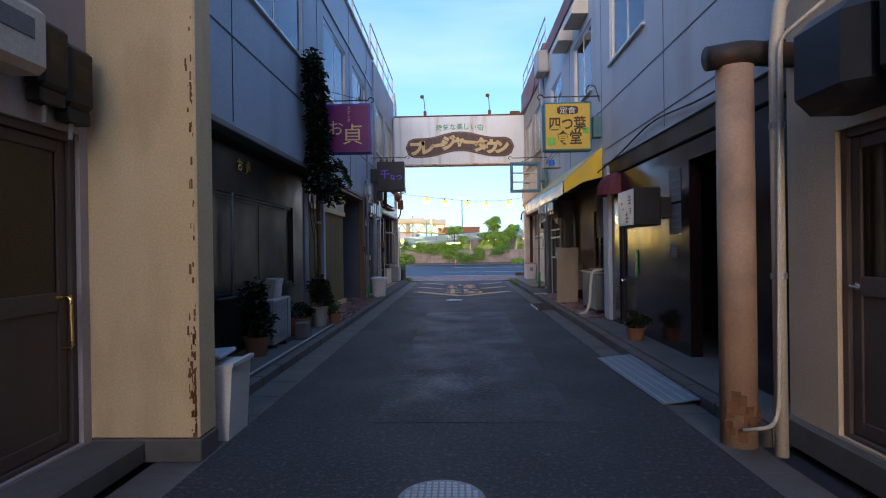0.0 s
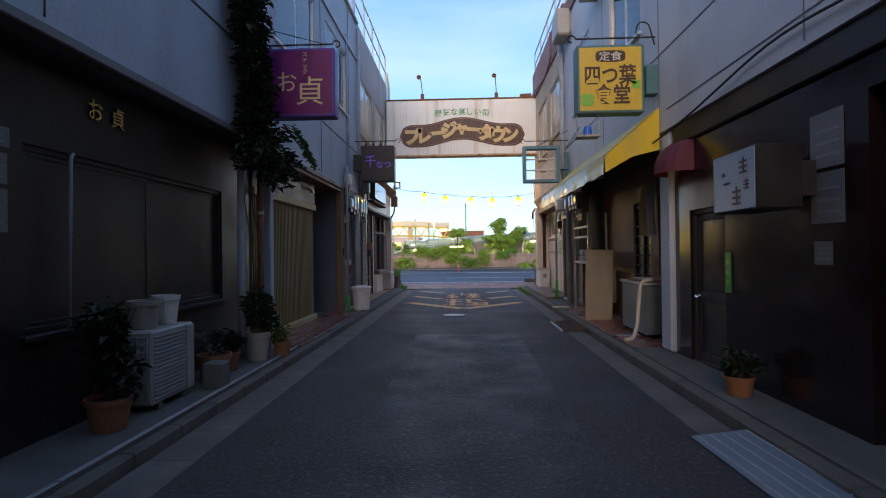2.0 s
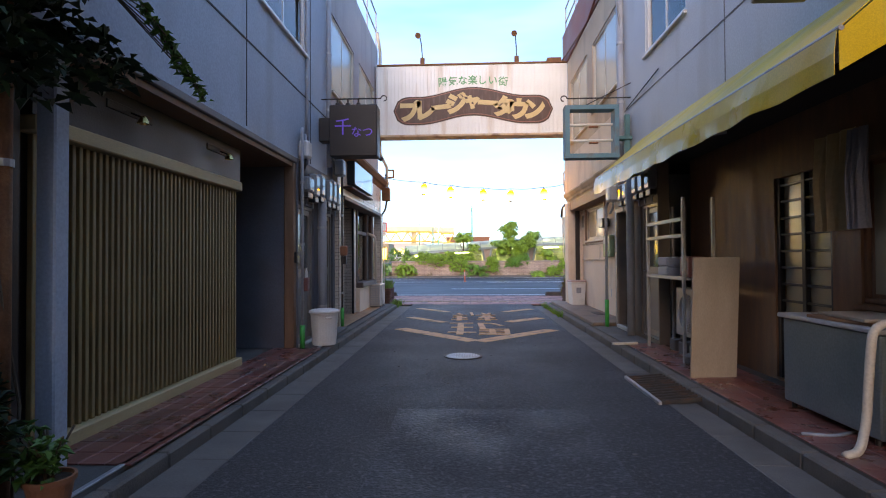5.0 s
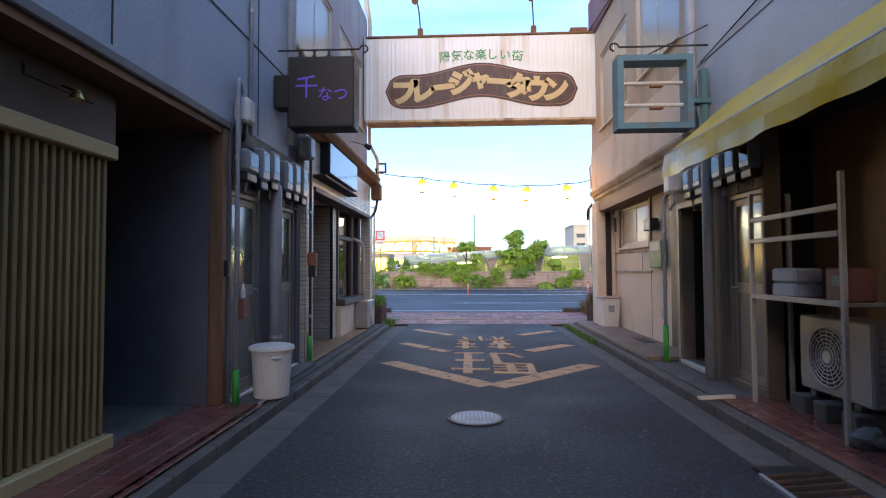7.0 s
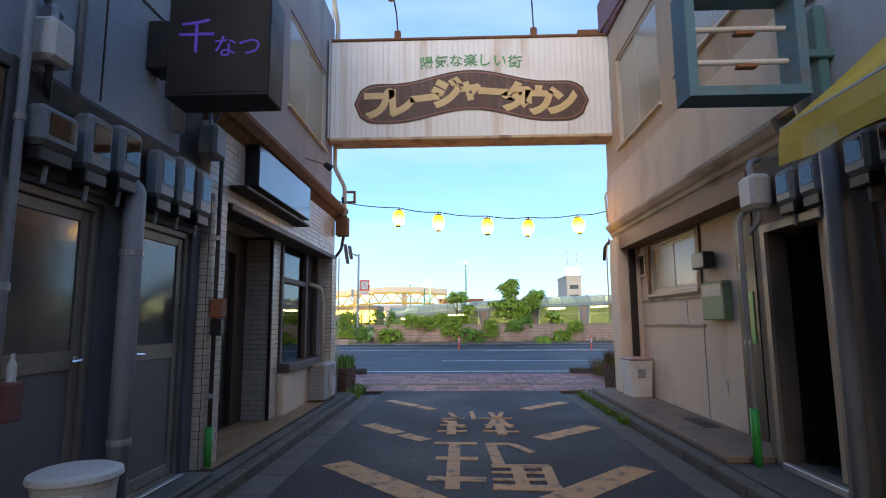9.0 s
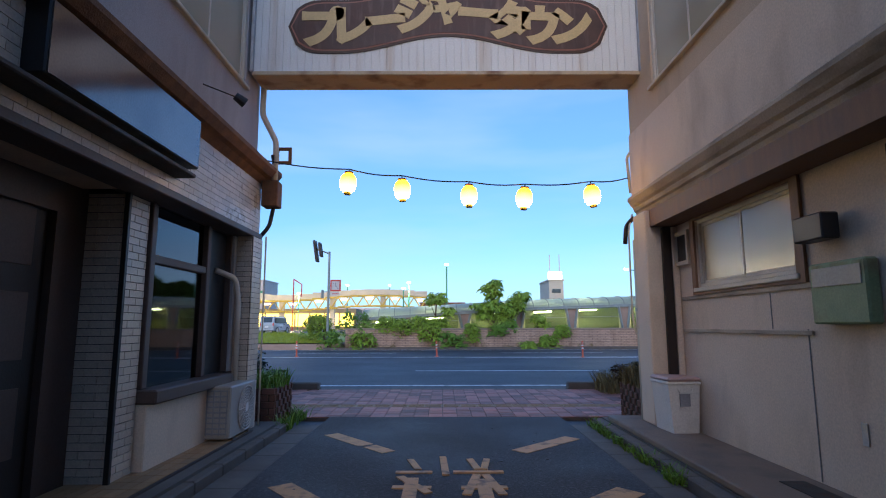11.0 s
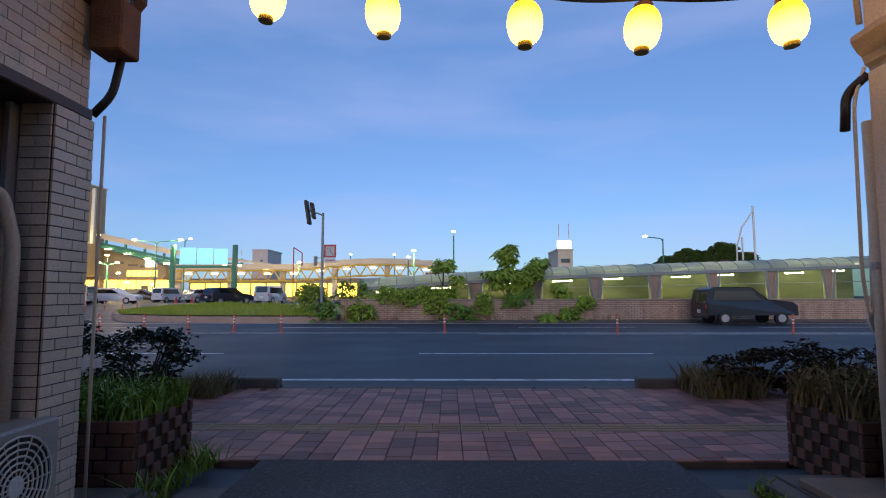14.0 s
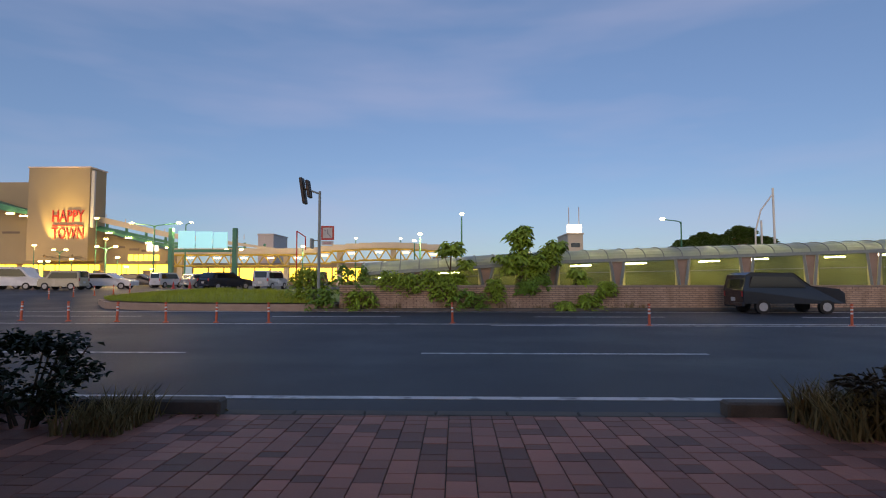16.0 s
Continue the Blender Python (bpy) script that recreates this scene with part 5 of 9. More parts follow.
word("lettering", "お", 0.19, Matrix.Translation((0.01, -0.14, 0)) @ pose(0, 0, 0, 90, 0, 90), M["brass"], sg, depth=0.015)
pipe("conduit", "pale conduit up the dark bar wall", [(-2.86, 6.80, 2.15), (-2.85, 6.76, 2.12), (-2.86, 6.74, 0.85)], 0.014, "pipe_grey")
ac_unit(-2.46, 1, 7.12, 7.80, 0.105, 0.655, 0.34, "grubby grey outdoor air-conditioner with pots on top", 0)
flower_pot(-2.64, 7.32, 0.762, 0.14, 0.24, "clay_white", "pale glazed pot on the air-conditioner")
flower_pot(-2.62, 7.62, 0.762, 0.12, 0.26, "white_plastic", "ribbed white pot on the air-conditioner")
flower_pot(-2.50, 8.30, 0.105, 0.17, 0.26, "terracotta", "terracotta pot with a few dry stems", "sparse dark leaves", rng, 0.25, 60, "leaf_dark", 0.06)
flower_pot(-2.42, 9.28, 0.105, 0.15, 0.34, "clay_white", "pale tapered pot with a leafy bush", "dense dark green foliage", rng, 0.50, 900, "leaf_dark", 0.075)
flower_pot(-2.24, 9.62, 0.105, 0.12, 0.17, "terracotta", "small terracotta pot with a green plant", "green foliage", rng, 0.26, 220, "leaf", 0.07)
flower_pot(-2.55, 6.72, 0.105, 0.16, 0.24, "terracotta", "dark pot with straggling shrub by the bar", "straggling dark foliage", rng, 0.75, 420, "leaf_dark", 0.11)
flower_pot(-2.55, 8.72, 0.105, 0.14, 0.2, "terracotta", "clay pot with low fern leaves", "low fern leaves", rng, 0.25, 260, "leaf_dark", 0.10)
for y in (7.98,):
    k = thing("concrete_block", "mossy concrete block beside the pots", "block", at=(-2.33, y, 0.105))
    part("block", box(B(), -0.095, 0.095, -0.10, 0.10, 0, 0.24, 0.012), M["concrete"], k)

# creeper on the grey building
v = thing("wall_creeper", "dark green creeper climbing the grey wall", "climbing plant", at=(-2.5, 9.3, 0.12))
for k in range(4):
    st = B()
    p = [(-0.04 + 0.02 * k, 0.12 * k, 0)]
    for j in range(1, 10):
        p.append((rng.uniform(-0.04, 0.03), 0.12 * k - 0.02 * j + rng.uniform(-0.08, 0.08), j * 0.48))
    tube(st, p, 0.010, 6, True, 0.004)
    part("stem", st, M["bark"], v)
lb = B()
for k in range(30):
    z = 2.55 + 2.0 * k / 29
    w = 0.28 + 0.14 * math.sin(k * 1.7)
    leaves(lb, (0.10 + rng.uniform(0, 0.08), -0.05 - 0.012 * k + rng.uniform(-0.15, 0.15), z - 0.12), (0.18, w * 1.15, 0.16), 120, 0.09, rng)
for c in ((0.16, 0.55, 2.55), (0.2, 0.8, 2.45), (0.14, -0.3, 2.35), (0.25, -0.1, 2.3), (0.28, 0.2, 2.2), (0.3, -0.45, 2.42), (0.2, 0.35, 2.75)):
    leaves(lb, c, (0.24, 0.34, 0.15), 110, 0.10, rng)
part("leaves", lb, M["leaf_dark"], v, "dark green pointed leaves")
hb = B()
for k in range(7):
    y0, z0 = 1.0 + 0.1 * k, 3.05 - 0.05 * k
    pts = [(0.1, 0.9, 3.05), (0.2, y0 + 0.1, z0), (0.28, y0 + 0.35, z0 - 0.18)]
    tube(st := B(), pts, 0.005, 5)
    part("twig", st, M["bark"], v)
    for j in range(9):
        q = Vector(pts[1]).lerp(Vector(pts[2]), j / 8)
        leaves(hb, q, (0.05, 0.05, 0.03), 3, 0.085, rng, 0.7)
part("hanging_leaves", hb, M["leaf"], v, "loose hanging leafy twigs")
pipe("downpipe", "rusty orange downpipe behind the pots", [(-2.50, 9.62, 2.75), (-2.50, 9.62, 0.106)], 0.038, "rust", (1.9,))
pipe("downpipe", "grey-blue downpipe on the dark wall", [(-2.68, 9.45, 2.6), (-2.68, 9.45, 0.106)], 0.045, "paint_blue", (1.7,))
pipe("downpipe", "tall grey downpipe on the grey building", [(-2.50, 16.3, 7.0), (-2.50, 16.3, 3.0)], 0.045, "pipe_grey", (6.2, 5.0, 4.0))
pipe("downpipe", "thick pale bluish downpipe between the service doors", [(-2.56, 15.68, 2.42), (-2.455, 15.69, 2.36), (-2.455, 15.69, 0.106)], 0.07, "pipe_grey", (0.62, 1.9), seg=16, rounding=0.05)
pipe("conduit", "grey conduit up the painted panel wall", [(-2.545, 15.15, 6.4), (-2.545, 15.15, 2.84)], 0.022, "pipe_grey", (5.4, 4.2))
lampb = thing("entrance_spotlights", "small brass spotlights under the entrance lintel", "lamp", at=(-2.8, 11.2, 2.5))
for y in (0.0, 1.6):
    part("spotlight", lathe(B(), [(0.02, 0.06), (0.05, 0.0), (0.045, 0.0), (0.001, 0.03)], 0.08, y, 12), M["brass"], lampb)
    part("arm", tube(B(), [(-0.04, y, 0.1), (0.08, y, 0.05)], 0.008), M["iron"], lampb)
    part("bracket", box(B(), -0.05, -0.02, y - 0.3, y + 0.3, 0.06, 0.13, 0.005), M["iron"], lampb)
fl = B()
for i in range(4):
    for j in range(22):
        box(fl, -2.86 + 0.172 * i, -2.86 + 0.172 * i + 0.168, 10.2 + 0.2 * j, 10.2 + 0.2 * j + 0.196, 0.1052, 0.117, 0.003)
tagged(part("entrance_paving", fl, M["redfloor"]), "dull red-brown paving tiles at the slatted entrance", "paving", "", "stuff")


def hanging_sign(name, label, x0, x1, y, z0, z1, d, face, rim, lean=0):
    t = thing(name, label, "sign", at=((x0 + x1) / 2, y, z0))
    w, h = (x1 - x0) / 2, z1 - z0
    part("box", box(B(), -w, w, 0.0, d, 0, h, 0.012), M[rim], t)
    part("face", box(B(), -w + 0.035, w - 0.035, -0.006, -0.001, 0.035, h - 0.035), M[face], t)
    part("rear_face", box(B(), -w + 0.035, w - 0.035, d + 0.001, d + 0.006, 0.035, h - 0.035), M[face], t)
    return t


def scroll_arm(t, x0, x1, z, y, mat="iron"):
    b = B()
    tube(b, [(x0, y, z), (x1, y, z)], 0.012, 7)
    e = -1 if x1 < x0 else 1
    sp = [(x1 + e * 0.05 * (1 - math.cos(a)) * 1.0 - 0.0, y, z + 0.045 * math.sin(a)) for a in (math.pi * k / 8 for k in range(13))]
    tube(b, sp, 0.010, 6)
    part("scroll_arm", b, M[mat], t, "wrought-iron scroll arm")


# plum sign
s1 = hanging_sign("plum_shop_sign", "plum purple box sign with pale gold lettering", -2.48, -1.58, 9.84, 3.17, 4.07, 0.22, "purple_sign", "purple_rim")
word("lettering", "お", 0.30, facing(-0.18, -0.008, 0.46), M["gold_letter"], s1)
word("lettering", "貞", 0.40, facing(0.12, -0.008, 0.34), M["gold_letter"], s1)
word("small_lettering", "ス\nナ\nッ\nク", 0.075, facing(0.06, -0.008, 0.70), M["gold_letter"], s1)
scroll_arm(s1, -0.6, 0.40, 0.98, 0.1)
part("stay", tube(B(), [(-0.64, 0.1, 1.25), (0.3, 0.1, 0.98)], 0.006), M["iron"], s1)
part("hanger", box(B(), -0.66, -0.44, 0.06, 0.14, 0.2, 0.75, 0.01), M["iron"], s1)

# black sign
s2 = hanging_sign("black_shop_sign", "black box sign with violet handwritten lettering", -2.37, -1.57, 15.82, 3.10, 3.96, 0.32, "black", "black")
word("lettering", "千", 0.30, facing(-0.17, -0.008, 0.49), M["violet_letter"], s2)
word("lettering", "なつ", 0.19, facing(0.15, -0.008, 0.40), M["violet_letter"], s2)
scroll_arm(s2, -0.58, 0.44, 1.0, 0.16)
part("bracket_box", box(B(), -0.59, -0.403, 0.05, 0.27, 0.26, 0.66, 0.01), M["black"], s2)
for k in range(3):
    part("insulator", lathe(B(), [(0.02, 0.86), (0.035, 0.88), (0.035, 0.92), (0.015, 0.94), (0.015, 1.0)], -0.3 + 0.18 * k, 0.16, 10), M["iron"], s2)

# meters, pipes and bucket at the service doors
for k, (y, z, h) in enumerate(((14.86, 2.35, 0.26), (15.2, 2.32, 0.38), (15.52, 2.36, 0.38), (15.98, 2.32, 0.40), (16.29, 2.33, 0.43), (16.61, 2.32, 0.43))):
    meter(-2.515, 1, y, z, w=0.24 if k else 0.30, h=h)
g = thing("gas_meter", "pale gas meter hung on conduit over the doors", "meter", at=(-2.56, 14.84, 2.88))
part("housing", box(B(), 0, 0.16, -0.1, 0.1, 0, 0.26, 0.03), M["white_plastic"], g)
part("cap", tube(B(), [(0.08, 0, 0.26), (0.08, 0, 0.34), (0.02, 0.02, 0.4)], 0.025), M["pipe_grey"], g)
part("neck", tube(B(), bend([(0.08, 0, 0.0), (0.08, 0, -0.12), (0.0, 0.1, -0.2)]), 0.02), M["iron"], g)
g = thing("gas_meter", "grey gas meter with tangled cables", "meter", at=(-2.50, 16.72, 2.90))
part("housing", box(B(), 0, 0.18, -0.12, 0.12, 0, 0.30, 0.03), M["meter"], g)
part("cap", tube(B(), bend([(0.09, -0.05, 0.3), (0.09, -0.05, 0.42), (0.02, -0.25, 0.5)]), 0.02), M["pipe_grey"], g)
part("cable", tube(B(), bend([(0.05, 0.05, 0.3), (0.12, 0.15, 0.55), (0.02, -0.3, 0.7)]), 0.012), M["black"], g)
pipe("downpipe", "thin grey conduit beside the service door with a green sleeve", [(-2.56, 14.98, 3.26), (-2.47, 14.66, 3.30), (-2.47, 14.66, 0.11)], 0.024, "pipe_grey", (2.5, 1.6), 0.32)
pipe("downpipe", "dark conduit on white tiled pier with green sleeve", [(-2.425, 16.97, 3.2), (-2.425, 16.97, 0.126)], 0.02, "iron", (2.2, 0.75), 0.35)
vb = thing("valve_box", "reddish valve box on the conduit", "valve", at=(-2.43, 16.96, 1.35))
part("box", box(B(), -0.02, 0.1, -0.06, 0.06, 0.1, 0.28, 0.015), M["terracotta"], vb)
part("lower_box", box(B(), -0.01, 0.09, -0.05, 0.05, -0.06, 0.096, 0.012), M["black"], vb)
fe = thing("red_letterbox", "small red box with bottles beside the door", "box", at=(-2.46, 14.71, 0.92))
part("box", box(B(), 0, 0.07, -0.06, 0.06, 0, 0.2, 0.012), M["maroon"], fe)
part("bottle", lathe(B(), [(0.022, 0.2), (0.022, 0.28), (0.010, 0.31), (0.010, 0.34)], 0.035, 0.0, 10), M["white_plastic"], fe)
ic = thing("intercom", "black intercom on the timber post", "intercom", at=(-2.56, 14.61, 1.33))
part("case", box(B(), 0, 0.04, -0.05, 0.05, 0, 0.16, 0.01), M["black"], ic)
bk = thing("bucket_bin", "pale grey round plastic bin with lid", "bin", at=(-2.235, 14.98, 0.106))
bb = B()
lathe(bb, [(0.165, 0), (0.175, 0.01), (0.20, 0.44), (0.205, 0.445), (0.205, 0.47), (0.19, 0.47), (0.001, 0.45)], 0, 0, 28)
part("body", bb, M["white_plastic"], bk, smooth=False)
ld = B()
lathe(ld, [(0.225, 0.475), (0.23, 0.485), (0.225, 0.51), (0.19, 0.525), (0.08, 0.54), (0.001, 0.54)], 0, 0, 28)
part("lid", ld, M["white_plastic"], bk)
for a in (0.6, 3.7):
    part("grip", box(B(), -0.05, 0.05, 0.205, 0.24, 0.40, 0.43, 0.008, pose(0, 0, 0, 0, 0, math.degrees(a))), M["white_plastic"], bk)
slab = thing("step_slab", "worn concrete slab before the service door", "step", at=(-2.28, 16.2, 0.0))
part("slab", box(B(), -0.215, 0.0, -0.55, 0.55, 0.106, 0.15, 0.012), M["concrete"], slab)

# corner shop: sign box, spot lamp, pipes, air conditioner
sb = thing("blank_shop_sign", "blank mirror-like fascia sign box", "sign", at=(-2.5, 18.70, 2.86))
part("box", box(B(), 0, 0.16, -1.02, 1.02, 0.02, 0.50, 0.01), M["black"], sb)
part("face", box(B(), 0.161, 0.167, -1.0, 1.0, 0.03, 0.49), surf("polished_blank_panel", (0.20, 0.17, 0.16), (0.26, 0.22, 0.20), 2, (0.08, 0.16), 0.0, metal=0.6), sb)
part("hood", box(B(), -0.04, 0.20, -1.4, 0.9, -0.10, -0.06, 0.01), M["iron"], sb)
sp = thing("spot_lamp", "dark spotlight on a thin arm", "lamp", at=(-2.57, 20.5, 3.93))
part("arm", tube(B(), [(0, -0.3, 0.04), (0.25, 0, 0.02)], 0.008), M["iron"], sp)
part("head", tube(B(), [(0.24, -0.02, 0.03), (0.33, 0.05, -0.03)], 0.045, 12, True, 0.06), M["black"], sp)
pipe("downpipe", "bent cream downpipe at the corner eave", [(-2.5, 21.9, 7.0), (-2.5, 21.9, 4.3), (-2.33, 22.01, 3.95), (-2.33, 22.01, 3.4)], 0.04, "pipe_cream", (5.5,), category="pipe")
pipe("cable_bundle", "black cables hanging at the building corner", [(-2.36, 21.98, 3.75), (-2.30, 22.06, 3.3), (-2.38, 22.02, 2.75), (-2.48, 21.98, 2.6)], 0.028, "black", category="cable")
mb = thing("junction_box", "rusty junction box at the corner eave", "box", at=(-2.34, 21.96, 3.0))
part("box", box(B(), -0.12, 0.1, -0.1, 0.12, 0, 0.36, 0.012), M["rust"], mb)
part("frame", holed(B(), "y", 0.14, 0.18, -0.02, 0.2, 0.66, 0.90, [(0.02, 0.16, 0.70, 0.86)]), M["rust"], mb)
pipe("drain_hose", "cream drain pipe down the shop window side", [(-2.74, 21.2, 2.06), (-2.58, 21.42, 1.98), (-2.56, 21.50, 1.7), (-2.56, 21.50, 0.72)], 0.035, "pipe_cream")
pipe("ground_rod", "thin white rod down the tiled corner", [(-2.41, 22.00, 2.6), (-2.41, 22.00, 0.0)], 0.011, "pipe_cream")
ac_unit(-2.35, 1, 20.86, 21.66, 0.105, 0.62, 0.30, "cream outdoor air-conditioner unit by the shop corner", 0.7)
# pale panel behind the pane, added to imitate a lamp's reflection
ref = thing("window_blind", "pale panel imitating a reflection in the shop window", "blind", at=(-2.9, 20.2, 1.45))
part("blind", box(B(), 0, 0.02, -0.58, 0.6, 0, 0.42), curtain, ref)


def brick_skin(parent, axis, w, s, u0, u1, z0, z1, bw, bh, cap, mat, thick=0.012, gap=0.006, seed=1):
    """Courses of facing bricks on an upright face; the first cap bricks are parts, the rest one joined part."""
    r = random.Random(seed)
    made, rest, n = {}, B(), 0
    z, row = z0, 0
    while z < z1 - bh * 0.5:
        u = u0 - (bw / 2 if row % 2 else 0)
        while u < u1 - 0.01:
            a, c = max(u, u0), min(u + bw, u1) - gap
            if c - a > 0.015:
                t = thick + r.choice((0, 0, 0.001, 0.002))
                if n < cap:
                    key = (round(c - a, 3), round(t, 4))
                    if key not in made:
                        m = B()
                        if axis == "x":
                            box(m, 0, s * t, 0, c - a, 0, min(bh, z1 - z) - gap, 0.002)
                        else:
                            box(m, 0, c - a, 0, s * t, 0, min(bh, z1 - z) - gap, 0.002)
                        me = bpy.data.meshes.new("brick")
                        m.to_mesh(me)
                        m.free()
                        me.materials.append(M[mat])
                        made[key] = me
                    o = new("brick", made[key])
                    o.parent = parent
                    o.location = (w, a, z) if axis == "x" else (a, w, z)
                elif axis == "x":
                    box(rest, w, w + s * t, a, c, z, min(z + bh, z1) - gap)
                else:
                    box(rest, a, c, w, w + s * t, z, min(z + bh, z1) - gap)
                n += 1
            u += bw
        z += bh
        row += 1
    if rest.verts:
        part("bricks", rest, M[mat], parent)["kind"] = "stuff"
    else:
        rest.free()


cs = bpy.data.objects["corner_shop_building"]
brick_skin(cs, "x", -2.45, 1, 21.60, 21.95, 0.105, 2.537, 0.20, 0.066, 130, "white_tile", seed=2)
brick_skin(cs, "y", 21.60, -1, -2.64, -2.45, 0.105, 2.537, 0.20, 0.066, 90, "white_tile", seed=3)
brick_skin(cs, "y", 21.95, 1, -2.64, -2.45, 0.105, 2.537, 0.20, 0.066, 0, "white_tile", seed=3)
brick_skin(cs, "x", -2.47, 1, 16.88, 17.22, 0.126, 2.617, 0.20, 0.066, 80, "white_tile", seed=4)
brick_skin(cs, "y", 16.88, -1, -2.66, -2.47, 0.126, 2.617, 0.20, 0.066, 80, "white_tile", seed=4)
brick_skin(cs, "x", -2.72, 1, 19.27, 19.60, 0.126, 2.537, 0.20, 0.066, 90, "white_tile", seed=5)
brick_skin(cs, "y", 19.27, -1, -3.06, -2.735, 0.126, 2.537, 0.20, 0.066, 90, "white_tile", seed=5)
brick_skin(cs, "x", -2.50, 1, 16.87, 21.95, 2.63, 3.32, 0.20, 0.066, 0, "white_tile", seed=6)


tf = B()
for i in range(7):
    for j in range(23):
        box(tf, -3.04 + 0.098 * i, -3.04 + 0.098 * i + 0.092, 16.92 + 0.2 * j, 16.92 + 0.2 * j + 0.194, 0.1255, 0.133, 0.002)
tagged(part("entrance_tiles", tf, M["tactile"]), "narrow tan floor tiles at the recessed shop entrance", "paving", "", "stuff")


def planter(x0, x1, y0, y1, h, label, leafmat, n, lh, seed):
    t = thing("brick_planter", label, "planter", at=((x0 + x1) / 2, (y0 + y1) / 2, 0))
    w, d = (x1 - x0) / 2, (y1 - y0) / 2
    part("core", box(B(), -w + 0.02, w - 0.02, -d + 0.02, d - 0.02, 0, h - 0.03), M["soil"], t)
    r = random.Random(seed)
    rows = int(h / 0.09)
    for k in range(rows):
        for ax, lim, other in (("x", w, d), ("y", d, w)):
            for sgn in (-1, 1):
                u = -lim + (0.0 if k % 2 else -0.09)
                while u < lim:
                    a, c = max(u, -lim), min(u + 0.19, lim)
                    if c - a > 0.04:
                        b = B()
                        o = sgn * other
                        if ax == "x":
                            box(b, a, c - 0.008, o - sgn * 0.04, o + r.uniform(0, 0.006), k * 0.09, k * 0.09 + 0.082, 0.006)
                        else:
                            box(b, o - sgn * 0.04, o + r.uniform(0, 0.006), a + 0.041, c - 0.049, k * 0.09, k * 0.09 + 0.082, 0.006)
                        part("brick", b, M["brickdark"], t)
                    u += 0.2
    lb = B()
    for _ in range(n // 30):
        leaves(lb, (r.uniform(-w, w) * 0.85, r.uniform(-d, d) * 0.85, h + lh * r.uniform(0.1, 0.6)), (0.13, 0.13, lh * 0.35), 30, 0.05, r)
    blades(lb, -w, w, -d, d, h - 0.03, n // 3, lh, r)
    part("foliage", lb, M[leafmat], t, "low bushy green plants")
    return t


M["brickdark"] = surf("dark_red_brick", (0.10, 0.045, 0.035), (0.15, 0.07, 0.05), 6, (0.7, 0.9), 0.3, 60, vary=0.25)
planter(-3.3, -2.30, 22.35, 23.2, 0.54, "dark brick planter with low green shrubs", "leaf_light", 1500, 0.26, 21)
planter(2.72, 3.6, 22.35, 23.2, 0.54, "dark brick planter with dry grassy plants", "drygrass", 1300, 0.34, 22)

nose = thing("step_nosing", "worn metal nosing strip along the western step", "trim", at=(-2.215, 4.3, 0.105))
for k in range(7):
    part("strip", box(B(), -0.035, 0.0, 1.5 * k, 1.5 * k + 1.49, 0.0005, 0.012, 0.003), M["steel"], nose)


# ---- east side things ----
t = thing("drain_stack", "thick aged clay-coloured drain pipe with capped head", "pipe", at=(1.96, 3.9, 0))
part("pipe", tube(B(), [(0, 0, 0.0), (0, 0, 2.66)], 0.122, 24), M["terracotta_pipe"], t, smooth=True)
part("head", tube(B(), bend([(-0.2, -0.02, 2.72), (0.05, -0.02, 2.76), (0.42, 0.0, 2.74)], 0.05), 0.085, 16), M["iron"], t, "dark horizontal pipe head", smooth=True)
ch = B()
r2 = random.Random(8)
for _ in range(16):
    a = r2.uniform(-2.6, -0.6)
    z = r2.uniform(0.02, 0.34)
    q = pose(0.124 * math.cos(a), 0.124 * math.sin(a), z, 0, 0, math.degrees(a) + r2.uniform(-20, 20))
    box(ch, -0.006, 0.004, -0.03, 0.03, 0, r2.uniform(0.03, 0.09), 0.002, q)
part("chips", ch, M["rust"], t, "chipped flaking coating near the foot")["kind"] = "stuff"
pipe("downpipe", "cream vertical drain pipe beside the stack", [(2.35, 3.6, 3.3), (2.14, 3.66, 3.0), (2.12, 3.68, 2.7), (2.13, 3.68, 0.0)], 0.042, "pipe_cream", (2.2, 1.2), rounding=0.05)
pipe("conduit", "thin pale conduit looping down the drain pipe", [(2.36, 3.3, 3.0), (2.10, 3.60, 2.75), (2.08, 3.62, 0.35), (2.04, 3.60, 0.22), (1.90, 3.72, 0.16)], 0.013, "pipe_cream")
t = thing("electric_meter_box", "black rounded meter box on the beige wall", "meter", at=(2.38, 3.05, 2.1))
part("housing", box(B(), 0, -0.42, -0.3, 0.26, 0.05, 0.6, 0.09), M["black"], t)
part("hood", box(B(), 0, -0.34, -0.8, -0.32, 0.12, 0.62, 0.05), M["iron"], t)
t = thing("steel_plate", "bluish ribbed steel ramp plate lying at the kerb", "plate", at=(2.0, 5.85, 0.012))
part("plate", box(B(), -0.26, 0.26, -1.0, 1.0, 0, 0.012, 0.002, pose(0, 0, 0.02, 0, -6, 2)), surf("blue_grey_steel_plate", (0.16, 0.22, 0.27), (0.24, 0.30, 0.35), 3, (0.4, 0.6), 0.15, 60, metal=0.4, stain=(RUST, 3, 0.3)), t)
rb = B()
for k in range(6):
    x = -0.22 + 0.088 * k
    box(rb, x - 0.008, x + 0.008, -0.98, 0.98, 0.012, 0.017, 0.002, pose(0, 0, 0.02, 0, -6, 2))
part("rib", rb, M["steel"], t)
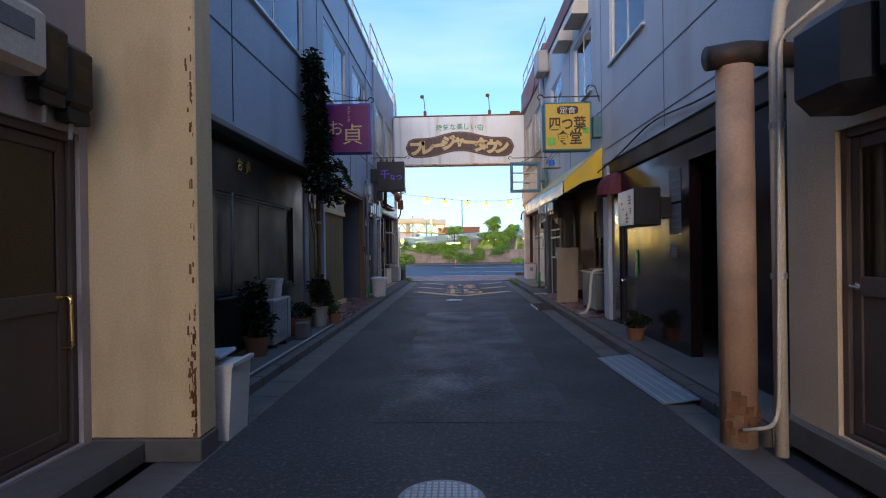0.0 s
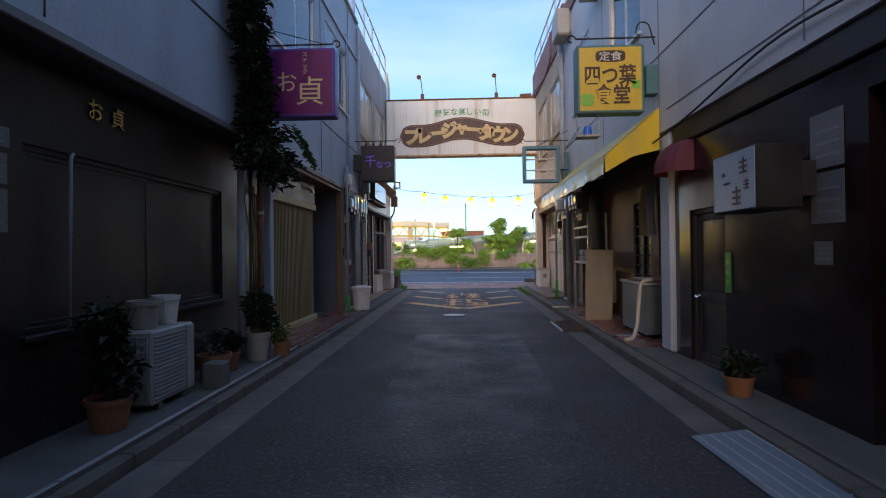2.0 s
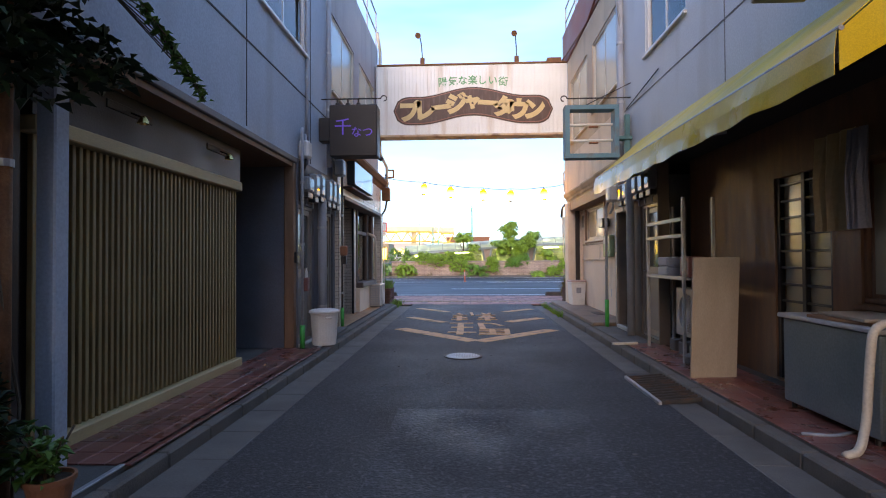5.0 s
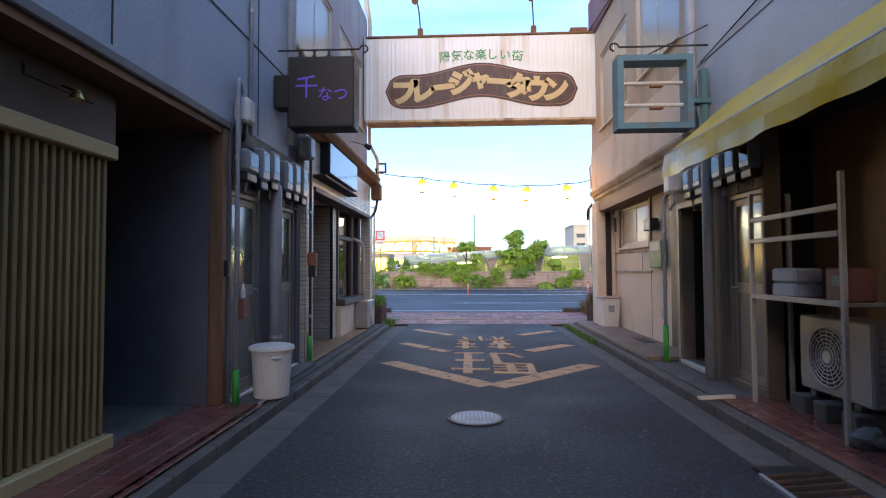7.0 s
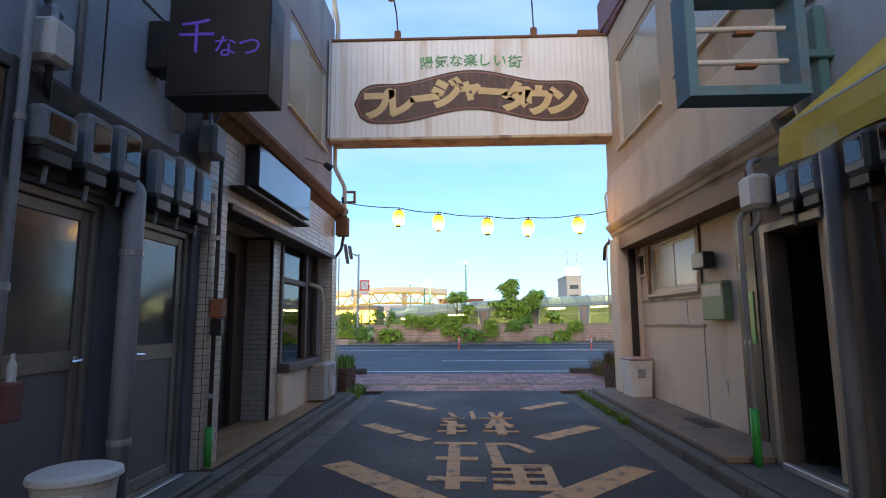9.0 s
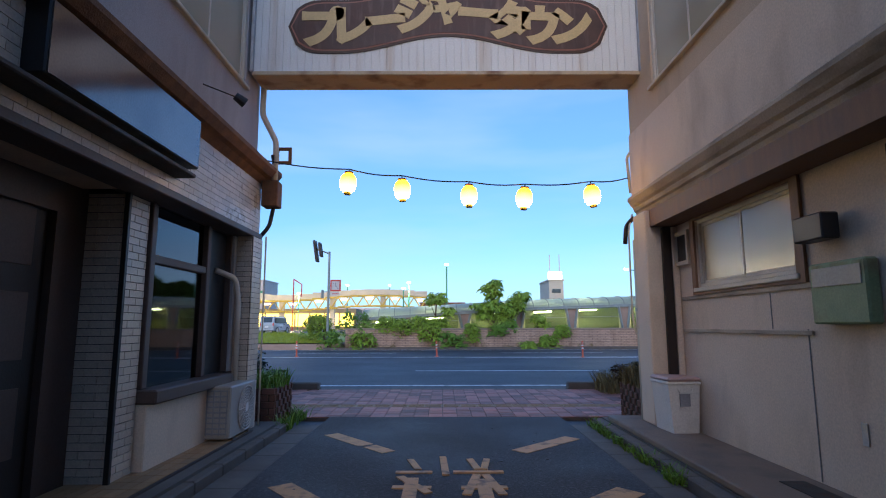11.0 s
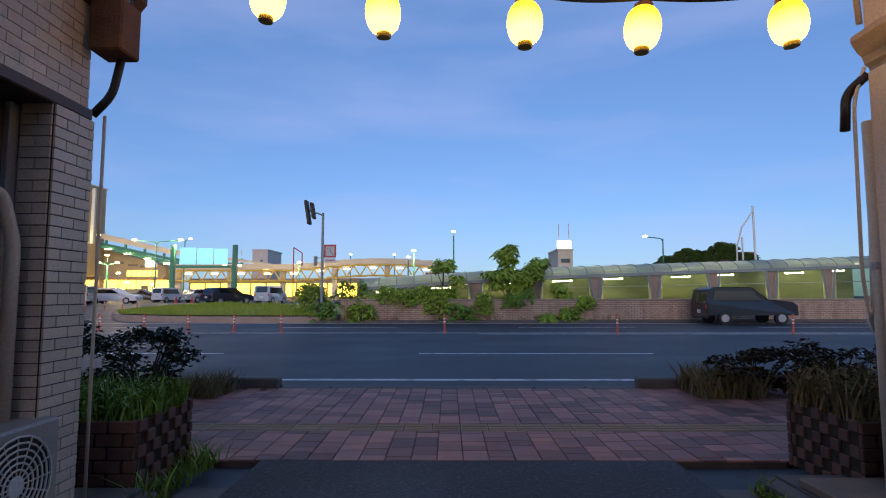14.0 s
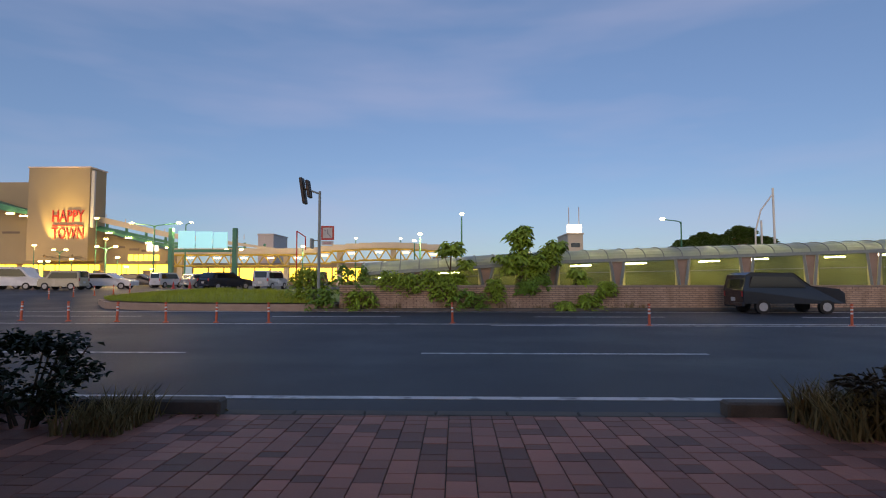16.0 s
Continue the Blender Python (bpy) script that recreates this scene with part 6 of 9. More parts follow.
# bar front notices, lamp sign and pot
for y0, y1, z0, z1, lab in ((6.62, 6.98, 1.95, 2.35, "pale poster on the dark stone wall"), (6.62, 6.98, 1.55, 1.92, "white paper notice on the dark stone wall"), (6.75, 6.95, 1.25, 1.42, "small tilted paper notice on the dark wall")):
    n = thing("paper_notice", lab, "notice", group="notices by the stone bar front", at=(2.676, (y0 + y1) / 2, z0))
    w = (y1 - y0) / 2
    part("sheet", box(B(), -0.003, 0, -w, w, 0, z1 - z0), M["dim_paper"], n)
    for k in range(3):
        zz = (z1 - z0) * (0.2 + 0.22 * k)
        part("print", box(B(), -0.0045, -0.0035, -w * 0.75, w * 0.6, zz, zz + 0.02), M["print_grey"], n)
t = thing("bar_sign", "pale blue box sign with brown brush lettering", "sign", at=(2.17, 7.11, 1.66))
part("box", box(B(), 0.0, 0.33, -0.33, 0.33, 0, 0.47, 0.012), M["black"], t)
part("face", box(B(), -0.008, -0.001, -0.315, 0.315, 0.015, 0.455), surf("pale_blue_panel", (0.24, 0.34, 0.42), (0.30, 0.41, 0.49), 3, (0.3, 0.45), 0.0, stain=((0.15, 0.2, 0.24), 3, 0.4)), t)
part("bracket", box(B(), 0.33, 0.508, -0.2, -0.12, 0.1, 0.36, 0.006), M["iron"], t)
part("bracket", box(B(), 0.33, 0.508, 0.12, 0.2, 0.1, 0.36, 0.006), M["iron"], t)
for u, z, w, h in ((-0.22, 0.28, 0.11, 0.12), (-0.24, 0.16, 0.07, 0.08), (-0.12, 0.05, 0.12, 0.14), (0.10, 0.29, 0.08, 0.03), (0.04, 0.22, 0.10, 0.02)):
    sb2 = B()
    for j in range(3):
        box(sb2, -0.012, -0.009, u, u + w, z + j * h / 3, z + j * h / 3 + h / 8)
    box(sb2, -0.0125, -0.0095, u + w * 0.4, u + w * 0.55, z, z + h)
    part("brush_stroke", sb2, M["ink"], t)
flower_pot(2.44, 7.62, 0.105, 0.13, 0.17, "terracotta", "clay pot with drooping dark plant", "drooping dark foliage", rng, 0.22, 260, "leaf_dark", 0.09)
t = thing("green_sign", "narrow upright green plastic sign on the dark wall", "sign", at=(2.678, 8.26, 0.94))
part("plate", box(B(), -0.012, 0, -0.06, 0.06, 0, 0.40, 0.004), M["green_plastic"], t)
for k in range(3):
    part("print", box(B(), -0.014, -0.0125, -0.03, 0.03, 0.08 + 0.1 * k, 0.13 + 0.1 * k), M["clover"], t)
# domed canopy
t = thing("domed_canopy", "small maroon domed canvas canopy", "awning", at=(2.6, 9.35, 2.27))
dm = B()
rings = []
for i in range(7):
    a = math.pi / 2 * i / 6
    rings.append([(0.08 - 0.32 * math.cos(a) * math.sin(math.pi * k / 10), -0.32 * math.cos(math.pi * k / 10), 0.06 + 0.32 * math.sin(a)) for k in range(11)])
vr = [[dm.verts.new(p) for p in rr] for rr in rings]
for a, c in zip(vr, vr[1:]):
    for k in range(10):
        dm.faces.new((a[k], a[k + 1], c[k + 1], c[k]))
part("canvas", dm, M["maroon_cloth"], t)
dm = B()
lo = [dm.verts.new((x * 1.0, y * 1.0, 0.0)) for x, y, z in rings[0]]
hi = [dm.verts.new((x, y, 0.06)) for x, y, z in rings[0]]
for k in range(10):
    dm.faces.new((lo[k], lo[k + 1], hi[k + 1], hi[k]))
part("valance", dm, M["maroon_cloth"], t)
lm = thing("canopy_lamp", "small glowing warm lamp under the canopy", "lamp", at=(2.62, 9.3, 2.40))
part("bulb", lathe(B(), [(0.001, -0.05), (0.03, -0.04), (0.04, 0.0), (0.02, 0.04), (0.015, 0.07)], 0, 0, 12), SMALL_LAMP, lm)
part("holder", tube(B(), [(0, 0, 0.06), (0, 0, 0.2)], 0.012), M["iron"], lm)

# yellow awning over the eatery
t = thing("yellow_awning", "faded yellow canvas awning on a folding frame", "awning", at=(1.9, 12.6, 2.35))
cv = B()
N = 26
top, bot = [], []
for k in range(N + 1):
    y = -2.75 + 5.5 * k / N
    sag = 0.012 * math.sin(k * 1.9) + 0.01 * math.sin(k * 0.7)
    top.append((cv.verts.new((0.695, y, 0.84)), cv.verts.new((0.35, y, 0.545 + sag)), cv.verts.new((0, y, 0.245))))
for a, c in zip(top, top[1:]):
    for i in range(2):
        cv.faces.new((a[i], a[i + 1], c[i + 1], c[i]))
so = part("canvas", cv, M["awning_y"], t)
sol = so.modifiers.new("thickness", "SOLIDIFY")
sol.thickness = 0.006
cv = B()
prev = None
for k in range(2 * N + 1):
    y = -2.75 + 5.5 * k / (2 * N)
    wob = 0.010 * math.sin(k * 0.55) + 0.005 * math.sin(k * 1.3)
    cur = (cv.verts.new((-0.004, y, 0.24)), cv.verts.new((-0.02 + wob * 0.5, y, 0.12)), cv.verts.new((-0.02 + wob, y, 0.008 * math.sin(k))))
    if prev:
        for i in range(2):
            cv.faces.new((prev[i], prev[i + 1], cur[i + 1], cur[i]))
    prev = cur
so = part("valance", cv, M["awning_edge"], t, "pale yellow hanging valance")
sol = so.modifiers.new("thickness", "SOLIDIFY")
sol.thickness = 0.004
part("front_bar", tube(B(), [(0.01, -2.76, 0.25), (0.01, 2.76, 0.25)], 0.016), M["steel"], t)
for y in (-2.7, 0.0, 2.7):
    part("arm", tube(B(), bend([(0.7, y, 0.32), (0.35, y + 0.25, 0.30), (0.02, y, 0.24)], 0.03), 0.014), M["steel"], t)
for y in (-2.756, 2.75):
    sd = B()
    prism(sd, [(0.69, 0.30), (0.69, 0.83), (0.0, 0.235), (0.0, 0.02), (0.35, 0.22)], "y", y, y + 0.005)
    part("side_flap", sd, M["awning_y"], t)

# yellow sign with lamp tray
s3 = hanging_sign("yellow_eatery_sign", "mustard yellow box sign with dark brown lettering", 1.56, 2.42, 9.87, 3.14, 4.02, 0.22, "yellow_sign", "teal_box")
word("lettering", "四つ葉", 0.27, facing(0.0, -0.008, 0.49), M["ink"], s3, 0.66, bold=0.006)
word("lettering", "食堂", 0.27, facing(0.02, -0.008, 0.24), M["ink"], s3, 0.45, bold=0.006)
ov = B()
prism(ov, [(0.0 + 0.19 * math.copysign(abs(math.cos(a)) ** 0.5, math.cos(a)), 0.73 + 0.075 * math.copysign(abs(math.sin(a)) ** 0.5, math.sin(a))) for a in (2 * math.pi * k / 32 for k in range(32))], "y", -0.0095, -0.0065)
part("oval", ov, M["ink"], s3, "dark oval behind the small lettering")
word("small_lettering", "定食", 0.13, facing(0.0, -0.0125, 0.73), M["offwhite"], s3, 0.29)
for cx, cz, r in ((-0.30, 0.17, 0.052), (0.32, 0.36, 0.036)):
    cl = B()
    for k in range(4):
        a = math.pi / 4 + k * math.pi / 2
        prism(cl, [(cx + r * math.cos(a) + r * 0.85 * math.cos(q), cz + r * math.sin(a) + r * 0.85 * math.sin(q)) for q in (2 * math.pi * j / 14 for j in range(14))], "y", -0.0095 - 0.0005 * k, -0.0065)
    box(cl, cx - 0.006, cx + 0.006, -0.0095, -0.0065, cz - 2 * r, cz - r)
    part("clover", cl, M["clover"], s3, "green clover mark")
scroll_arm(s3, 0.62, -0.42, 1.0, 0.1)
part("stay", tube(B(), bend([(0.6, 0.1, 0.9), (0.52, 0.1, 1.2), (0.38, 0.1, 1.2), (0.36, 0.1, 1.05)], 0.08), 0.01), M["iron"], s3)
part("bracket_box", box(B(), 0.46, 0.66, 0.02, 0.2, 0.24, 0.62, 0.01), M["teal_box"], s3)
tr = thing("lamp_tray", "small tray with a blue lamp under the sign", "lamp", at=(1.71, 9.97, 2.84))
part("tray", box(B(), -0.15, 0.15, -0.1, 0.1, 0, 0.03, 0.006), M["white_metal"], tr)
for x in (-0.14, 0.14):
    part("rod", tube(B(), [(x, 0, 0.03), (x, 0, 0.30)], 0.008), M["steel"], tr)
part("lamp", lathe(B(), [(0.055, 0.03), (0.055, 0.11), (0.045, 0.15), (0.001, 0.165)], 0.0, 0, 16), M["blue_plastic"], tr, "blue plastic lamp")
pipe("cable", "sagging black cable along the pale wall", [(2.55, 4.1, 3.0), (2.56, 5.6, 2.92), (2.56, 7.2, 3.06), (2.55, 9.0, 2.82), (2.5, 10.0, 2.72)], 0.012, "black", category="cable", rounding=0.5)
pipe("cable", "thin cable hanging across the pale wall", [(2.58, 14.5, 4.0), (2.57, 16.0, 3.85)], 0.008, "black", category="cable")

# empty teal sign frame
t = thing("empty_sign_frame", "empty teal-blue sign frame with bare tubes", "sign", at=(1.52, 15.74, 3.0))
fb = holed(B(), "y", 0, 0.24, 0, 0.86, 0, 0.86, [(0.07, 0.79, 0.07, 0.79)])
part("frame_box", fb, M["teal_frame"], t)
for z in (0.30, 0.56):
    part("tube", tube(B(), [(0.08, 0.12, z), (0.78, 0.12, z)], 0.022, 10), M["white_plastic"], t, "bare white fluorescent tube")
    part("holder", box(B(), 0.4, 0.55, 0.09, 0.15, z - 0.05, z - 0.023, 0.006), M["terracotta"], t)
part("stay", tube(B(), [(0.3, 0.12, 0.86), (1.1, 0.12, 1.25)], 0.008), M["iron"], t)
scroll_arm(t, 1.12, 0.05, 1.0, 0.12)
part("bracket", box(B(), 0.863, 1.12, 0.05, 0.2, 0.3, 0.36, 0.008), M["teal_box"], t)
part("bracket_post", box(B(), 0.98, 1.06, 0.08, 0.18, 0.02, 0.72, 0.01), M["teal_box"], t)
pipe("downpipe", "thick grey downpipe on the pale wall", [(2.52, 16.15, 6.9), (2.52, 16.15, 3.25), (2.62, 16.2, 3.0), (2.60, 15.97, 2.75), (2.60, 15.97, 0.11)], 0.06, "pipe_grey", (6.0, 5.0, 4.0), seg=14)
pipe("downpipe", "brown-red thin pipe at the maroon parapet", [(2.5, 17.6, 7.3), (2.5, 17.6, 6.6), (2.52, 18.6, 6.45), (2.52, 21.8, 6.75)], 0.025, "maroon")

# eatery clutter
t = thing("plywood_board", "bare plywood board leaning at the eatery", "board", at=(2.5, 12.78, 0.105))
part("board", box(B(), -0.24, 0.26, -0.012, 0.012, 0, 1.28, 0.003, pose(0, 0, 0, 4, 0, 6)), M["plywood"], t)
t = thing("steel_rack", "tall white steel rack with odds and ends", "shelf", at=(2.5, 14.15, 0.105))
for y in (-0.6, 0.68):
    for x in (0.0, 0.35):
        part("post", box(B(), x, x + 0.035, y - 0.02, y + 0.02, 0, 2.0, 0.004), M["white_metal"], t)
for z in (1.0, 1.52, 1.72):
    part("rail", box(B(), -0.004, 0.035, -0.58, 0.66, z, z + 0.045, 0.004), M["white_metal"], t)
part("shelf_board", box(B(), 0.037, 0.345, -0.58, 0.66, 1.0, 1.03, 0.004), M["white_metal"], t)
t = thing("storage_box", "bluish plastic box on the rack", "box", at=(2.68, 14.4, 1.135))
for k in range(2):
    part("box", box(B(), -0.12, 0.12, -0.18, 0.18, 0.13 * k, 0.13 * k + 0.125, 0.02), M["paint_blue"], t)
t = thing("red_box", "small red box on the rack", "box", at=(2.7, 13.75, 1.135))
part("box", box(B(), -0.1, 0.1, -0.14, 0.14, 0, 0.26, 0.015), M["maroon"], t)
part("label_panel", box(B(), -0.104, -0.1, -0.08, 0.06, 0.12, 0.2), M["dim_paper"], t)
ac_unit(2.82, -1, 13.72, 14.62, 0.27, 0.70, 0.28, "grey dusty outdoor air-conditioner behind the rack")
for y in (13.85, 14.2, 14.5):
    k = thing("concrete_block", "concrete block supporting the air-conditioner", "block", at=(2.84, y, 0.105))
    part("block", box(B(), -0.12, 0.12, -0.09, 0.09, 0, 0.163, 0.012), M["concrete"], k)
t = thing("plastic_bag", "crumpled white plastic bag on the floor", "bag", at=(2.62, 13.5, 0.105))
bg2 = B()
bmesh.ops.create_icosphere(bg2, subdivisions=3, radius=0.11)
for v2 in bg2.verts:
    v2.co *= 1 + 0.35 * noise.noise(v2.co * 14)
    v2.co.z = max(v2.co.z * 0.8 + 0.07, 0)
part("bag", bg2, M["dim_paper"], t)
t = thing("steel_counter", "stainless steel kitchen counter cabinet", "counter", at=(2.85, 11.2, 0.105))
part("body", box(B(), -0.22, 0.28, -0.6, 0.5, 0.06, 0.76, 0.01), surf("brushed_counter_steel", (0.20, 0.24, 0.24), (0.27, 0.31, 0.31), 2, (0.3, 0.5), 0.05, 60, metal=0.6), t)
part("top", box(B(), -0.25, 0.28, -0.64, 0.54, 0.763, 0.80, 0.008), M["alu"], t)
for y in (-0.52, 0.42):
    for x in (-0.18, 0.22):
        part("foot", tube(B(), [(x, y, 0), (x, y, 0.06)], 0.02), M["black"], t)
t = thing("wooden_tray", "stack of wooden boards on the counter", "tray", at=(2.85, 11.0, 0.905))
part("board", box(B(), -0.22, 0.2, -0.35, 0.35, 0, 0.025, 0.005, pose(0, 0, 0, 0, 0, 5)), M["wood_brown"], t)
part("board", box(B(), -0.2, 0.2, -0.3, 0.3, 0.026, 0.05, 0.005, pose(0, 0, 0, 0, 0, -6)), M["plywood"], t)
pipe("rubber_hose", "cream rubber hose hanging over the counter edge", [(2.75, 10.62, 0.95), (2.55, 10.55, 0.93), (2.52, 10.55, 0.6), (2.50, 10.55, 0.3), (2.42, 10.5, 0.13), (2.30, 10.45, 0.125)], 0.028, "pipe_cream", category="hose", rounding=0.12)
pipe("floor_hose", "pale hose lying on the red floor", [(2.30, 10.9, 0.12), (2.5, 10.85, 0.12), (2.7, 10.95, 0.12)], 0.014, "pipe_grey", category="hose")
for y, x, w, h, mt, lab in ((11.6, 3.02, 0.26, 0.82, "wood_pale", "hanging ochre cloth at the eatery"), (11.22, 2.95, 0.10, 0.78, "print_grey", "dark folded parasol by the eatery wall")):
    t = thing("hanging_cloth", lab, "cloth", at=(x, y, 1.6))
    hb2 = B()
    prev = None
    for k in range(13):
        yy = -w + 2 * w * k / 12
        off = 0.02 * math.sin(k * 1.6)
        cur = (hb2.verts.new((off, yy, h)), hb2.verts.new((off * 1.6 - 0.02, yy * 0.95, h * 0.5)), hb2.verts.new((off * 2.0, yy * 0.9, 0.0)))
        if prev:
            for i in range(2):
                hb2.faces.new((prev[i], prev[i + 1], cur[i + 1], cur[i]))
        prev = cur
    so = part("cloth", hb2, M[mt], t)
    so.modifiers.new("thickness", "SOLIDIFY").thickness = 0.008
ft = B()
for i in range(5):
    for j in range(34):
        box(ft, 2.25 + 0.15 * i, 2.25 + 0.15 * i + 0.146, 9.97 + 0.15 * j, 9.97 + 0.15 * j + 0.146, 0.1052, 0.115, 0.002)
tagged(part("eatery_paving", ft, M["redfloor"]), "red-brown floor tiles before the eatery", "paving", "", "stuff")
# meters and conduits by the east doors
for k, (y, z) in enumerate(((15.05, 2.36), (15.36, 2.36), (15.68, 2.36), (16.2, 2.34), (16.52, 2.34))):
    meter(2.70, -1, y, z, w=0.24, h=0.32)
g = thing("gas_meter", "pale gas meter with pipes at the corner", "meter", at=(2.68, 16.95, 2.40))
part("housing", box(B(), -0.2, 0, -0.13, 0.13, 0, 0.32, 0.04), M["white_plastic"], g)
part("cap", tube(B(), bend([(-0.1, 0.06, 0.32), (-0.1, 0.06, 0.46), (0.0, 0.1, 0.5)]), 0.03), M["pipe_grey"], g)
part("neck", tube(B(), bend([(-0.1, -0.04, 0.0), (-0.1, -0.04, -0.1), (-0.12, 0.1, -0.2)]), 0.022), M["pipe_grey"], g)
pipe("downpipe", "grey conduit with green sleeve at the east step", [(2.58, 16.95, 2.5), (2.50, 17.12, 2.35), (2.50, 17.12, 0.106)], 0.026, "pipe_grey", (1.9, 1.2), 0.5)
t = thing("green_tag", "green plastic strip tied on the conduit", "tag", at=(2.965, 17.9, 1.15))
part("strip", box(B(), -0.01, 0.01, -0.05, 0.05, 0, 0.55, 0.004), M["green_plastic"], t)
# fittings on the pinkish wall
t = thing("letter_box", "weathered pale green metal letter box", "letter box", at=(2.975, 18.62, 1.40))
part("body", box(B(), -0.1, 0, -0.29, 0.29, 0, 0.46, 0.015), surf("pale_green_enamel", (0.20, 0.29, 0.15), (0.30, 0.37, 0.21), 4, (0.5, 0.75), 0.1, 60, stain=(RUST, 5, 0.6)), t)
part("flap", box(B(), -0.108, -0.101, -0.25, 0.25, 0.28, 0.42, 0.004), M["white_metal"], t)
t = thing("wall_lamp", "black box lamp on the pinkish wall", "lamp", at=(2.975, 18.80, 2.03))
part("case", box(B(), -0.18, -0.04, -0.2, 0.14, 0, 0.2, 0.012), M["black"], t)
part("plate", box(B(), -0.04, 0, -0.1, 0.2, 0.03, 0.16, 0.006), M["black"], t)
t = thing("wall_vent", "small square framed wall vent", "vent", at=(2.978, 21.3, 2.12))
part("surround", holed(B(), "x", -0.04, 0, -0.18, 0.18, 0, 0.42, [(-0.14, 0.14, 0.05, 0.37)]), M["pipe_cream"], t)
part("void", box(B(), -0.012, -0.003, -0.14, 0.14, 0.05, 0.37), M["black"], t, "dark opening")
t = thing("socket_plate", "small metal plate low on the wall", "plate", at=(2.976, 18.62, 0.55))
part("plate", box(B(), -0.006, 0, -0.03, 0.03, 0, 0.16, 0.002), M["steel"], t)
t = thing("floor_drain", "dark iron drain cover on the platform", "drain", at=(2.75, 18.85, 0.17))
part("cover", box(B(), -0.1, 0.1, -0.3, 0.3, 0.0005, 0.008, 0.002), M["iron"], t)
t = thing("rubbish_bin", "off-white plastic bin with pinkish lid by the wall", "bin", at=(2.765, 21.28, 0.17))
t.rotation_euler = (0, 0, radians(4))
prism(b2 := B(), [(-0.15, 0.0), (0.15, 0.0), (0.19, 0.56), (-0.19, 0.56)], "y", -0.21, 0.21)
part("body", b2, M["white_plastic"], t)
part("rim", box(B(), -0.20, 0.20, -0.23, 0.23, 0.54, 0.575, 0.01), M["white_plastic"], t)
part("lid", box(B(), -0.20, 0.20, -0.235, 0.235, 0.578, 0.625, 0.02), surf("pinkish_plastic", (0.42, 0.28, 0.25), (0.48, 0.33, 0.30), 4, (0.4, 0.6), 0.05), t, "pinkish plastic lid")
part("sticker", box(B(), -0.06, 0.06, -0.2245, -0.21, 0.30, 0.44, 0), M["print_grey"], t, "torn grey sticker")
part("handle", tube(B(), bend([(-0.08, -0.225, 0.50), (-0.08, -0.25, 0.46), (0.08, -0.25, 0.46), (0.08, -0.225, 0.50)], 0.03), 0.008), M["white_plastic"], t)
pipe("downpipe", "white pipe at the corner post", [(2.66, 22.02, 2.55), (2.66, 22.02, 0.11)], 0.05, "pipe_cream", (1.6,), seg=12)
pipe("cable", "looping grey cable at the corner", [(2.60, 21.96, 2.9), (2.56, 22.02, 2.7), (2.57, 22.06, 1.5), (2.62, 22.06, 1.2), (2.63, 22.04, 1.9)], 0.012, "pipe_cream", category="cable", rounding=0.15)
pipe("hose", "reddish black hose at the cornice corner", [(2.62, 21.96, 2.85), (2.54, 22.06, 2.75), (2.52, 22.06, 2.5)], 0.03, "darkwall", category="hose")
pipe("conduit", "cream conduit above the cornice corner", [(2.60, 21.98, 3.2), (2.57, 21.98, 3.7), (2.59, 21.9, 3.75)], 0.02, "pipe_cream")
pipe("spout", "short rusty spout on the corner post", [(2.66, 22.04, 1.05), (2.72, 22.0, 0.98), (2.78, 21.9, 0.94)], 0.02, "pipe_cream")
t = thing("round_sign_board", "pale round board fixed on the street side", "sign", at=(2.95, 22.3, 1.25))
part("disc", tube(B(), [(0, 0.0, 0), (0, 0.02, 0)], 0.17, 28), M["white_plastic"], t)
part("bracket", tube(B(), [(0, -0.36, 0), (0, 0.0, 0)], 0.012), M["steel"], t)
# weeds along the east kerb
wd = B()
for _ in range(34):
    y = rng.uniform(19.6, 22.5)
    blades(wd, 2.02, 2.16, y, y + 0.12, 0.0, 14, rng.uniform(0.05, 0.16), rng, 0.8)
    leaves(wd, (2.08, y, 0.05), (0.08, 0.1, 0.04), 10, 0.045, rng)
for _ in range(16):
    y = rng.uniform(22.0, 23.2)
    blades(wd, -2.28, -2.05, y, y + 0.15, 0.0, 14, rng.uniform(0.08, 0.28), rng, 0.8)
tagged(part("kerb_weeds", wd, M["leaf_light"]), "small green weeds growing along the kerbs", "weeds", "", "stuff")
# window hoods and roof fittings
for y, z in ((11.2, 6.0), (12.6, 6.0)):
    t = thing("window_hood", "curved cream sheet hood above the window", "hood", group="window hoods", at=(2.6, y, z))
    hd = B()
    prism(hd, [(0.0, 0.0), (0.0, 0.42), (-0.12, 0.40), (-0.24, 0.30), (-0.32, 0.12), (-0.33, 0.0)], "y", -0.42, 0.42)
    part("hood", hd, M["pipe_cream"], t)
t = thing("roof_tank", "white box unit hung below the parapet", "box", at=(2.42, 15.6, 6.3))
part("case", box(B(), -0.16, 0.16, -0.35, 0.35, 0, 0.62, 0.04), M["white_metal"], t)
part("mount", box(B(), 0.16, 0.2, -0.3, 0.3, 0.1, 0.5), M["steel"], t)
pipe("cable", "grey cable hanging from the roof unit", [(2.4, 15.7, 6.3), (2.35, 15.9, 5.9), (2.5, 16.1, 5.4), (2.5, 16.15, 4.9)], 0.016, "pipe_grey", category="cable", rounding=0.2)


